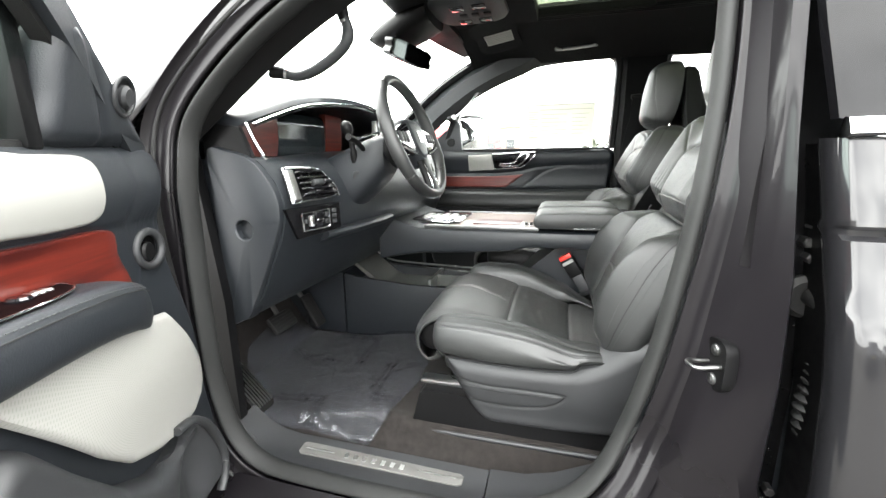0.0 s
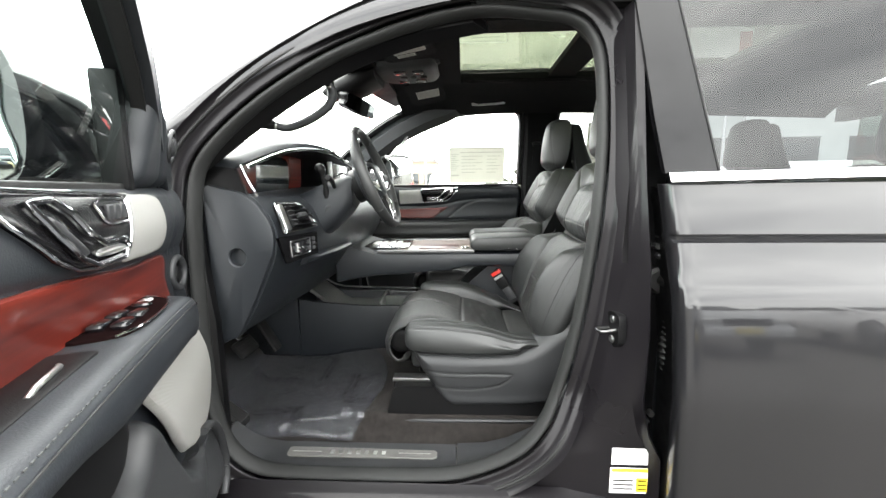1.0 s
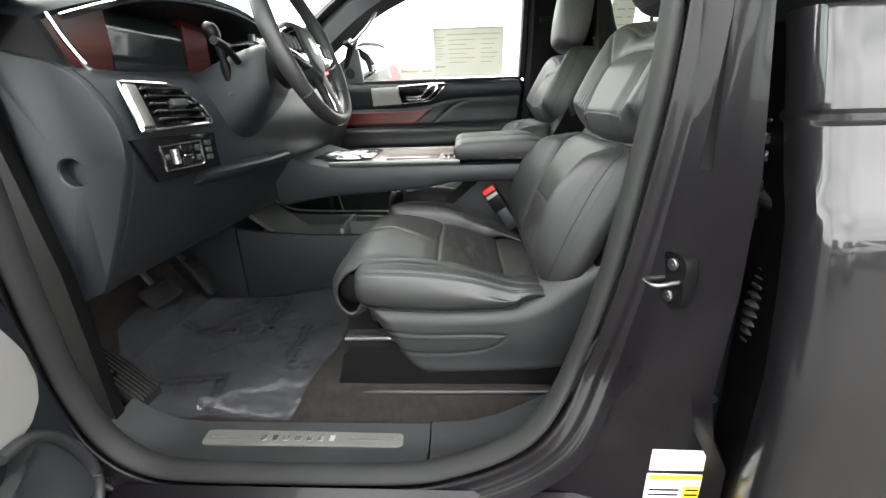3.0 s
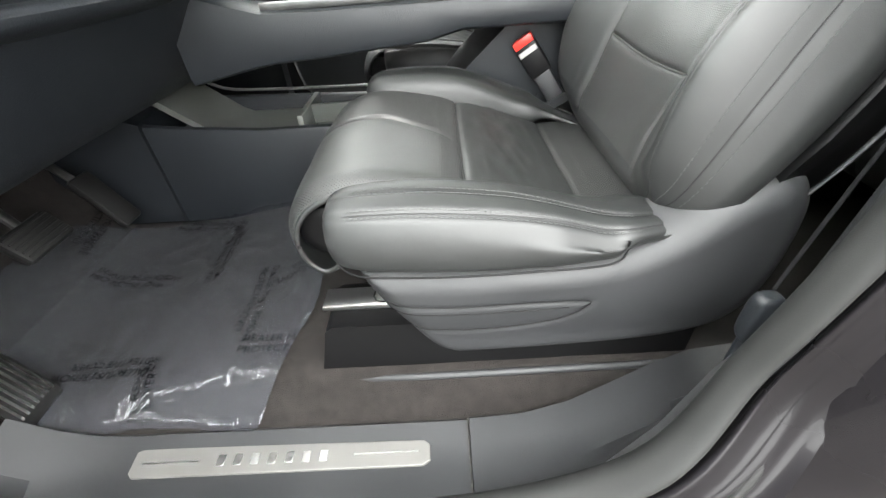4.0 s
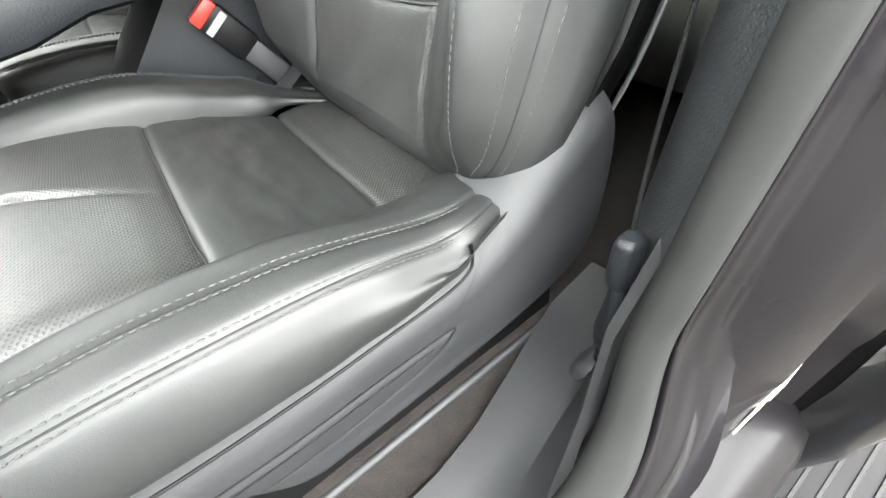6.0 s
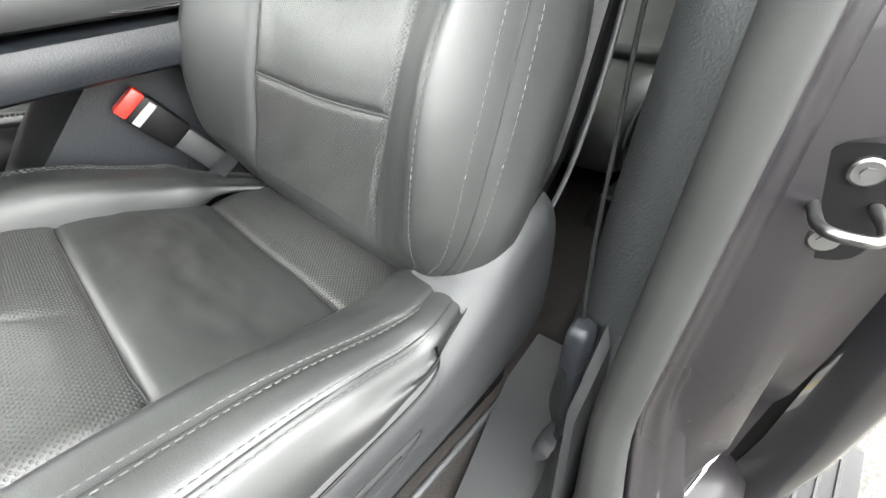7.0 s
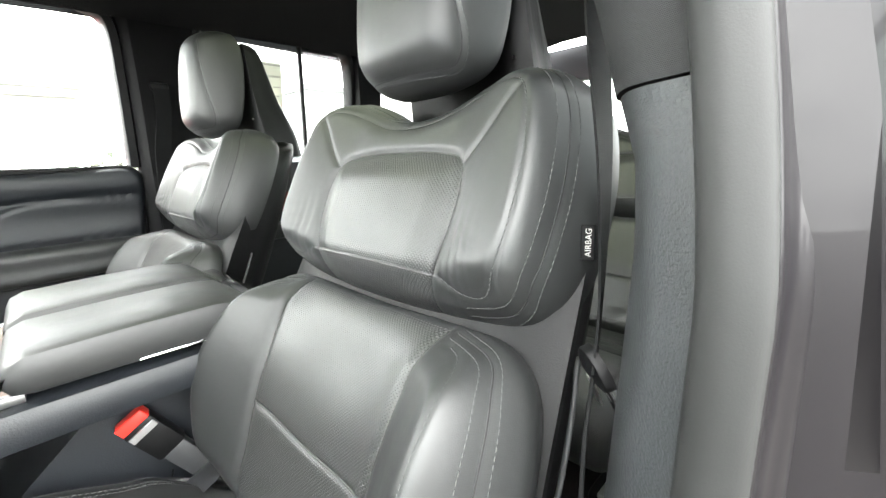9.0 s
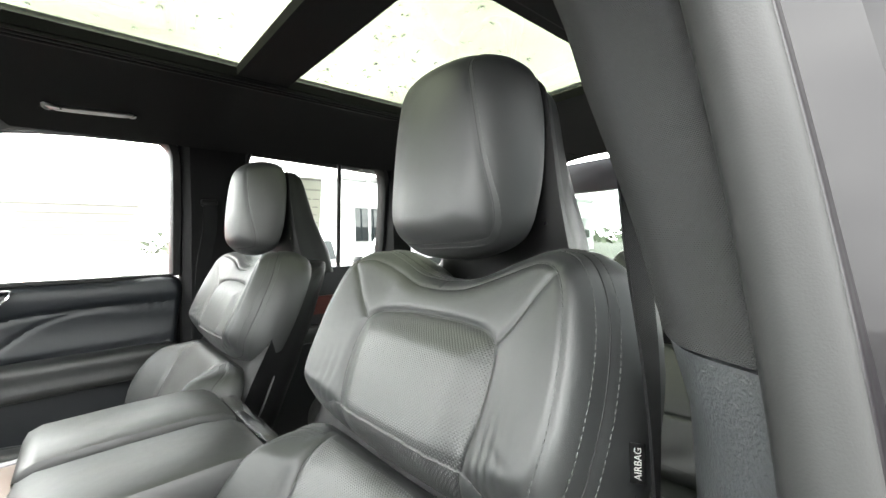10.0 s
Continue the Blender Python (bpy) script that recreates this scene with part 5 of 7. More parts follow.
cp("top_plate", bar_x([(-.285, 1.10, 1.113), (-.2, 1.105, 1.1155), (.13, 1.108, 1.1185)], 1.452, 1.815, .003), wood("console_wood", (.20, .15, .125), (.11, .075, .06)), "pale brown wood console top")
for ya in (1.437, 1.817):
    cp("top_rim", bar_x([(-.30, 1.104, 1.120), (.13, 1.108, 1.122)], ya, ya + .013, .003), DARK_METAL, "dark metal console edge")
cp("shifter_plate", slab([(-.40, 1.51), (-.21, 1.46), (-.17, 1.50), (-.17, 1.72), (-.21, 1.76), (-.40, 1.71)], "z", 1.116, 1.128, .004), CHROME, "bright metal panel ahead of the console top")
for k in range(4):
    cp("key_button", box(-.345 + k * .035, -.318 + k * .035, 1.55, 1.66, 1.127, 1.133, .003, 2), SATIN)
cp("cup_lid", slab([(-.12, 1.50), (.06, 1.50), (.06, 1.61), (-.12, 1.61)], "z", 1.1165, 1.121, .002), WOOD, "")
for k in range(3):
    cp("console_switch", box(.075 + k * .018, .088 + k * .018, 1.48, 1.53, 1.118, 1.126, .002, 1), CHROME)
for name, y0, y1 in (("armrest", 1.422, 1.612), ("armrest", 1.645, 1.838)):
    cp(name, bar_x([(.112, 1.135, 1.150), (.12, 1.122, 1.166), (.14, 1.118, 1.175), (.25, 1.118, 1.179), (.36, 1.118, 1.180), (.405, 1.116, 1.174), (.428, 1.112, 1.158)], y0, y1, .014), LEATHER, "padded slate armrest lid")
cp("armrest_strip", tube([(.25, 1.424, 1.124), (.42, 1.424, 1.124)], .002, 6), CHROME)
cp("hinge_strip", slab([(.436, 1.45), (.468, 1.45), (.468, 1.81), (.436, 1.81)], "z", 1.108, 1.150, .004), CHROME, "chrome trim behind the armrests")
# lower console with an open tray
cp("lower_console", joined(bar_x([(-.98, .60, .93), (-.80, .60, .92), (-.695, .60, .885)], 1.485, 1.735, .015)), VINYL, "slate lower console front")
cp("lower_console", joined(bar_x([(-.688, .60, .880), (-.6, .60, .868), (-.4, .60, .852), (.05, .60, .850)], 1.487, 1.512, .010), bar_x([(-.688, .60, .880), (.05, .60, .850)], 1.708, 1.733, .010), box(-.69, .05, 1.505, 1.715, .60, .815)), VINYL, "slate lower console with an open tray")
cp("tray_ramp", loft([[(x, 1.512, z), (x, 1.708, z), (x, 1.708, z - .02), (x, 1.512, z - .02)] for x, z in ((-.69, .955), (-.66, .945), (-.53, .845), (-.50, .83), (-.30, .828))]), TRAY, "sloping tray paled for windscreen light")
cp("tray_rim", tube(spline([(-.66, 1.712, .955), (-.58, 1.716, .90), (-.45, 1.718, .885), (-.02, 1.72, .875)], 20, False), .004, 6), SATIN, "silver tray rim")
cp("tray_divider", joined(box(-.315, -.30, 1.512, 1.708, .82, .872, .003), box(-.30, .02, 1.60, 1.612, .82, .87, .003)), TRAY)
cp("tray_mat", box(-.29, .02, 1.52, 1.70, .815, .822, .002), TRAY)
# rear pier joining bridge and lower console
cp("console_pier", loft([[(x0, y, z), (x1, y, z)] + [(x1, 2 * CY - y, z), (x0, 2 * CY - y, z)] for z, x0, x1, y in ((.60, -.05, .56, 1.512), (.86, .02, .56, 1.512), (.95, .10, .54, 1.510), (1.06, .22, .50, 1.505))]), VINYL, "slate console pier")


# ---- open driver's door, in its own frame: x along the door from the hinge, y to the cabin side ----
door = thing("driver_door", "open driver's door with red wood, white speaker panels and black armrest", "open door", (-.66, .70, .0))
door.rotation_euler[2] = radians(-67)


def dr_(name, shape, mat, label="", parent=None, sharp=40):
    return part(name, shape, mat, parent or door, label, sharp)


lean_w = lambda z: .24 * max(0, z - 1.40)
# shell: outer skin and inner panel
dr_("door_shell", loft([[(u, -.105 + b, z) for u, z, b in ((-.04, .55, 0), (1.05, .55, 0), (1.10, 1.0, -.01), (1.10, 1.395, .03), (.07, 1.395, .03), (0, 1.0, -.01))], [(u, -.012, z) for u, z in ((-.04, .55), (1.05, .55), (1.10, 1.0), (1.10, 1.395), (.07, 1.395), (0, 1.0))]]), PAINT, "dark grey door shell")
inner = spline([(.085, 1.398), (.09, 1.25), (.055, 1.05), (.02, .90), (-.015, .72), (-.02, .60), (.03, .565), (.3, .56), (.7, .56), (1.02, .58), (1.06, .8), (1.07, 1.2), (1.06, 1.38), (1.0, 1.402), (.6, 1.404), (.25, 1.402)], 220)
bmp = lambda u, v: .022 * np.exp(-((v - 1.33) / .07) ** 2) + .020 * np.exp(-((v - 1.0) / .13) ** 2) + .015 * np.exp(-((v - .62) / .1) ** 2)
crz = [([(.10, 1.262), (.30, 1.262), (.5, 1.280), (.8, 1.305), (1.06, 1.31)], .006, .006), ([(.19, 1.39), (.175, 1.33), (.2, 1.28), (.21, 1.262)], .005, .006), ([(.14, 1.255), (.19, 1.15), (.22, 1.08)], .004, .004)]
pl = pillow(inner, .022, .02, lambda u, v, h: (u, h - .012, v), crz, bmp, 0, .01, 240, 70)
dr_("inner_panel", (pl[0], pl[1]), VINYL, "slate padded inner panel")
face = surface(pl[2], pl[3])
at_w = lambda u, v: .010 + float(bmp(u, v))


def inlay(outline, thick, round_, n=160, creases=(), nr=16, base=0.0):
    o = spline(outline, n) if len(outline) < 60 else outline
    return pillow(o, thick, round_, lambda u, v, h: (u, at_w(u, v) + h + base, v), creases, None, 0, .008, n, nr)


def uv_about(uv, c, span):
    return [((u - c[0]) / span + .5, (v - c[1]) / span + .5) for u, v in uv]


# upper speaker panel and lower speaker panel
p = inlay([(.452, 1.389), (.40, 1.3885), (.34, 1.388), (.305, 1.386), (.285, 1.378), (.278, 1.360), (.278, 1.335), (.280, 1.312), (.288, 1.292), (.308, 1.281), (.345, 1.279), (.40, 1.280), (.45, 1.283), (.487, 1.287), (.478, 1.315), (.468, 1.345)], .006, .006)
mesh("speaker_grille", p[0], p[1], GRILLE, door, "pale perforated speaker panel", uvs=uv_about(p[2], (.385, 1.335), .3))
low_o = even([(.19, 1.082), (.150, 1.025), (.105, .945), (.088, .885), (.100, .845), (.135, .822), (.20, .818), (.28, .836), (.35, .868), (.42, .935), (.50, 1.03), (.56, 1.10), (.60, 1.135), (.40, 1.115)], 160)
p = inlay(low_o, .010, .012, base=.022)
mesh("speaker_grille", p[0], p[1], GRILLE, door, "pale perforated speaker panel", uvs=uv_about(p[2], (.245, .955), .55))
# wood inlay
p = inlay([(.265, 1.262), (.45, 1.272), (.64, 1.291), (.85, 1.304), (1.05, 1.305), (1.05, 1.20), (.80, 1.185), (.49, 1.175), (.28, 1.150), (.222, 1.150), (.24, 1.21)], .005, .005)
dr_("wood_inlay", (p[0], p[1]), WOOD, "glossy red wood inlay")
# handle bezel, lever and lock buttons
bez = [(.452, 1.388), (.60, 1.394), (.765, 1.399), (.785, 1.392), (.765, 1.365), (.70, 1.320), (.655, 1.303), (.60, 1.296), (.497, 1.295), (.478, 1.34)]
p = inlay(even(bez, 120), .008, .006, 120)
hb = dr_("handle_bezel", (p[0], p[1]), PIANO, "gloss black handle bezel")
rim3 = [(u, at_w(u, v) + .007, v) for u, v in even(bez, 120)]
dr_("bezel_rim", tube(rim3, .0022, 6, True, up=(0, 1, 0)), CHROME, "chrome rim", hb)
lev = even([(.735, 1.385), (.69, 1.387), (.660, 1.372), (.635, 1.345), (.600, 1.328), (.53, 1.328), (.515, 1.315), (.53, 1.303), (.62, 1.303), (.665, 1.318), (.705, 1.350)], 90)
dr_("door_lever", tube([(u, at_w(u, v) + .014, v) for u, v in lev], .0038, 8, True, up=(0, 1, 0)), CHROME, "chrome door lever", hb)
p = inlay(spline([(.70, 1.372), (.672, 1.350), (.64, 1.325), (.655, 1.316), (.69, 1.338), (.715, 1.364)], 60), .016, .010, 60)
dr_("lever_pad", (p[0], p[1]), PLASTIC, "", hb)
p = inlay(spline([(.60, 1.322), (.535, 1.321), (.525, 1.315), (.54, 1.308), (.60, 1.310), (.615, 1.316)], 60), .016, .006, 60)
dr_("seat_switch", (p[0], p[1]), SATIN, "satin seat-shaped switch", hb)
btn = even([(.475, 1.383), (.56, 1.385), (.585, 1.378), (.575, 1.358), (.555, 1.350), (.487, 1.350), (.478, 1.362)], 70)
dr_("memory_rim", tube([(u, at_w(u, v) + .010, v) for u, v in btn], .0019, 6, True, up=(0, 1, 0)), CHROME, "", hb)
for k in range(3):
    u = .497 + k * .024
    dr_("memory_button", moved(box(-.010, .010, 0, .006, -.011, .011, .002, 1), Matrix.Translation((u, at_w(u, 1.366) + .006, 1.366))), PLASTIC, "", hb)
# armrest
arm = []
for u, zb, zt, w in ((.235, 1.085, 1.115, .030), (.245, 1.078, 1.142, .050), (.272, 1.082, 1.166, .068), (.32, 1.098, 1.184, .082), (.42, 1.118, 1.200, .092), (.6, 1.132, 1.211, .098), (.75, 1.142, 1.215, .100), (.86, 1.160, 1.216, .100), (1.0, 1.170, 1.217, .100), (1.06, 1.170, 1.205, .088)):
    arm.append([(u, .0, zb + .004), (u, w * .8, zb), (u, w, zb + .016), (u, w + .003, (zb + zt) / 2), (u, w, zt - .016), (u, w * .8, zt), (u, .0, zt - .004)])
dr_("armrest", smooth_loft(arm, 60, 40), VINYL, "padded slate armrest")
seam = [(u, w * .93 + .003, zt - .005) for u, zb, zt, w in ((.272, 0, 1.164, .068), (.32, 0, 1.182, .082), (.42, 0, 1.198, .092), (.6, 0, 1.209, .098), (.8, 0, 1.214, .100), (1.0, 0, 1.215, .100))]
sm = spline(seam, 160, False)
dr_("seam", tube([(u, w + .006, z - .007) for u, w, z in sm], .0012, 6), SEAM)
dr_("stitching", joined(*[tube([sm[k], sm[k + 1]], .0009, 5) for k in range(0, 158, 2)]), THREAD, "grey stitching")["kind"] = "stuff"
# window switches on a dark wooden pad
sp_ = slab(spline([(.385, .012), (.395, .040), (.43, .062), (.50, .074), (.60, .076), (.655, .062), (.66, .012), (.52, .008)], 50), "z", -.004, .004, .002)
tilt = Matrix.Translation((.385, 0, 1.2015)) @ Matrix.Rotation(radians(-3.0), 4, "Y") @ Matrix.Translation((-.385, 0, 0))
pad_o = dr_("switch_pad", moved(sp_, tilt), material("dark_gloss", (.006, .003, .003), .5, spec=.0, stain=(30, .3, .05)), "dark red gloss switch pad")
dr_("pad_rim", moved(tube([(u, w, .003) for u, w in spline([(.383, .012), (.393, .041), (.43, .064), (.50, .076), (.60, .078), (.657, .064)], 40, False)], .0017, 6), tilt), CHROME, "", pad_o)
for k in range(4):
    u, w = .535 + (k // 2) * .056, .022 + (k % 2) * .026
    dr_("window_switch", moved(box(u, u + .040, w, w + .019, .003, .013, .004, 2), tilt), GLOSS, "black window switch", pad_o)
dr_("mirror_knob", moved(disc((.478, .040, .003), (0, 0, 1), .014, .007, 24, .003), tilt), GLOSS, "round mirror control", pad_o)
for k in range(3):
    dr_("lock_switch", moved(box(.425 + k * .012, .434 + k * .012, .024, .042, .003, .008, .002, 1), tilt), SATIN, "", pad_o)
# pull cup: a flat black pad paints the shade of its recess
dr_("pull_recess_shade", box(.70, .92, .014, .064, 1.19, 1.2200, .006), PLASTIC_BLACK)
dr_("pull_bar", tube([(.735, .040, 1.2175), (.75, .048, 1.222), (.80, .052, 1.223), (.815, .052, 1.2185)], .003, 8), SATIN, "chrome pull strip")
# round vent ring near the hinge
uc, vc = .158, 1.206
wv = at_w(uc, vc)
dr_("vent_ring", joined(ring((uc, wv + .006, vc), (0.15, 1, 0), .034, .008, 36, 10)), PLASTIC, "dark ring of the door vent")
dr_("vent_throat", disc((uc, wv - .002, vc), (0, 1, 0), .030, .004, 28), INK, "black vent throat")
dr_("vent_core", disc((uc + .006, wv - .001, vc - .004), (0, 1, 0), .020, .012, 24, .004), PLASTIC_BLACK)
# lower map pocket and step
pk_o = even([(.02, .60), (.05, .72), (.105, .80), (.17, .80), (.24, .79), (.30, .80), (.38, .85), (.46, .95), (.515, 1.03), (.545, 1.055), (.570, 1.045), (.600, 1.015), (.640, 1.004), (.70, 1.012), (.80, 1.035), (1.0, 1.05), (1.03, .60)], 180)
p = pillow(pk_o, .05, .030, lambda u, v, h: (u, .012 + h, v), [(spline([(.15, .77), (.22, .74), (.27, .66), (.26, .60)], 40, False), .012, .02)], lambda u, v: -.036 * np.exp(-(((u - .185) / .055) ** 2 + ((v - .70) / .085) ** 2)), 0, .02, 180, 48)
# black sheet stands in for shade in the pocket's mouth
dr_("pocket_shade", inlay([(.60, 1.165), (.565, 1.09), (.56, 1.0), (.60, .96), (.8, .95), (1.02, .97), (1.03, 1.165)], .004, .004, 80)[:2], PLASTIC_BLACK, "black panel for the shade inside the pocket")
dr_("pocket_rim", tube(spline([(.235, .052, .842), (.185, .058, .832), (.140, .062, .795), (.105, .064, .735), (.082, .064, .67), (.085, .062, .62), (.11, .058, .585)], 50, False), .011, 12, flat=.8), PLASTIC, "smooth rim of the pocket")
dr_("map_pocket", (p[0], p[1]), PLASTIC, "moulded dark map pocket")
dr_("door_edge_seal", tube(spline([(.06, -.012, 1.39), (.055, -.012, 1.2), (.02, -.012, 1.0), (-.03, -.01, .75), (-.05, -.01, .57)], 40, False), .012, 8), RUBBER, "rubber edge seal")
# sail panel with tweeter, window frame and glass
sail = spline([(.100, 1.402), (.155, 1.465), (.225, 1.535), (.285, 1.580), (.312, 1.585), (.335, 1.560), (.345, 1.48), (.345, 1.403), (.22, 1.398)], 120)
p = pillow(sail, .035, .03, lambda u, v, h: (u, lean_w(v) + h - .018, v), [([(.225, 1.40), (.255, 1.48), (.285, 1.57)], .006, .008)], None, .004, .02, 120, 30)
sl = dr_("sail_panel", (p[0], p[1]), VINYL, "slate corner panel")
tw = (.188, lean_w(1.488) + .018, 1.488)
dr_("tweeter_ring", ring(tw, (-.1, 1, -.2), .033, .0045, 32, 8), PLASTIC, "dark tweeter ring", sl)
dr_("tweeter_dish", disc((tw[0], tw[1] - .006, tw[2]), (-.1, 1, -.2), .031, .004, 28), PLASTIC_BLACK, "", sl)
dr_("tweeter", disc((tw[0], tw[1] - .003, tw[2]), (-.1, 1, -.2), .020, .012, 28, .005), PLASTIC, "round grey tweeter", sl)
fr = spline([(.10, 1.40), (.30, 1.583), (.42, 1.668), (.56, 1.744), (.72, 1.80), (.90, 1.824), (1.04, 1.815), (1.085, 1.75), (1.095, 1.40)], 90, False)
def frame_sweep(a, b, w0, w1):
    t = np.gradient(fr, axis=0)
    nn = np.stack([t[:, 1], -t[:, 0]], 1) / np.linalg.norm(t, axis=1)[:, None]
    out = []
    for (u, v), (nu, nv) in zip(fr, nn):
        out.append([(u + nu * o, lean_w(v) + w, v + nv * o) for o, w in ((a, w0), (b, w0), (b, w1), (a, w1))])
    return loft(out)
dr_("window_frame", frame_sweep(0, .045, -.035, .012), VINYL, "slate inner window frame")
dr_("window_frame_outer", frame_sweep(-.012, .03, -.06, -.034), JAMB, "dark outer window frame")
dr_("window_rubber", frame_sweep(.043, .056, -.028, -.005), RUBBER, "black window rubber")
gpts = [(u, lean_w(v) - .016, v) for u, v in [(.20, 1.395), (.33, 1.585), (.44, 1.66), (.57, 1.73), (.72, 1.78), (.90, 1.80), (1.05, 1.79), (1.07, 1.395)]]
gl_ = dr_("window_pane", joined((gpts, [tuple(range(len(gpts)))])), glass("door_glass", (.78, .90, .85)), "clear greenish window glass")
gl_.visible_shadow = False
dr_("division_bar", box(.345, .375, -.03, .012, 1.395, 1.60, .006), PLASTIC_BLACK, "black division bar")
dr_("belt_rubber", box(.35, 1.08, -.02, .004, 1.392, 1.408, .004), RUBBER)
# outside mirror on the door
mir = smooth_loft([[(u, w - hw, z), (u, w - hw * .7, z + hz), (u, w + hw * .7, z + hz), (u, w + hw, z), (u, w + hw * .7, z - hz), (u, w - hw * .7, z - hz)] for u, w, z, hw, hz in ((.15, -.15, 1.50, .03, .03), (.16, -.16, 1.50, .08, .080), (.24, -.185, 1.505, .118, .11), (.36, -.205, 1.51, .13, .118), (.445, -.215, 1.51, .128, .115))], 30, 40)
mo = dr_("side_mirror", mir, GLOSS, "black outside mirror housing")
dr_("mirror_glass", moved(slab(spline([(-.10, -.095), (.10, -.095), (.105, .0), (.09, .09), (-.09, .09), (-.105, 0)], 40), "x", 0, .006, .002), Matrix.Translation((.447, -.215, 1.51))), MIRROR, "mirror glass", mo)
dr_("mirror_foot", smooth_loft([[(.20, w, 1.40), (.28, w, 1.40), (.28, w, 1.44), (.20, w, 1.44)] for w in (-.05, -.12, -.2)], 12, 20), GLOSS, "", mo)

# ---- closed rear door beside the opening ----
rear = thing("rear_door", "closed dark grey rear door with chrome waist strip", "car door", (1.1, .62, .5))
def rr_(name, shape, mat, label="", parent=None, sharp=40):
    return part(name, local(shape, rear), mat, parent or rear, label, sharp)
edge_x = lambda z: float(np.interp(z, [.35, .6, 1.03, 1.23, 1.43, 1.55, 1.79, 1.86], [.575, .579, .579, .569, .547, .528, .500, .49]))
skin_y = lambda z: float(np.interp(z, [.35, .50, .62, .9, 1.14, 1.21, 1.262, 1.268, 1.276, 1.282, 1.34, 1.40], [.585, .555, .548, .553, .585, .609, .620, .629, .629, .622, .631, .643]))
def panel(zs, x_end, mat, name, label, thick=.02):
    rows_ = []
    for z in zs:
        x0, y = edge_x(z), skin_y(z)
        xs = [x0 + .010, x0 + .002, x0, x0 + .005, x0 + .018] + list(np.linspace(x0 + .05, x_end, 12))
        ys = [y + .070, y + .048, y + .026, y + .009, y] + [y - .004 * math.sin((x - x0) * 2.2) for x in xs[5:]]
        rows_.append([(a, b, z) for a, b in zip(xs, ys)])
    return rr_(name, loft(rows_, cap=False, closed=False), mat, label)
panel(list(np.linspace(.36, 1.2, 30)) + [1.23, 1.25, 1.258, 1.262, 1.265, 1.268, 1.272, 1.276, 1.279, 1.282, 1.29, 1.31, 1.34, 1.37, 1.397], 1.75, PAINT, "door_skin", "glossy dark grey door skin")
rr_("chrome_strip", loft([[(x, .628 - .004 * math.sin((x - .55) * 2.2), z0), (x, .622 - .004 * math.sin((x - .55) * 2.2), z0 + .004), (x, .632 - .004 * math.sin((x - .55) * 2.2), z0 + .024), (x, .642, z0 + .026), (x, .65, z0)] for x, z0 in ((.553, 1.398), (.9, 1.404), (1.3, 1.410), (1.75, 1.414))]), CHROME, "chrome waist strip")
win_y = lambda z: .650 + .22 * (z - 1.42)
rr_("pillar_cover", loft([[(edge_x(z) + .004, win_y(z) + .02, z), (edge_x(z) + .003, win_y(z) - .002, z), (np.interp(z, [1.42, 1.85], [.672, .592]), win_y(z) - .002, z), (np.interp(z, [1.42, 1.85], [.672, .592]), win_y(z) + .02, z)] for z in (1.422, 1.55, 1.7, 1.86)]), PIANO, "gloss black pillar cover")
wp_ = [(np.interp(z, [1.42, 1.85], [.674, .594]), win_y(z), z) for z in (1.415, 1.6, 1.85)] + [(1.75, win_y(z), z) for z in (1.85, 1.415)]
q = rr_("window_pane", (wp_, [tuple(range(5))]), glass("privacy_pane", (.16, .175, .175), gloss=.7), "dark privacy glass")
rr_("window_edge", tube([(np.interp(z, [1.42, 1.85], [.673, .593]), win_y(z) - .003, z) for z in (1.42, 1.6, 1.85)], .0025, 6), RUBBER)
rr_("inner_panel", box(.60, 1.7, .70, .76, .55, 1.40, .02), VINYL, "slate inner panel")
# added dark panel closes the hollow door; its black is the gap's shade
rr_("edge_shade", loft([[(edge_x(z) + .012, skin_y(z) + .060, z), (edge_x(z) + .014, skin_y(z) + .15, z), (edge_x(z) + .06, skin_y(z) + .15, z), (edge_x(z) + .06, skin_y(z) + .012, z)] for z in (.37, .5, .62, .8, 1.0, 1.2, 1.3, 1.39)]), GAP_SHADE, "added black panel for the shade behind the door's edge")

# ---- B-pillar between the doors ----
def jamb_ring(z, x0, x1):
    """The pillar's outer face: from the seal it turns out towards the rear door's gap and ends in a lip."""
    y, low, lip_ = side_y(z), min(max((.92 - z) / .15, 0), 1), min(max((1.38 - z) / .2, 0), 1)
    xm = min(max(x1 - .10, x0 + .055), x1 - .015)
    ym = -.012 - .038 * (xm - x0 - .05) / max(x1 - .01 - x0 - .05, .01)
    return [(x0 + .010, y + .046, z), (x0 + .022, y + .026, z), (x0 + .045, y - .008, z), (xm, y + ym * (1 - low) - .048 * low, z), (x1 - .008, y - .050, z), (x1 + .010, y - .054 - .026 * lip_, z), (x1 + .016, y - .040 - .030 * lip_, z), (x1 + .010, y - .030, z), (x1 + .004, y + .05, z), (x0 + .012, y + .05, z)]


cpart("pillar_jamb", loft([jamb_ring(*q_) for q_ in ((.50, .20, .570), (.62, .24, .575), (.70, .31, .572), (.76, .35, .540), (.85, .385, .520), (1.03, .420, .524), (1.2, .440, .518), (1.4, .452, .510), (1.6, .456, .508), (1.84, .456, .505))]), JAMB, "glossy black-grey pillar jamb")
# this face is blackened for the shade between pillar and rear door
cpart("jamb_gap", loft([[(x0, side_y(z) - .024, z), (x0 + .015, side_y(z) + .015, z), (x0 + .14, side_y(z) + .02, z), (x0 + .14, side_y(z) + .05, z), (x0, side_y(z) + .05, z)] for z, x0 in ((.40, .575), (.70, .575), (.80, .525), (1.2, .520), (1.5, .510), (1.84, .50))]), GAP_SHADE, "wet door gap with its shade painted black")
rnd = random.Random(8)
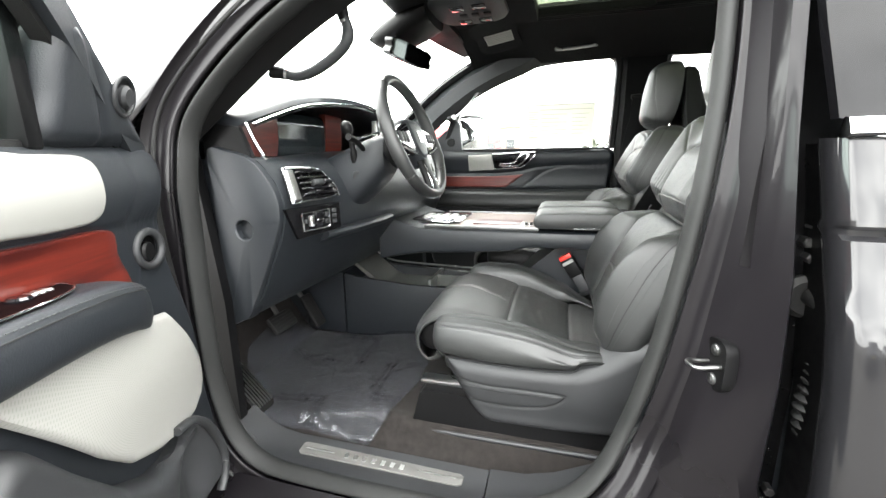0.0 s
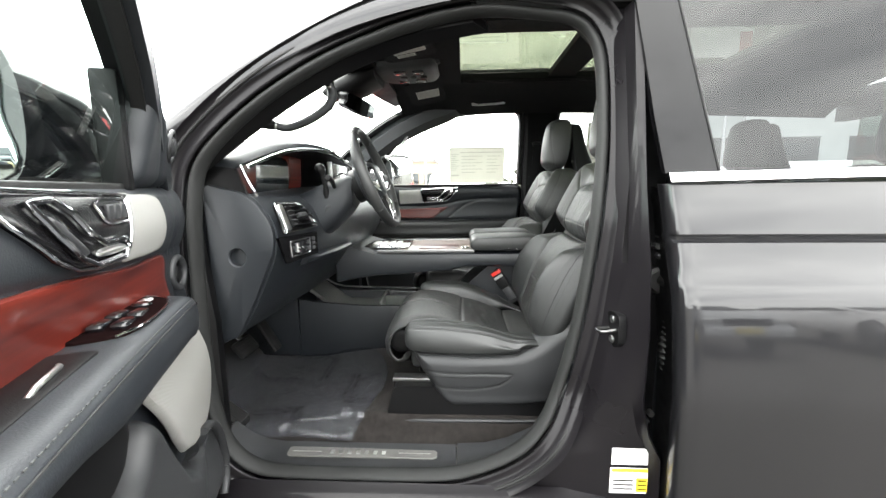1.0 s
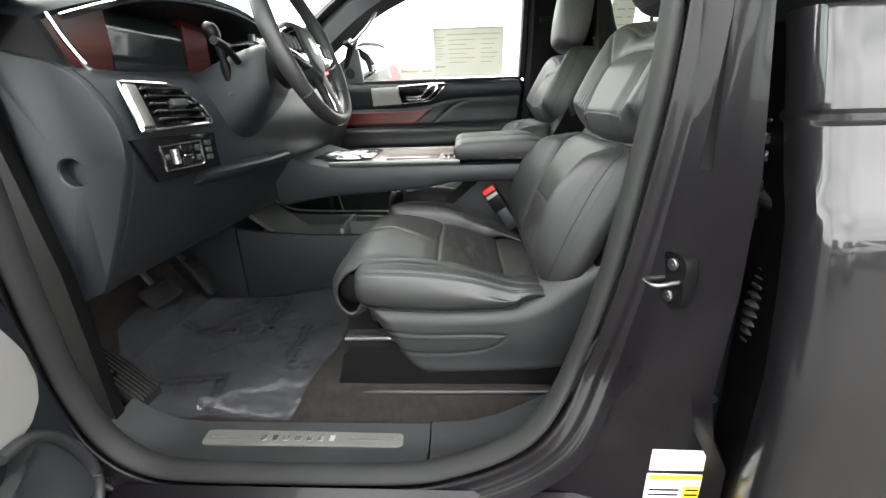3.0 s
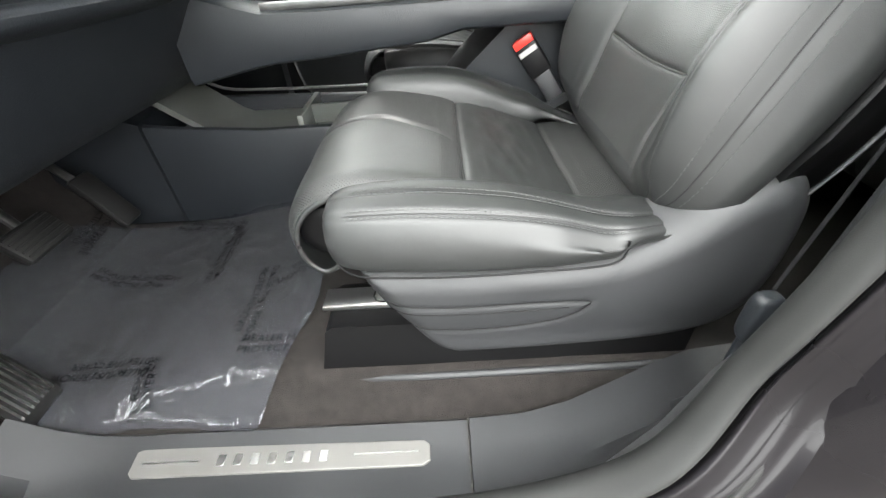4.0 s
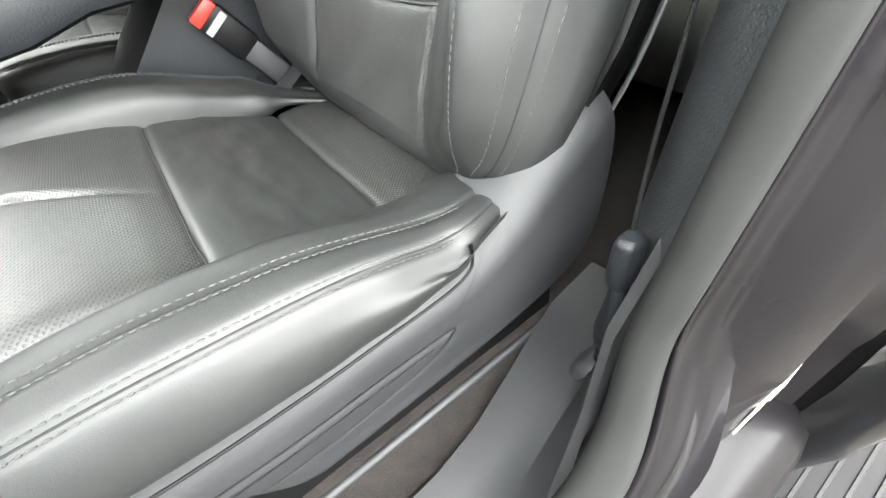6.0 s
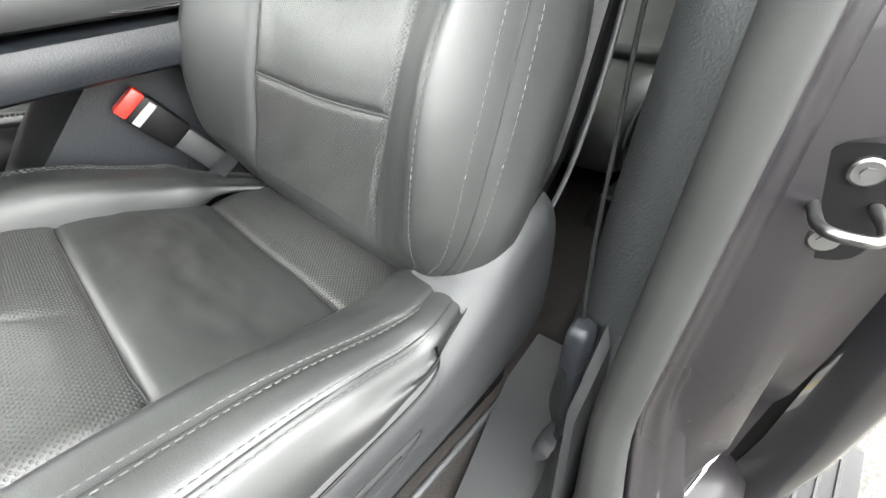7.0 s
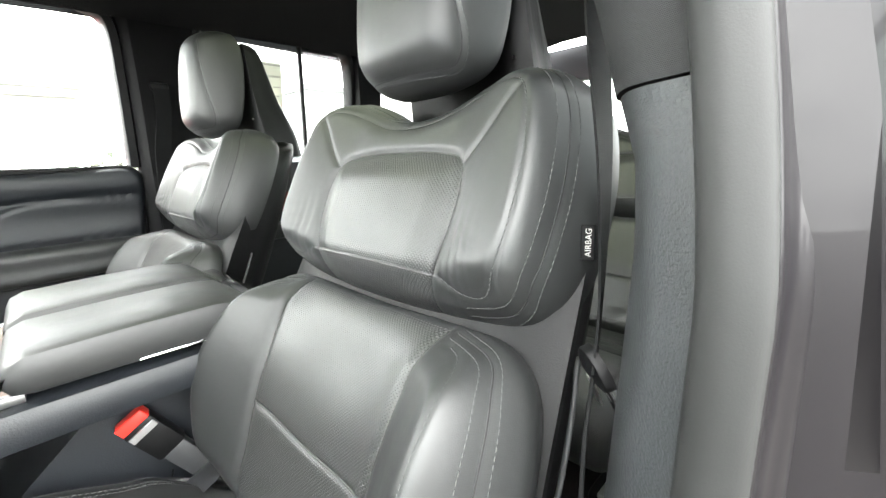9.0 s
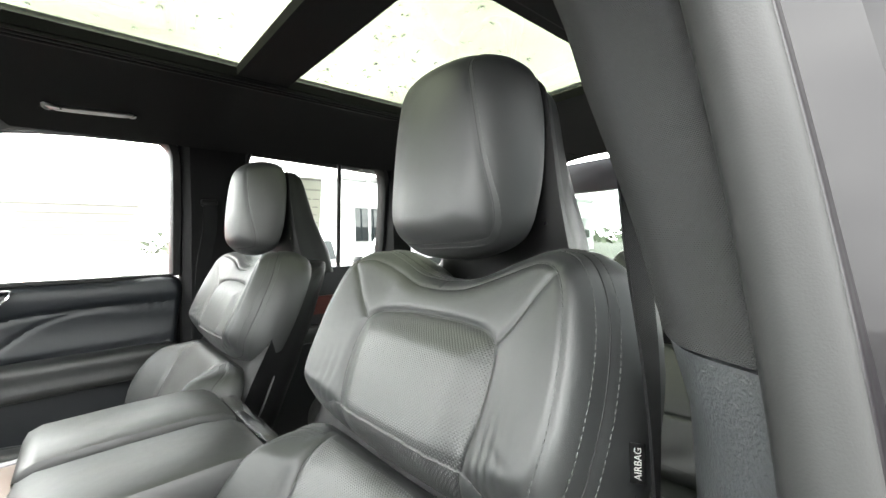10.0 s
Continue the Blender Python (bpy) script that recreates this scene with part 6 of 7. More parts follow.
beads = [disc((rnd.uniform(.56, .63), side_y(1.2) + .0165, rnd.uniform(.75, 1.38)), (0, -1, 0), rnd.uniform(.0012, .003), .0015, 8, .0006) for _ in range(150)]
wet = mesh("water_beads", *joined(*beads), WATER)
tagged(wet, "clear water beads in the black door gap", "water", kind="stuff")
# inner pillar cover: cloth above, grained plastic below
def pillar_inner(z0, z1, mat, name, label, steps=24, grow=0.0):
    rows_ = []
    for z in np.linspace(z0, z1, steps):
        xf = float(np.interp(z, [.60, .72, .83, 1.0, 1.14, 1.32, 1.5, 1.69, 1.78, 1.86], [.345, .375, .392, .402, .414, .432, .447, .448, .435, .36]))
        xb = float(np.interp(z, [.60, 1.0, 1.4, 1.7, 1.86], [.66, .62, .60, .58, .62]))
        d = float(np.interp(z, [.6, .83, 1.12, 1.38, 1.432, 1.557, 1.63, 1.72, 1.87], [.148, .148, .136, .130, .140, .158, .170, .178, .20])) + grow
        y = side_y(z)
        rows_.append([(a, b, z) for a, b in spline([(xf + .004, y + .060), (xf + .008, y + .068), (xf + .035, y + d * .78), (xf + .095, y + d), (xb - .03, y + d), (xb, y + d * .85), (xb, y + .075)], 30, False)] + [(xb, y + .066, z), (xf + .02, y + .058, z)])
    return cpart(name, loft(rows_), mat, label)
pillar_inner(.60, 1.428, GRAINED, "pillar_trim", "grained slate pillar trim", 36)
pillar_inner(1.430, 1.88, WEAVE, "pillar_cover", "woven grey pillar cover", 30, .003)

# striker, label, wiring bellows and bolts on the jamb
striker = thing("door_striker", "steel door striker loop bolted to the pillar", "door striker", (.49, .68, 1.05))
sq = Matrix.Translation((.476, .698, 1.028)) @ Matrix.Rotation(radians(-76), 4, "Z") @ Matrix.Scale(1.12, 4)
part("striker_plate", local(moved(slab(spline([(-.018, -.036), (.018, -.036), (.024, 0), (.018, .036), (-.018, .036), (-.024, 0)], 40), "y", -.008, .012, .003), sq), striker), PLASTIC_BLACK, striker, "black plate")
part("striker_loop", local(moved(tube(spline([(.014, 0, .002), (.0145, -.020, .002), (.0145, -.034, .001), (.010, -.043, 0), (0, -.045, 0), (-.010, -.043, 0), (-.0145, -.034, -.001), (-.0145, -.020, -.002), (-.014, 0, -.002)], 60, False), .0037, 10), sq), striker), DARK_METAL, striker, "bright steel loop")
for z in (.024, -.024):
    part("screw", local(moved(joined(disc((0, -.008, z), (0, -1, 0), .009, .004, 18, .0015), disc((0, -.0122, z), (0, -1, 0), .004, .001, 6)), sq), striker), DARK_METAL, striker)

bell = thing("wiring_boot", "black ribbed rubber wiring boot", "rubber boot", (.56, .69, 1.0))
bp = spline([(.592, .715, 1.155), (.600, .690, 1.145), (.607, .684, 1.10), (.606, .684, 1.04), (.600, .684, .99), (.604, .685, .94), (.618, .688, .90)], 90, False)
part("boot", local(tube(bp, [.014 + .0045 * math.sin(k * 1.3) if k > 30 else .015 for k in range(90)], 14), bell), RUBBER, bell)
part("boot_flange", local(disc((.590, .735, 1.15), (0, -1, 0), .036, .022, 24, .008), bell), RUBBER, bell)
for z, x in ((1.265, .555), (1.24, .548), (1.215, .556), (.78, .56), (.76, .548), (.60, .56)):
    b_ = thing("bolt", "dark bolt of the rear door hinge", "bolt", (x + .03, .715, z), "hinge bolts")
    part("bolt_head", joined(disc((0, .02, 0), (0, -1, 0), .009, .022, 6, .002)), DARK_METAL, b_)

lab = thing("tyre_label", "white and yellow tyre data sticker on the pillar", "sticker", (.50, .665, .66))
LX = .03
LABEL = [(WHITE, .442, .538, .666, .712), (WHITE, .440, .540, .583, .656), (YELLOW, .443, .537, .645, .655), (YELLOW, .508, .537, .588, .628)]
for k, (mt, x0, x1, z0, z1) in enumerate(LABEL):
    part("label_field", local(slab([(x0 + LX, z0), (x1 + LX, z0), (x1 + LX, z1), (x0 + LX, z1)], "y", .664 - k * .0004, .6665, 0), lab), mt, lab)
for k in range(5):
    part("print_bar", local(box(.448 + LX, .532 + LX - (k % 2) * .012, .6620, .6632, .672 + k * .008, .6745 + k * .008), lab), PAPER_GREY, lab)
for k in range(6):
    part("print_bar", local(box(LX + (.512 if k > 2 else .446), LX + (.534 if k > 2 else .500), .6618, .663, .595 + (k % 3) * .012, .598 + (k % 3) * .012), lab), INK, lab)

# ---- far side: front door, pillar, rear door ----
fdoor = thing("passenger_door", "closed passenger door with red wood and white speaker panel", "car door", (-.05, 2.55, .9))
def fd(name, shape, mat, label="", parent=None, sharp=40):
    return part(name, local(shape, fdoor), mat, parent or fdoor, label, sharp)
fo = spline([(-.66, 1.40), (-.64, 1.0), (-.60, .66), (-.4, .62), (.1, .62), (.36, .66), (.44, .9), (.462, 1.2), (.468, 1.398), (.2, 1.402), (-.3, 1.402)], 180)
bf = lambda u, v: .020 * np.exp(-((v - 1.36) / .05) ** 2) - .006 * np.exp(-((v - 1.24) / .05) ** 2)
crf = [([(-.66, 1.262), (-.2, 1.262), (-.05, 1.275), (.05, 1.300), (.2, 1.312), (.47, 1.316)], .010, .008), ([(-.66, 1.16), (.47, 1.17)], .012, .010), (spline([(-.04, 1.165), (.015, 1.211), (.09, 1.268), (.17, 1.298), (.28, 1.306), (.47, 1.307)], 40, False), .007, .006)]
pf = pillow(fo, .03, .025, lambda u, v, h: (u, 2.545 - h, v), crf, bf, 0, .05, 200, 60)
fd("inner_panel", (pf[0], pf[1]), VINYL, "slate inner panel")
fw = lambda u, v: 2.515 - float(bf(u, v))
def finlay(outline, thick, n=90):
    o = even(outline, n)
    return pillow(o, thick, .006, lambda u, v, h: (u, fw(u, v) - h, v), (), None, 0, .006, n, 12)
p = finlay([(-.62, 1.245), (-.22, 1.245), (-.10, 1.250), (-.02, 1.258), (-.09, 1.205), (-.13, 1.178), (-.62, 1.178)], .004)
fd("wood_inlay", (p[0], p[1]), WOOD, "glossy red wood inlay")
p = finlay([(-.36, 1.372), (-.215, 1.376), (-.20, 1.285), (-.36, 1.275)], .005)
mesh("speaker_grille", [Vector(v) - fdoor.location for v in p[0]], p[1], GRILLE, fdoor, "pale perforated speaker panel", uvs=uv_about(p[2], (-.30, 1.325), .3))
fb = [(-.212, 1.376), (-.05, 1.385), (.045, 1.388), (.04, 1.368), (-.01, 1.315), (-.04, 1.298), (-.195, 1.288)]
p = finlay(fb, .006)
fhb = fd("handle_bezel", (p[0], p[1]), PIANO, "gloss black handle bezel")
fd("bezel_rim", tube([(u, fw(u, v) - .006, v) for u, v in even(fb, 80)], .0035, 6, True, up=(0, 1, 0)), CHROME, "chrome rim", fhb)
fd("door_lever", tube([(u, fw(u, v) - .012, v) for u, v in even([(.01, 1.375), (-.03, 1.378), (-.055, 1.355), (-.075, 1.330), (-.11, 1.322), (-.165, 1.322), (-.165, 1.308), (-.06, 1.308), (-.03, 1.325), (-.01, 1.35)], 70)], .005, 6, True, up=(0, 1, 0)), CHROME, "chrome door lever", fhb)
fd("armrest", smooth_loft([[(x, 2.54, zb), (x, 2.54 - w, zb), (x, 2.535 - w, (zb + zt) / 2), (x, 2.54 - w, zt), (x, 2.54, zt)] for x, zb, zt, w in ((-.62, 1.06, 1.15, .06), (-.2, 1.06, 1.155, .075), (.1, 1.065, 1.16, .08), (.40, 1.07, 1.16, .075), (.455, 1.075, 1.15, .05))], 40, 36), LEATHER, "padded slate armrest")
fd("sail_panel", slab([(-.66, 1.40), (-.40, 1.40), (-.415, 1.56), (-.43, 1.575)], "y", 2.50, 2.535, .008), VINYL, "slate corner panel")
fd("tweeter", disc((-.47, 2.50, 1.45), (0, -1, 0), .026, .006, 28, .003), PLASTIC_BLACK, "round tweeter")
# window frame of the far door, as one swept ring
fwin = spline([(-.50, 1.403), (-.435, 1.58), (-.385, 1.655), (-.28, 1.735), (-.145, 1.800), (.0, 1.848), (.15, 1.876), (.33, 1.884), (.41, 1.872), (.443, 1.835), (.448, 1.7), (.447, 1.5), (.446, 1.403)], 90, False)
far_y = lambda z: 2.535 - .17 * max(0, z - 1.40)
def win_sweep(path, cen, specs):
    t = np.gradient(path, axis=0)
    nn = np.stack([-t[:, 1], t[:, 0]], 1) / np.linalg.norm(t, axis=1)[:, None]
    if ((path + nn * .01 - cen) ** 2).sum() < ((path - cen) ** 2).sum():
        nn = -nn
    return loft([[(u + a * o, far_y(v) + w, v + b * o) for o, w in specs] for (u, v), (a, b) in zip(path, nn)])
fd("window_frame", win_sweep(fwin, np.array((0, 1.6)), ((0, -.01), (.006, -.022), (.028, -.025), (.034, -.015), (.036, .04), (0, .04))), PLASTIC_BLACK, "black window frame")
gp = [(u, far_y(v) + .012, v) for u, v in fwin[::3]]
g2 = fd("window_pane", (gp, [tuple(range(len(gp)))]), CLEAR, "clear window glass")
g2.visible_shadow = False
fd("belt_rubber", box(-.50, .45, 2.515, 2.54, 1.395, 1.408, .004), RUBBER)
fd("window_edge", tube([(-.49, 2.52, 1.409), (.445, 2.52, 1.409)], .003, 6), SATIN)

# far B-pillar and rear door
cpart("pillar_trim", loft([[(x0, 2.50 - d, z), (x0 + .02, 2.46 - d, z), (x1 - .02, 2.46 - d, z), (x1, 2.50 - d, z), (x1, 2.58, z), (x0, 2.58, z)] for z, x0, x1, d in ((.6, .47, .72, 0), (1.2, .478, .72, 0), (1.40, .480, .71, .005), (1.62, .482, .70, .03), (1.85, .478, .70, .06), (1.93, .46, .72, .12))]), HEADLINER, "dark pillar trim")
frear = thing("passenger_rear_door", "closed far rear door with dark trim and clear window", "car door", (1.1, 2.55, .9))
def fr_(name, shape, mat, label=""):
    return part(name, local(shape, frear), mat, frear, label)
fr_("inner_panel", slab([(.70, .62), (1.55, .62), (1.62, 1.40), (.70, 1.40)], "y", 2.50, 2.56, .02), VINYL, "slate inner panel")
fr_("wood_inlay", slab([(.74, 1.19), (1.5, 1.20), (1.5, 1.28), (.74, 1.27)], "y", 2.492, 2.51, .004), WOOD, "glossy red wood inlay")
fr_("armrest", box(.74, 1.5, 2.43, 2.51, 1.08, 1.15, .02), LEATHER)
fr_("speaker_grille", slab([(.80, 1.30), (.92, 1.30), (.92, 1.38), (.80, 1.38)], "y", 2.494, 2.51, .004), BEIGE, "pale speaker panel")
rwin = spline([(.712, 1.405), (.705, 1.6), (.706, 1.8), (.725, 1.87), (.78, 1.893), (1.0, 1.895), (1.25, 1.875), (1.33, 1.80), (1.34, 1.405)], 80, False)
fr_("window_frame", win_sweep(rwin, np.array((1.0, 1.6)), ((0, -.01), (.006, -.022), (.028, -.025), (.034, -.015), (.036, .04), (0, .04))), PLASTIC_BLACK, "black window frame")
fr_("division_bar", tube([(1.11, 2.52, 1.40), (1.09, 2.44, 1.89)], .010, 6), RUBBER, "black division bar")
gp = [(u, far_y(v) + .012, v) for u, v in rwin[::3]]
fr_("window_pane", (gp, [tuple(range(len(gp)))]), REAR_TINT, "lightly tinted window glass")
# closing walls behind: far quarter and near rear quarter and tailgate
cpart("quarter_panel", slab([(1.36, .55), (2.5, .55), (2.5, 1.42), (1.36, 1.42)], "y", 2.50, 2.56, 0), VINYL, "slate rear side trim")
cpart("quarter_panel", slab([(-1.06, .55), (-.64, .55), (-.64, 1.40), (-1.06, 1.36)], "y", 2.40, 2.47, 0), VINYL, "slate front side trim")
cpart("roof_side", slab([(.44, 1.86), (2.5, 1.86), (2.5, 1.96), (.44, 1.96)], "y", 2.36, 2.42, 0), HEADLINER, "black roof side trim")
cpart("roof_side", slab([(1.36, 1.40), (1.46, 1.40), (1.50, 1.93), (1.36, 1.93)], "y", 2.42, 2.50, 0), HEADLINER, "black rear pillar trim")
cpart("tailgate", slab([(.72, .55), (2.5, .55), (2.5, 1.38), (.72, 1.38)], "x", 2.5, 2.56, 0), VINYL, "dark tailgate trim")
cpart("tailgate_top", slab([(.72, 1.78), (2.5, 1.78), (2.5, 1.96), (.72, 1.96)], "x", 2.46, 2.52, 0), VINYL, "dark tailgate trim")
cpart("rear_window", ([(2.53, .80, 1.38), (2.53, 2.42, 1.38), (2.49, 2.36, 1.80), (2.49, .86, 1.80)], [(0, 1, 2, 3)]), glass("rear_glass", (.36, .43, .38)), "tinted tailgate window")
cpart("quarter_panel", slab([(1.70, .55), (2.5, .55), (2.5, 1.40), (1.70, 1.40)], "y", .66, .72, 0), PAINT, "dark grey rear quarter")
cpart("roof_side", slab([(.60, 1.84), (2.5, 1.84), (2.5, 1.97), (.60, 1.97)], "y", .80, .90, 0), HEADLINER, "")


# ---- roof fittings ----
def roof_handle(name, label, ends, mid, mat, r=.011):
    t = thing(name, label, "grab handle", ends[0])
    path = spline([ends[0], *mid, ends[1]], 40, False)
    part("grip", local(tube(path, [r * (.75 + .25 * math.sin(math.pi * k / 39) ** .4) for k in range(40)], 12, flat=.8), t), mat, t)
    for e, d in ((ends[0], Vector(mid[0]) - Vector(ends[0])), (ends[1], Vector(mid[-1]) - Vector(ends[1]))):
        part("mount", local(tube([Vector(e) - d.normalized() * .02, Vector(e) + d.normalized() * .016], [.017, .014], 10), t), PLASTIC_BLACK, t)
        part("ferrule", local(tube([Vector(e) + d.normalized() * .015, Vector(e) + d.normalized() * .021], .0145, 10), t), SATIN, t, "silver ferrule")
    return t


roof_handle("pillar_grab_handle", "dark grey grab handle on the driver's windscreen pillar", ((-.502, .915, 1.588), (-.318, .925, 1.712)), ((-.455, .935, 1.580), (-.395, .942, 1.600), (-.335, .942, 1.636), (-.312, .936, 1.668)), GRAINED, .0165)
roof_handle("pillar_grab_handle", "silver and black grab handle on the far windscreen pillar", ((-.425, 2.345, 1.582), (-.272, 2.39, 1.735)), ((-.385, 2.325, 1.592), (-.315, 2.33, 1.655)), SATIN, .009)
roof_handle("roof_grab_handle", "folded grab handle above the far window", ((.140, 2.27, 1.900), (.335, 2.27, 1.908)), ((.155, 2.245, 1.884), (.18, 2.238, 1.880), (.30, 2.238, 1.886), (.32, 2.245, 1.892)), SATIN, .008)

rear_mirror = thing("rear_view_mirror", "black frameless rear-view mirror on a stalk", "mirror", (-.40, 1.60, 1.77))
mq = Matrix.Translation((-.395, 1.60, 1.765)) @ Matrix.Rotation(radians(12), 4, "Y") @ Matrix.Rotation(radians(-14), 4, "Z")
mo_ = spline([(-.125, -.03), (.125, -.03), (.132, 0), (.12, .032), (-.12, .032), (-.132, 0)], 60)
part("mirror_case", local(moved(slab(mo_, "x", -.022, .012, .006), mq), rear_mirror), GLOSS, rear_mirror, "black mirror case")
part("mirror_face", local(moved(slab([(u * .95, v * .9) for u, v in mo_], "x", .0121, .0135, 0), mq), rear_mirror), material("dim_mirror", (.10, .11, .11), .03, metal=1.0), rear_mirror, "dim mirror glass")
part("mirror_stalk", local(tube([(-.42, 1.60, 1.77), (-.47, 1.60, 1.80), (-.49, 1.60, 1.83)], .011, 10), rear_mirror), PLASTIC_BLACK, rear_mirror)
cam_box = thing("camera_housing", "black sensor housing at the top of the windscreen", "sensor housing", (-.45, 1.62, 1.85))
part("housing", local(smooth_loft([[(x, 1.62 - w, z1), (x, 1.62 + w, z1), (x, 1.62 + w, z0), (x, 1.62 - w, z0)] for x, w, z0, z1 in ((-.55, .05, 1.815, 1.83), (-.50, .075, 1.80, 1.86), (-.40, .10, 1.825, 1.90), (-.30, .10, 1.87, 1.925))], 20, 28), cam_box), PLASTIC_BLACK, cam_box)

overhead = thing("overhead_console", "black overhead console with map lamps and switches", "overhead console", (-.16, CY, 1.9))
part("console_body", local(smooth_loft([[(x, CY - w, z + .03), (x, CY - w * .95, z), (x, CY, z - .006), (x, CY + w * .95, z), (x, CY + w, z + .03)] for x, w, z in ((-.30, .10, 1.905), (-.26, .135, 1.898), (-.15, .14, 1.898), (-.06, .135, 1.905), (-.03, .10, 1.92))], 24, 30), overhead), PLASTIC, overhead)
for k in range(4):
    part("lamp_lens", local(box(-.22 + (k // 2) * .08, -.17 + (k // 2) * .08, CY + (-.10 if k % 2 else .05), CY + (-.05 if k % 2 else .10), 1.889, 1.896, .003, 2), overhead), GLOSS, overhead, "smoked lamp lens")
for k in range(3):
    part("roof_switch", local(box(-.20 + k * .045, -.17 + k * .045, CY - .02, CY + .02, 1.887, 1.893, .003, 2), overhead), PLASTIC_BLACK, overhead)

for y0, y1, nm in ((1.02, 1.42, 0), (1.82, 2.22, 1)):
    visor = thing("sun_visor", "black cloth sun visor with white warning stickers" if nm == 0 else "black cloth sun visor with one pale sticker", "sun visor", (-.10, (y0 + y1) / 2, 1.88), "sun visors")
    zc = 1.892 if nm == 0 else 1.912
    vq = Matrix.Translation((-.12, (y0 + y1) / 2, zc)) @ Matrix.Rotation(radians(8 if nm == 0 else -4), 4, "X") @ Matrix.Rotation(radians(-10), 4, "Y")
    part("visor_panel", local(moved(slab(spline([(-.085, -.19), (.085, -.19), (.095, 0), (.085, .19), (-.085, .19), (-.095, 0)], 50), "z", -.008, .010, .006), vq), visor), HEADLINER, visor)
    spots = [(-.005, .115, -.085, .055), (.0, .07, .075, .125)] if nm == 0 else [(-.005, .12, -.05, .08)]
    for u0, u1, v0, v1 in spots:
        part("sticker", local(moved(slab([(u0 - .05, v0), (u1 - .05, v0), (u1 - .05, v1), (u0 - .05, v1)], "z", -.0095, -.0075, 0), vq), visor), PAPER, visor, "pale warning sticker")
        for k in range(5):
            t = v0 + (v1 - v0) * (.15 + k * .16)
            part("print_bar", local(moved(box(u0 - .044, u1 - .056, t, t + (v1 - v0) * .06, -.0102, -.0094), vq), visor), PAPER_GREY, visor)
    part("visor_clip", local(tube([(-.02, y1 + .005, zc + .01), (-.02, y1 + .03, zc + .012)], .009, 8), visor), PLASTIC, visor)

# ---- seat belts ----
belt = thing("seat_belt", "black seat belt hanging beside the driver's seat with its steel tongue", "seat belt", (.38, .82, .69))
def ribbon(path, width, wide, thick=.0012):
    rings = []
    for p_, w_ in zip(path, wide if hasattr(wide[0], "__len__") else [wide] * len(path)):
        w_ = Vector(w_).normalized() * width / 2
        o = w_.cross(Vector((0, 0, 1))).normalized() * thick
        c = Vector(p_)
        rings.append([c - w_ - o, c + w_ - o, c + w_ + o, c - w_ + o])
    return loft(rings)
run = spline([(.396, .824, .88), (.424, .840, .95), (.452, .852, 1.04), (.490, .868, 1.13), (.532, .879, 1.20), (.548, .883, 1.27), (.552, .887, 1.38), (.560, .900, 1.48), (.585, .920, 1.60), (.60, .93, 1.68)], 50, False)
wide = [(1, .36 - .41 * min(max((t - .48) / .3, 0), 1), 0) for t in np.linspace(0, 1, 50)]
part("webbing", local(ribbon(run[20:], .044, wide[20:]), belt), BELT, belt, "ribbed black webbing")
part("webbing", local(tube(run[:22], .0022, 8, flat=.6), belt), BELT, belt, "folded black webbing")
tq = Matrix.Translation((.522, .874, 1.19)) @ Matrix.Rotation(radians(55), 4, "Z") @ Matrix.Rotation(radians(-20), 4, "X") @ Matrix.Scale(.66, 4)
part("tongue_grip", local(moved(slab(spline([(-.030, -.020), (.0, -.026), (.030, -.012), (.034, .012), (.018, .032), (-.004, .030), (-.026, .004)], 50), "y", -.008, .008, .005), tq), belt), PLASTIC_BLACK, belt, "black tongue grip")
part("tongue", local(moved(slab([(-.026, -.018), (-.006, -.024), (-.018, -.066), (-.034, -.062)], "y", -.0015, .0015, .0008), tq), belt), CHROME, belt, "bright steel tongue")
part("tongue", local(moved(slab([(.006, -.022), (.022, -.016), (.016, -.060), (.002, -.062)], "y", .006, .009, .0008), tq), belt), SATIN, belt, "steel tongue plate")
part("tongue_button", local(moved(disc((-.002, -.008, -.002), (0, -1, 0), .005, .0015, 16), tq), belt), SATIN, belt)
anc = [(.385, .812, .670), (.387, .814, .72), (.391, .818, .79), (.394, .821, .825)]
part("anchor_stalk", local(tube(spline(anc[:4], 30, False), [.0095 + (.0016 * math.sin(k * 1.9) if k < 10 else 0) for k in range(30)], 14), belt), VINYL, belt, "dark grey ribbed anchor stalk")
part("anchor_head", local(smooth_loft([[(.395 + w, .822 + t, z), (.395 - w, .822 + t, z), (.395 - w, .822 - t, z), (.395 + w, .822 - t, z)] for z, w, t in ((.805, .010, .008), (.816, .013, .010), (.84, .0135, .0105), (.866, .0125, .0095), (.874, .007, .006))], 24, 28), belt), VINYL, belt, "dark grey anchor head")
part("anchor_cap", local(disc((.395, .812, .846), (0, -1, 0), .0055, .002, 16, .0008), belt), SATIN, belt)
part("anchor_bezel", local(smooth_loft([[(.382 + w, .81 + t, z), (.382 - w, .81 + t, z), (.382 - w, .81 - t, z), (.382 + w, .81 - t, z)] for z, w, t in ((.655, .030, .024), (.668, .024, .019), (.676, .014, .012))], 10, 28), belt), PLASTIC, belt)

bk = thing("belt_buckle", "black seat belt buckle with a red release button", "belt buckle", (.29, 1.455, .88))
ba = Vector((.224, 1.478, 1.018))
bd = (Vector((.31, 1.462, .89)) - ba).normalized()
bq = Matrix.Translation(ba) @ bd.to_track_quat("-Z", "Y").to_matrix().to_4x4()
part("buckle_body", local(moved(box(-.014, .014, -.024, .024, -.088, -.016, .005), bq), bk), PLASTIC_BLACK, bk)
part("buckle_body", local(moved(box(-.011, .011, -.020, .020, -.20, -.086, .005), bq), bk), PLASTIC, bk, "dark buckle stalk")
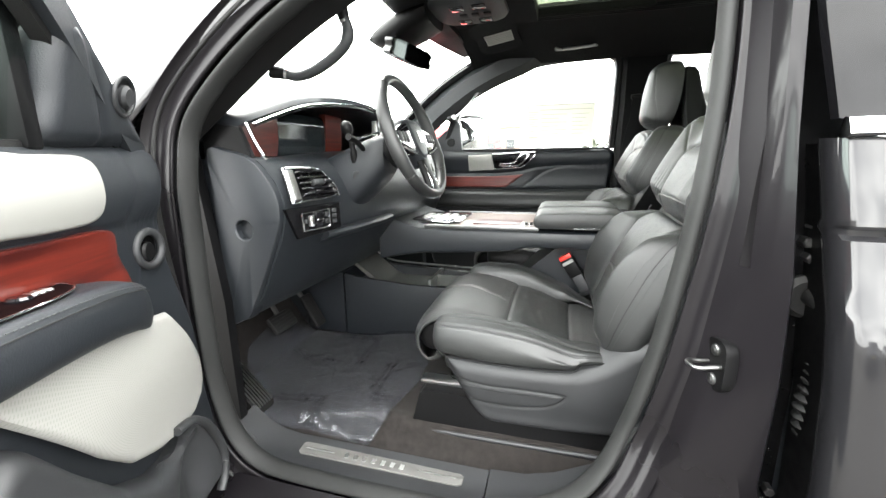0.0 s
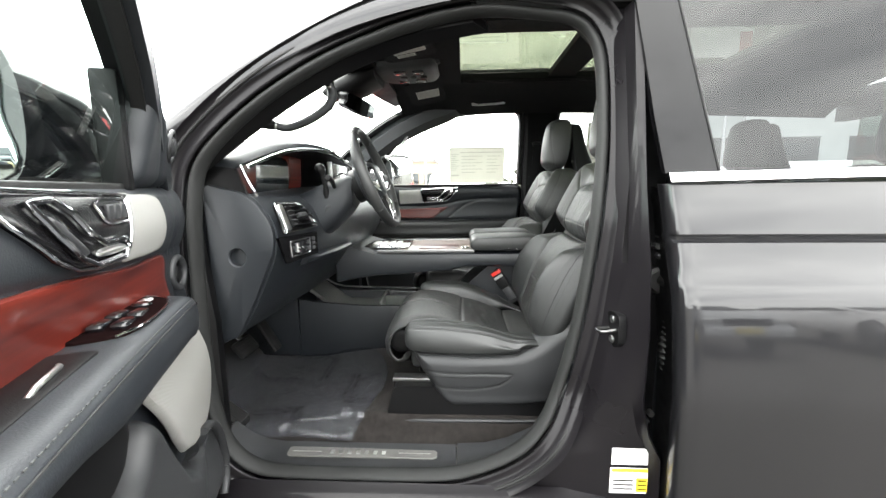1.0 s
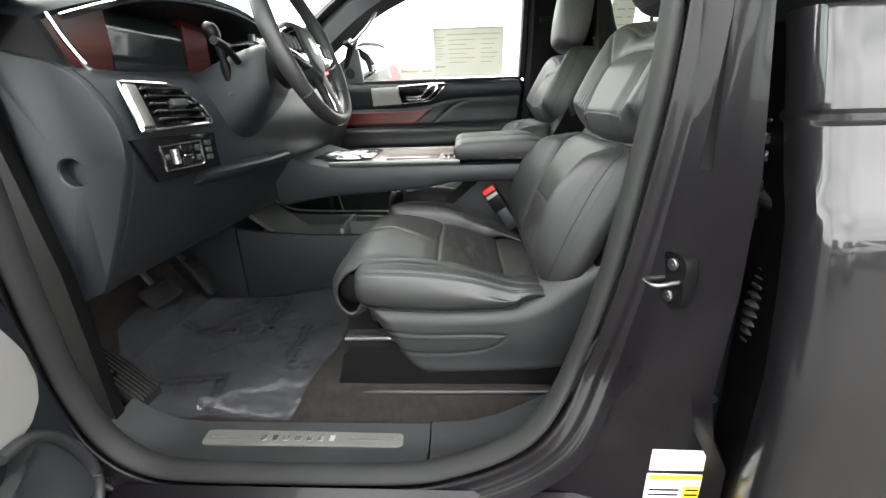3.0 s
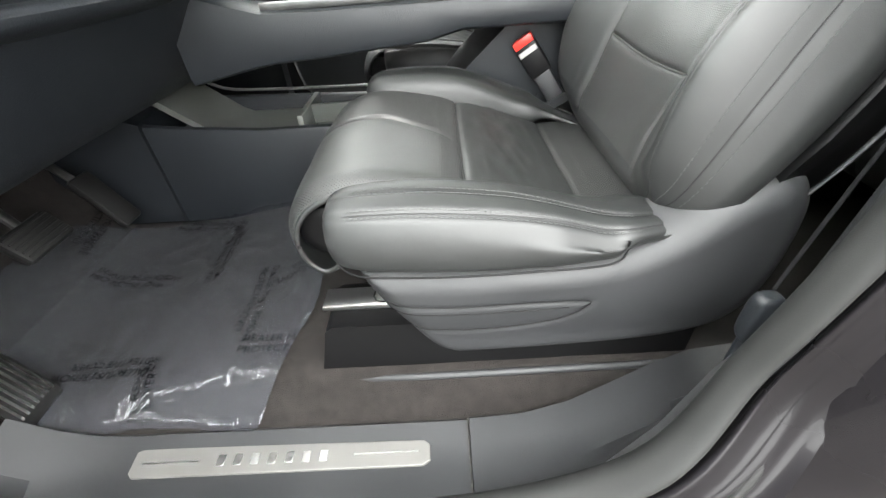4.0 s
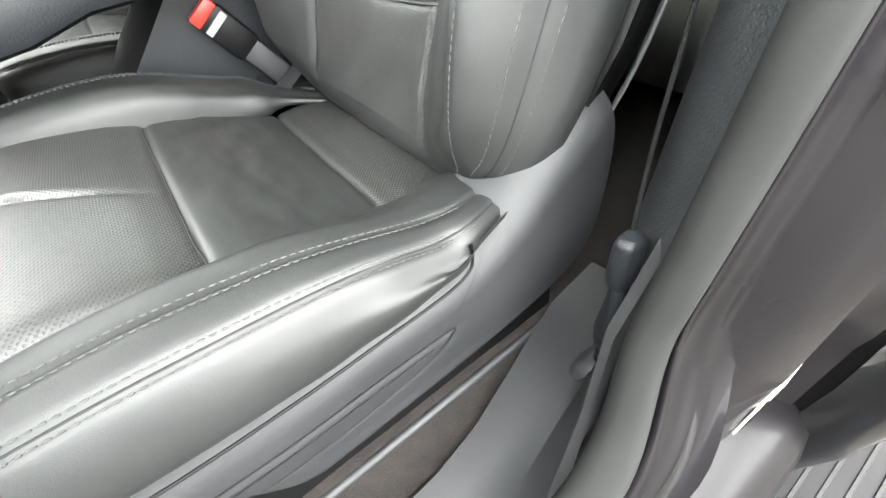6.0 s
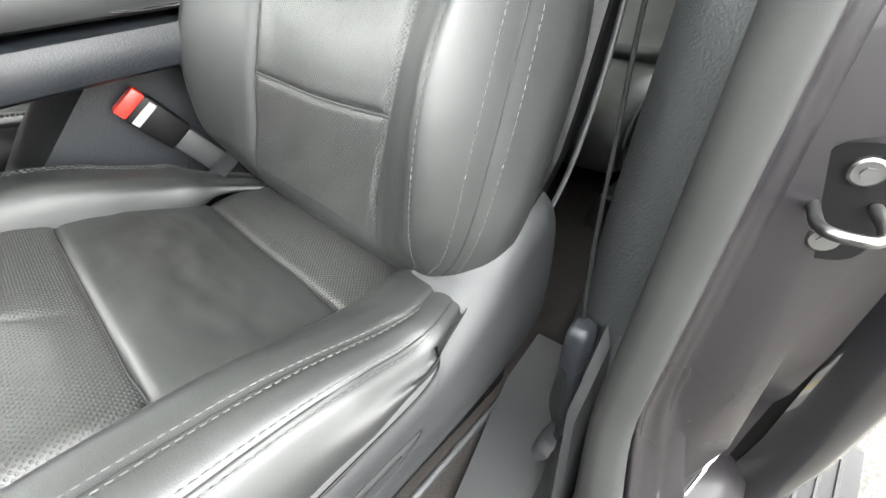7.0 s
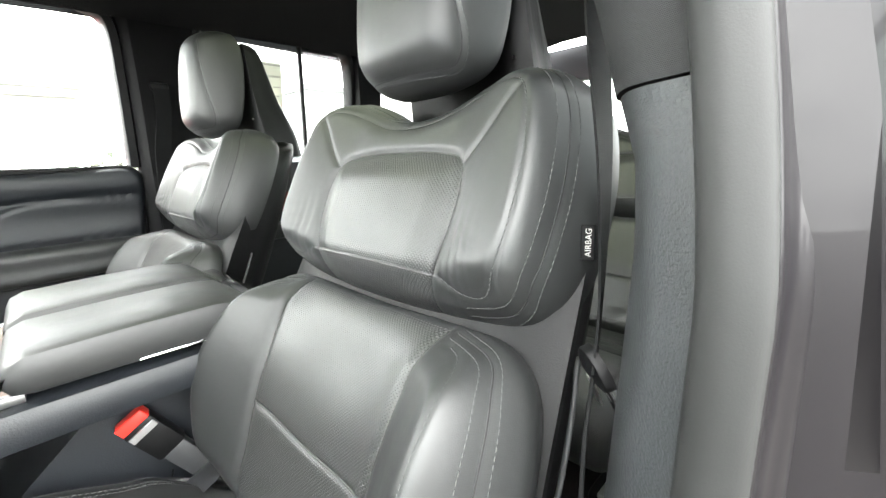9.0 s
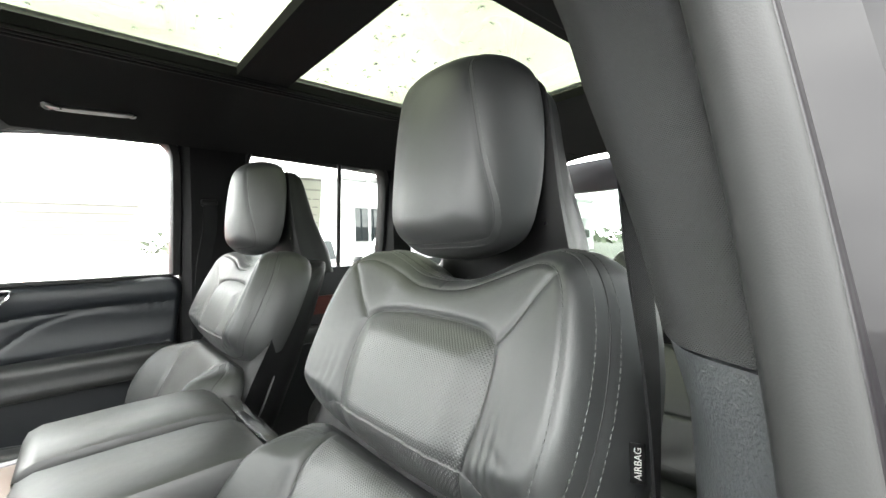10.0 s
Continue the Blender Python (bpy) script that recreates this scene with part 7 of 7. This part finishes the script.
part("release_button", local(moved(box(-.0125, .0125, -.0225, .0225, -.018, .0, .003), bq), bk), RED, bk, "red release button")
part("buckle_plate", local(moved(box(-.0155, .0155, -.021, .021, -.036, -.024, .001, 1), bq), bk), SATIN, bk, "silver strip")
copy_thing(bk, pose(.29, 2 * CY - 1.455, .88))

tag_ = thing("airbag_tag", "small black cloth tag with white lettering on the seat seam", "cloth tag", (.46, .895, 1.36))
def lettering(text, size, mat, name):
    c = bpy.data.curves.new(name, "FONT")
    c.body, c.size, c.align_x, c.extrude = text, size, "CENTER", 0.0002
    ob = bpy.data.objects.new(name, c)
    scene.collection.objects.link(ob)
    me = bpy.data.meshes.new_from_object(ob.evaluated_get(bpy.context.evaluated_depsgraph_get()))
    bpy.data.objects.remove(ob)
    me.materials.clear()
    me.materials.append(mat)
    return new(name, me)
tgq = Matrix.Translation((.556, .902, 1.302)) @ Matrix.Rotation(radians(-63), 4, "Z") @ Matrix.Scale(.66, 4)
part("tag_cloth", local(moved(box(-.010, .010, -.0008, .0008, -.027, .027, .0005, 1), tgq), tag_), PLASTIC_BLACK, tag_)
tx = lettering("AIRBAG", .0125, PAPER_GREY, "tag_lettering")
tx.parent = tag_
tx.matrix_local = Matrix.Translation(-Vector(tag_.location)) @ tgq @ Matrix.Translation((.0045, -.0012, 0)) @ Matrix.Rotation(radians(90), 4, "X") @ Matrix.Rotation(radians(90), 4, "Z")

# ---- footwell ----
pedal = thing("brake_pedal", "black rubber brake pedal hanging in the footwell", "pedal", (-.78, 1.20, .78))
part("pedal_pad", local(moved(box(-.012, .012, -.062, .062, -.035, .035, .01), Matrix.Translation((-.80, 1.20, .765)) @ Matrix.Rotation(radians(-38), 4, "Y")), pedal), RUBBER, pedal)
for k in range(5):
    part("pedal_rib", local(moved(box(.011, .0145, -.055, .055, -.026 + k * .012, -.021 + k * .012, .001, 1), Matrix.Translation((-.80, 1.20, .765)) @ Matrix.Rotation(radians(-38), 4, "Y")), pedal), RUBBER, pedal)
part("pedal_arm", local(tube([(-.81, 1.20, .775), (-.88, 1.21, .88), (-.95, 1.22, 1.0)], .011, 8, flat=.6), pedal), DARK_METAL, pedal)
gas = thing("accelerator_pedal", "silver-topped accelerator pedal on the footwell floor", "pedal", (-.80, 1.40, .66))
part("pedal_pad", local(moved(box(-.010, .010, -.033, .033, -.075, .075, .008), Matrix.Translation((-.80, 1.40, .735)) @ Matrix.Rotation(radians(-30), 4, "Y")), gas), RUBBER, gas)
part("pedal_arm", local(tube([(-.83, 1.40, .77), (-.95, 1.41, .90)], .010, 8), gas), DARK_METAL, gas)
rest = thing("foot_rest", "black foot rest with bright ribs beside the sill", "foot rest", (-.76, .95, .60))
rest_at = lambda a, b: tuple(Vector((-.657, .944, .616)).lerp(Vector((-.888, 1.038, .690)), a).lerp(Vector((-.659, .865, .616)).lerp(Vector((-.827, .925, .690)), a), b))
rest_bar = lambda b0, b1, up, down: loft([[Vector(rest_at(a, b)) + Vector((0, 0, h)) for b, h in ((b0, down), (b0, up), (b1, up), (b1, down))] for a in (0.02, .5, .98)])
part("rest_pad", local(rest_bar(0, 1, .004, -.02), rest), RUBBER, rest)
for k in range(7):
    part("rest_rib", local(rest_bar(.06 + k * .13, .11 + k * .13, .010, .003), rest), SATIN, rest, "pale rib")

# clear film over the mat, with its printed warning
film_m = hazy_film("clear_film")
film = thing("floor_film", "crumpled clear plastic film with black lettering on the footwell carpet", "plastic film", (-.5, 1.2, .60))
f_out = even([(-.69, .884), (-.60, .870), (-.54, .862), (-.41, .868), (-.285, .856), (-.272, .884), (-.238, .93), (-.236, .975), (-.215, 1.08), (-.214, 1.19), (-.25, 1.30), (-.31, 1.43), (-.40, 1.50), (-.53, 1.49), (-.62, 1.505), (-.72, 1.48), (-.80, 1.42), (-.90, 1.38), (-.92, 1.25), (-.90, 1.12), (-.80, .99)], 150)
def film_z(x, y):
    n1 = noise.noise((x * 7, y * 7, 2.0))
    n2 = noise.noise((x * 23, y * 19, 5.0))
    fold = abs(noise.noise((x * 13 + 3, y * 11, 8.0)))
    edge = max(0, .93 - y) * .10 + max(0, x + .32) * .10
    front = max(0, -.74 - x) * .55
    return floor_z(x, y) + .008 + .006 * n1 + .0030 * n2 + .006 * (1 - min(1, fold * 6)) + edge * (.5 + n1) + front
fc = np.array((-.55, 1.17))
fvs, ffs = [(fc[0], fc[1], film_z(*fc))], []
NR = 60
for i in range(1, NR + 1):
    for q_ in f_out:
        x, y = fc + (q_ - fc) * (i / NR)
        fvs.append((x, y, film_z(x, y) + .010 * max(0, i / NR - .88) / .12 * abs(noise.noise((x * 62, y * 62, 3.0)))))
ffs += [(0, 1 + j, 1 + (j + 1) % 150) for j in range(150)]
for i in range(NR - 1):
    a_, b_ = 1 + i * 150, 1 + (i + 1) * 150
    ffs += [(a_ + j, b_ + j, b_ + (j + 1) % 150, a_ + (j + 1) % 150) for j in range(150)]
part("film_sheet", local((fvs, ffs), film), film_m, film)
TEXTS = [((-.785, 1.251), -11, "DEALER MUST REMOVE", "PROTECTIVE COVER"), ((-.481, 1.176), 93, "DEALER MUST REMOVE", "PROTECTIVE COVER"), ((-.338, 1.194), -87, "DEALER MUST REMOVE", "PROTECTIVE COVER"),
         ((-.325, .980), -2, "DEALER M", "PROTECT"), ((-.476, .958), 177, "DEALER MUST REMOVE", "PROTECTIVE COVER"), ((-.487, .875), 93, "ST REMOVE", "COVER"), ((-.486, 1.395), 165, "DEALER MUST REMOVE", "PROTECTIVE COVER"),
         ((-.86, 1.50), -84, "DEALER MUST REMOVE", "PROTECTIVE COVER"), ((-.224, 1.190), -154, "ST REMOVE", "COVER")]
for (x, y), turn, l1, l2 in TEXTS:
    for k, line in enumerate((l1, l2)):
        t_ = lettering(line, .0205, INK, "film_lettering")
        xs = [v.co.x for v in t_.data.vertices]
        m0 = min(xs)
        cs, sn = math.cos(radians(turn)), math.sin(radians(turn))
        for v in t_.data.vertices:
            u, w = (v.co.x - m0) * 1.02, v.co.y - k * .024
            gx, gy = x + u * cs - w * sn, y + u * sn + w * cs
            v.co = (gx + .5, gy - 1.2, film_z(gx, gy) + .0095 - .60)
        t_.parent = film

# ---- window stickers ----
def window_sticker(x0, x1, z0, z1, label):
    st = thing("price_sticker", label, "paper sticker", ((x0 + x1) / 2, 2.52, z0))
    yy = lambda z: far_y(z) + .009
    sheet = loft([[(x0, yy(z), z), (x1, yy(z), z), (x1, yy(z) - .0008, z), (x0, yy(z) - .0008, z)] for z in np.linspace(z0, z1, 5)])
    part("sheet", local(sheet, st), PAPER, st)
    w_, h_ = x1 - x0, z1 - z0
    def bar(u0, u1, v0, v1, mt=PAPER_GREY):
        a0, a1, b0, b1 = x0 + w_ * u0, x0 + w_ * u1, z1 - h_ * v1, z1 - h_ * v0
        part("print_bar", local(loft([[(a0, yy(z) - .002, z), (a1, yy(z) - .002, z), (a1, yy(z) - .001, z), (a0, yy(z) - .001, z)] for z in (b0, b1)]), st), mt, st)
    bar(.20, .95, .13, .15)
    for k in range(9):
        bar(.03, .17 - (k % 3) * .03, .18 + k * .055, .195 + k * .055)
    for k in range(6):
        bar(.22, .60 - (k % 2) * .12, .24 + k * .09, .252 + k * .09, BEIGE)
        bar(.68, .92 - (k % 3) * .04, .24 + k * .09, .252 + k * .09, BEIGE)
    bar(.03, .17, .76, .80)
    bar(.02, .98, .02, .035, BEIGE)
    return st
window_sticker(-.012, .362, 1.418, 1.655, "cream price sticker with fine grey print on the window")
window_sticker(.90, 1.02, 1.42, 1.80, "narrow cream sticker on the far rear window")

# far outside mirror
fm = thing("far_side_mirror", "black outside mirror on the passenger side", "mirror", (-.55, 2.80, 1.45))
part("mirror_case", local(smooth_loft([[(x, 2.80 - w, 1.475), (x, 2.80 - w * .7, 1.475 + h), (x, 2.80 + w * .8, 1.475 + h), (x, 2.80 + w, 1.475), (x, 2.80 + w * .8, 1.475 - h), (x, 2.80 - w * .7, 1.475 - h)] for x, w, h in ((-.67, .03, .03), (-.64, .10, .085), (-.58, .125, .112), (-.525, .125, .112))], 24, 36), fm), GLOSS, fm)
part("mirror_glass", local(slab(spline([(2.69, 1.385), (2.91, 1.385), (2.918, 1.475), (2.905, 1.565), (2.70, 1.568), (2.682, 1.475)], 40), "x", -.522, -.517, .001), fm), MIRROR, fm)
part("mirror_arm", local(box(-.60, -.54, 2.60, 2.72, 1.36, 1.40, .015), fm), PLASTIC_BLACK, fm)
fm.location, fm.rotation_euler[2] = (-.42, 2.81, 1.485), radians(-42)

# belt of the far seat, against the far pillar
fbelt = thing("seat_belt", "black seat belt hanging on the far door pillar", "seat belt", (.55, 2.42, 1.62))
part("guide", local(box(.530, .585, 2.415, 2.435, 1.650, 1.676, .008), fbelt), PLASTIC_BLACK, fbelt, "black belt guide")
part("webbing", local(ribbon(spline([(.560, 2.412, 1.655), (.552, 2.41, 1.55), (.530, 2.408, 1.43), (.51, 2.40, 1.15)], 24, False), .046, (1, 0, 0)), fbelt), BELT, fbelt)


# ---- the lot outside ----
TYRE = material("tyre", (.02, .02, .02), .8, grain=(60, .5, 0), stain=(5, .2, .05))
ALLOY = material("alloy", (.45, .45, .46), .3, metal=1.0, stain=(20, .1, .05))
DARKGLASS = material("dark_glass", (.012, .016, .018), .05, coat=.4)
LAMP = material("red_lamp", (.35, .01, .01), .15, coat=.5)
HEADLAMP = material("headlamp", (.55, .56, .56), .08, metal=.4, coat=.6)
PLATE = material("pale_plate", (.42, .36, .16), .5, stain=(20, .1, .05))


def vehicle(name, label, at, turn, colour, kind):
    """A parked vehicle: x forward, on its wheels. kind: 'pickup', 'suv' or 'van'."""
    v = thing(name, label, "parked " + kind if kind != "suv" else "parked car", at, "parked vehicles")
    v.rotation_euler[2] = radians(turn)
    paint = flakes(name + "_paint", colour) if max(colour) < .3 else material(name + "_paint", colour, .28, coat=.8, stain=(2, .05, .04))
    L, W, H = {"pickup": (5.7, .98, 1.92), "suv": (4.8, .95, 1.75), "van": (5.6, 1.0, 2.45)}[kind]
    bt = {"pickup": 1.15, "suv": 1.02, "van": 1.2}[kind]
    secs = []
    for x, z0, z1, w in ((-L / 2, .55, bt - .08, W * .90), (-L / 2 + .06, .42, bt, W * .97), (-L * .25, .36, bt + .01, W), (0, .36, bt + .01, W), (L * .22, .36, bt, W), (L * .36, .38, bt - .03, W * .98), (L / 2 - .12, .42, bt - .12, W * .94), (L / 2, .5, bt - .25, W * .84)):
        secs.append([(x, -w * .9, z0), (x, -w, z0 + .12), (x, -w * 1.0, (z0 + z1) / 2), (x, -w * .95, z1 - .04), (x, -w * .86, z1), (x, w * .86, z1), (x, w * .95, z1 - .04), (x, w, (z0 + z1) / 2), (x, w, z0 + .12), (x, w * .9, z0)])
    part("body", loft(secs), paint, v)
    if kind == "pickup":
        part("bed", box(-L / 2 + .1, -L * .13, -W * .8, W * .8, bt - .02, bt + .012, .01), PLASTIC_BLACK, v)
    x0, x1, x2, x3 = {"pickup": (-L * .12, -L * .09, L * .09, L * .24), "suv": (-L * .46, -L * .38, L * .10, L * .26), "van": (-L * .49, -L * .47, L * .22, L * .38)}[kind]
    part("cabin", loft([[(x0, -W * .84, bt), (x3, -W * .84, bt), (x3, W * .84, bt), (x0, W * .84, bt)], [(x1 - .02, -W * .74, H - .08), (x2 + .06, -W * .74, H - .08), (x2 + .06, W * .74, H - .08), (x1 - .02, W * .74, H - .08)], [(x1 + .05, -W * .66, H), (x2 - .08, -W * .66, H), (x2 - .08, W * .66, H), (x1 + .05, W * .66, H)]]), paint, v)
    def pane(u0, u1, side):
        f0, f1 = (u0 - x0) / (x3 - x0), (u1 - x0) / (x3 - x0)
        pts = []
        for f, s in ((f0, .10), (f1, .10), (f1, .86), (f0, .86)):
            a, b = x0 + (x3 - x0) * f, x1 + (x2 - x1) * f
            pts.append((a + (b - a) * s, side * (W * (.84 - .10 * s) + .006), bt + (H - .08 - bt) * s))
        q_ = [(p_[0], p_[1] - side * .01, p_[2]) for p_ in pts]
        part("side_window", loft([pts, q_]), DARKGLASS, v)
    n_p = {"pickup": 2, "suv": 3, "van": 2}[kind]
    for s in (1, -1):
        for k in range(n_p):
            a = (x0 + (x3 - x0) * (.06 + .88 * k / n_p)) if kind != "van" else (x0 + (x3 - x0) * (.62 + .17 * k))
            b = a + (x3 - x0) * (.84 / n_p if kind != "van" else .15)
            pane(a, b, s)
    part("windscreen", loft([[(x3 - .03 + .012, y, bt + .06), (x2 + .10 + .012, y * .88, H - .12), (x2 + .10, y * .88, H - .12), (x3 - .03, y, bt + .06)] for y in (-W * .76, W * .76)]), DARKGLASS, v)
    part("rear_screen", loft([[(x0 - .012 + .02, y, bt + .12), (x1 - .012 - .01, y * .88, H - .14), (x1, y * .88, H - .14), (x0 + .03, y, bt + .12)] for y in (-W * .7, W * .7)]), DARKGLASS, v)
    for s in (1, -1):
        for x in (-L * .30, L * .31):
            wh = part("wheel", disc((x, s * (W - .22), .38), (0, s, 0), .38, .22, 32, .04), TYRE, v, "black tyre")
            part("rim", disc((x, s * (W - .005), .38), (0, s, 0), .26, .012, 24, .008), ALLOY, wh, "silver alloy rim")
        part("tail_lamp", box(-L / 2 - .012, -L / 2 + .06, *sorted((s * W * .78, s * W * .93)), bt - .38, bt - .08, .02), LAMP, v, "red tail lamp")
        part("head_lamp", box(L / 2 - .10, L / 2 + .012, *sorted((s * W * .55, s * W * .86)), bt - .36, bt - .22, .02), HEADLAMP, v, "clear headlamp")
        part("door_mirror", box(x3 - .42, x3 - .26, *sorted((s * W * .92, s * (W * .92 + .22))), bt + .02, bt + .22, .04), GLOSS, v, "black door mirror")
    part("bumper", box(L / 2 - .06, L / 2 + .05, -W * .9, W * .9, .40, .60, .04), paint, v)
    part("bumper", box(-L / 2 - .06, -L / 2 + .06, -W * .9, W * .9, .45, .62, .03), CHROME if kind == "pickup" else paint, v)
    part("front_grille", box(L / 2 - .05, L / 2 + .015, -W * .5, W * .5, bt - .42, bt - .24, .02), PLASTIC_BLACK, v, "black grille")
    part("grille_bar", box(L / 2 + .0, L / 2 + .03, -W * .52, W * .52, bt - .44, bt - .415, .006), CHROME, v, "chrome grille bar")
    part("number_plate", box(L / 2 + .05, L / 2 + .06, -.26, .26, .46, .58, .004), PLATE, v, "plain pale plate")
    return v


WHITEP, REDP, SILV, DKP = (.72, .72, .72), (.45, .015, .015), (.35, .36, .37), (.03, .033, .04)
vehicle("red_pickup", "red pickup truck parked in the lot", (-1.78, 8.6, 0), 96, REDP, "pickup")
vehicle("white_suv", "white car parked nose in beyond the pickup", (-.15, 12.6, 0), 92, WHITEP, "suv")
vehicle("white_pickup", "white pickup truck parked alongside", (2.9, 8.0, 0), 85, WHITEP, "pickup")
vehicle("white_suv", "white car parked behind the others", (6.2, 8.6, 0), 88, WHITEP, "suv")
vehicle("silver_suv", "silver car parked further down the row", (-7.5, 12.5, 0), 95, SILV, "suv")
vehicle("white_suv", "white car parked by the far kerb", (-13.0, 5.5, 0), 10, WHITEP, "suv")
# the row across the lane that the glossy door mirrors
vehicle("dark_suv", "dark car parked across the lane, nose towards the camera", (1.7, -8.6, 0), 92, DKP, "suv")
vehicle("silver_suv", "silver car parked across the lane", (5.2, -8.9, 0), 90, SILV, "suv")
vehicle("white_suv", "white car parked across the lane", (9.0, -8.8, 0), 88, WHITEP, "suv")

ROOFM = material("roofing", (.20, .20, .20), .7, stain=(1, .1, .05))
def building(label, x0, x1, y0, y1, h, colour, bays):
    b = thing("building", label, "building", ((x0 + x1) / 2, (y0 + y1) / 2, 0))
    wm = material("cladding", colour, .7, grain=(3, .3, 0), stain=(.4, .08, .05))
    part("wall", local(box(x0, x1, y0, y1, 0, h), b), wm, b)
    part("roof_edge", local(joined(box(x0 - .15, x1 + .15, y0 - .15, y0 + .1, h - .1, h + .35), box(x0 - .15, x1 + .15, y0 + .1, y1 + .15, h - .05, h + .12)), b), ROOFM, b, "dark roof edge")
    for k in range(bays):
        cx = x0 + (x1 - x0) * (k + .5) / bays
        wd = (x1 - x0) / bays * .3
        part("window", local(box(cx - wd, cx + wd, y0 - .04, y0 + .05, h * .25, h * .65, .02), b), DARKGLASS, b)
        part("window_frame", local(joined(box(cx - wd - .06, cx + wd + .06, y0 - .06, y0 + .02, h * .65, h * .65 + .08), box(cx - wd - .06, cx + wd + .06, y0 - .06, y0 + .02, h * .25 - .08, h * .25)), b), ROOFM, b)
    return b
building("low tan brick building beyond the lot", -16, -4, 60, 70, 5.0, (.36, .27, .19), 6)
building("long pale metal warehouse behind the cars", 18, 62, 34, 50, 7.5, (.52, .54, .54), 8)
building("low white showroom across the road", -70, -38, 22, 40, 6.0, (.55, .55, .53), 7)
for x, y in ((20.0, 33.0), (21.5, 33.2)):
    ch = thing("flue", "pale metal flue beside the warehouse", "flue", (x, y, 0), "flues")
    part("pipe", tube([(0, 0, 0), (0, 0, 9.6)], .12, 12), ALLOY, ch)
    part("rain_cap", disc((0, 0, 9.6), (0, 0, 1), .2, .15, 14, .04), ALLOY, ch)

POLE = material("galvanised", (.30, .31, .31), .5, metal=.6, stain=(2, .1, .1))
lamp = thing("street_lamp", "tall grey lot lamp with two flat heads", "street lamp", (0, 0, 0), "lot lamps")
part("pole", tube([(0, 0, 0), (0, 0, 9)], [.11, .07], 12), POLE, lamp)
for s in (1, -1):
    part("arm", tube([(0, 0, 8.9), (s * .9, 0, 9.05)], .04, 8), POLE, lamp)
    part("lamp_head", box(min(s * .7, s * 1.5), max(s * .7, s * 1.5), -.18, .18, 9.0, 9.14, .04), POLE, lamp)
lamp.location = (-7.5, 24, 0)
for x, y in ((-9.2, 9.5), (-26, 40), (-3.0, 34), (14, 40)):
    copy_thing(lamp, Matrix.Translation((x, y, 0)))


# a far line of bare woods along the horizon
rt = random.Random(2)
tv, tf = [], []
for k in range(2600):
    a = rt.uniform(radians(20), radians(170))
    d_ = rt.uniform(150, 260)
    x, y, z = math.cos(a) * d_, math.sin(a) * d_, abs(rt.gauss(0, 2.6)) + .3
    s = rt.uniform(1.2, 3.4)
    i = len(tv)
    for _ in range(3):
        tv.append((x + rt.uniform(-s, s), y + rt.uniform(-s, s), z + rt.uniform(-s * .6, s)))
    tf.append((i, i + 1, i + 2))
far_wood = mesh("far_woods", tv, tf, material("far_foliage", (.07, .08, .055), .9, stain=(.1, .2, .02)))
tagged(far_wood, "distant grey-green line of trees at the horizon", "trees", kind="stuff")
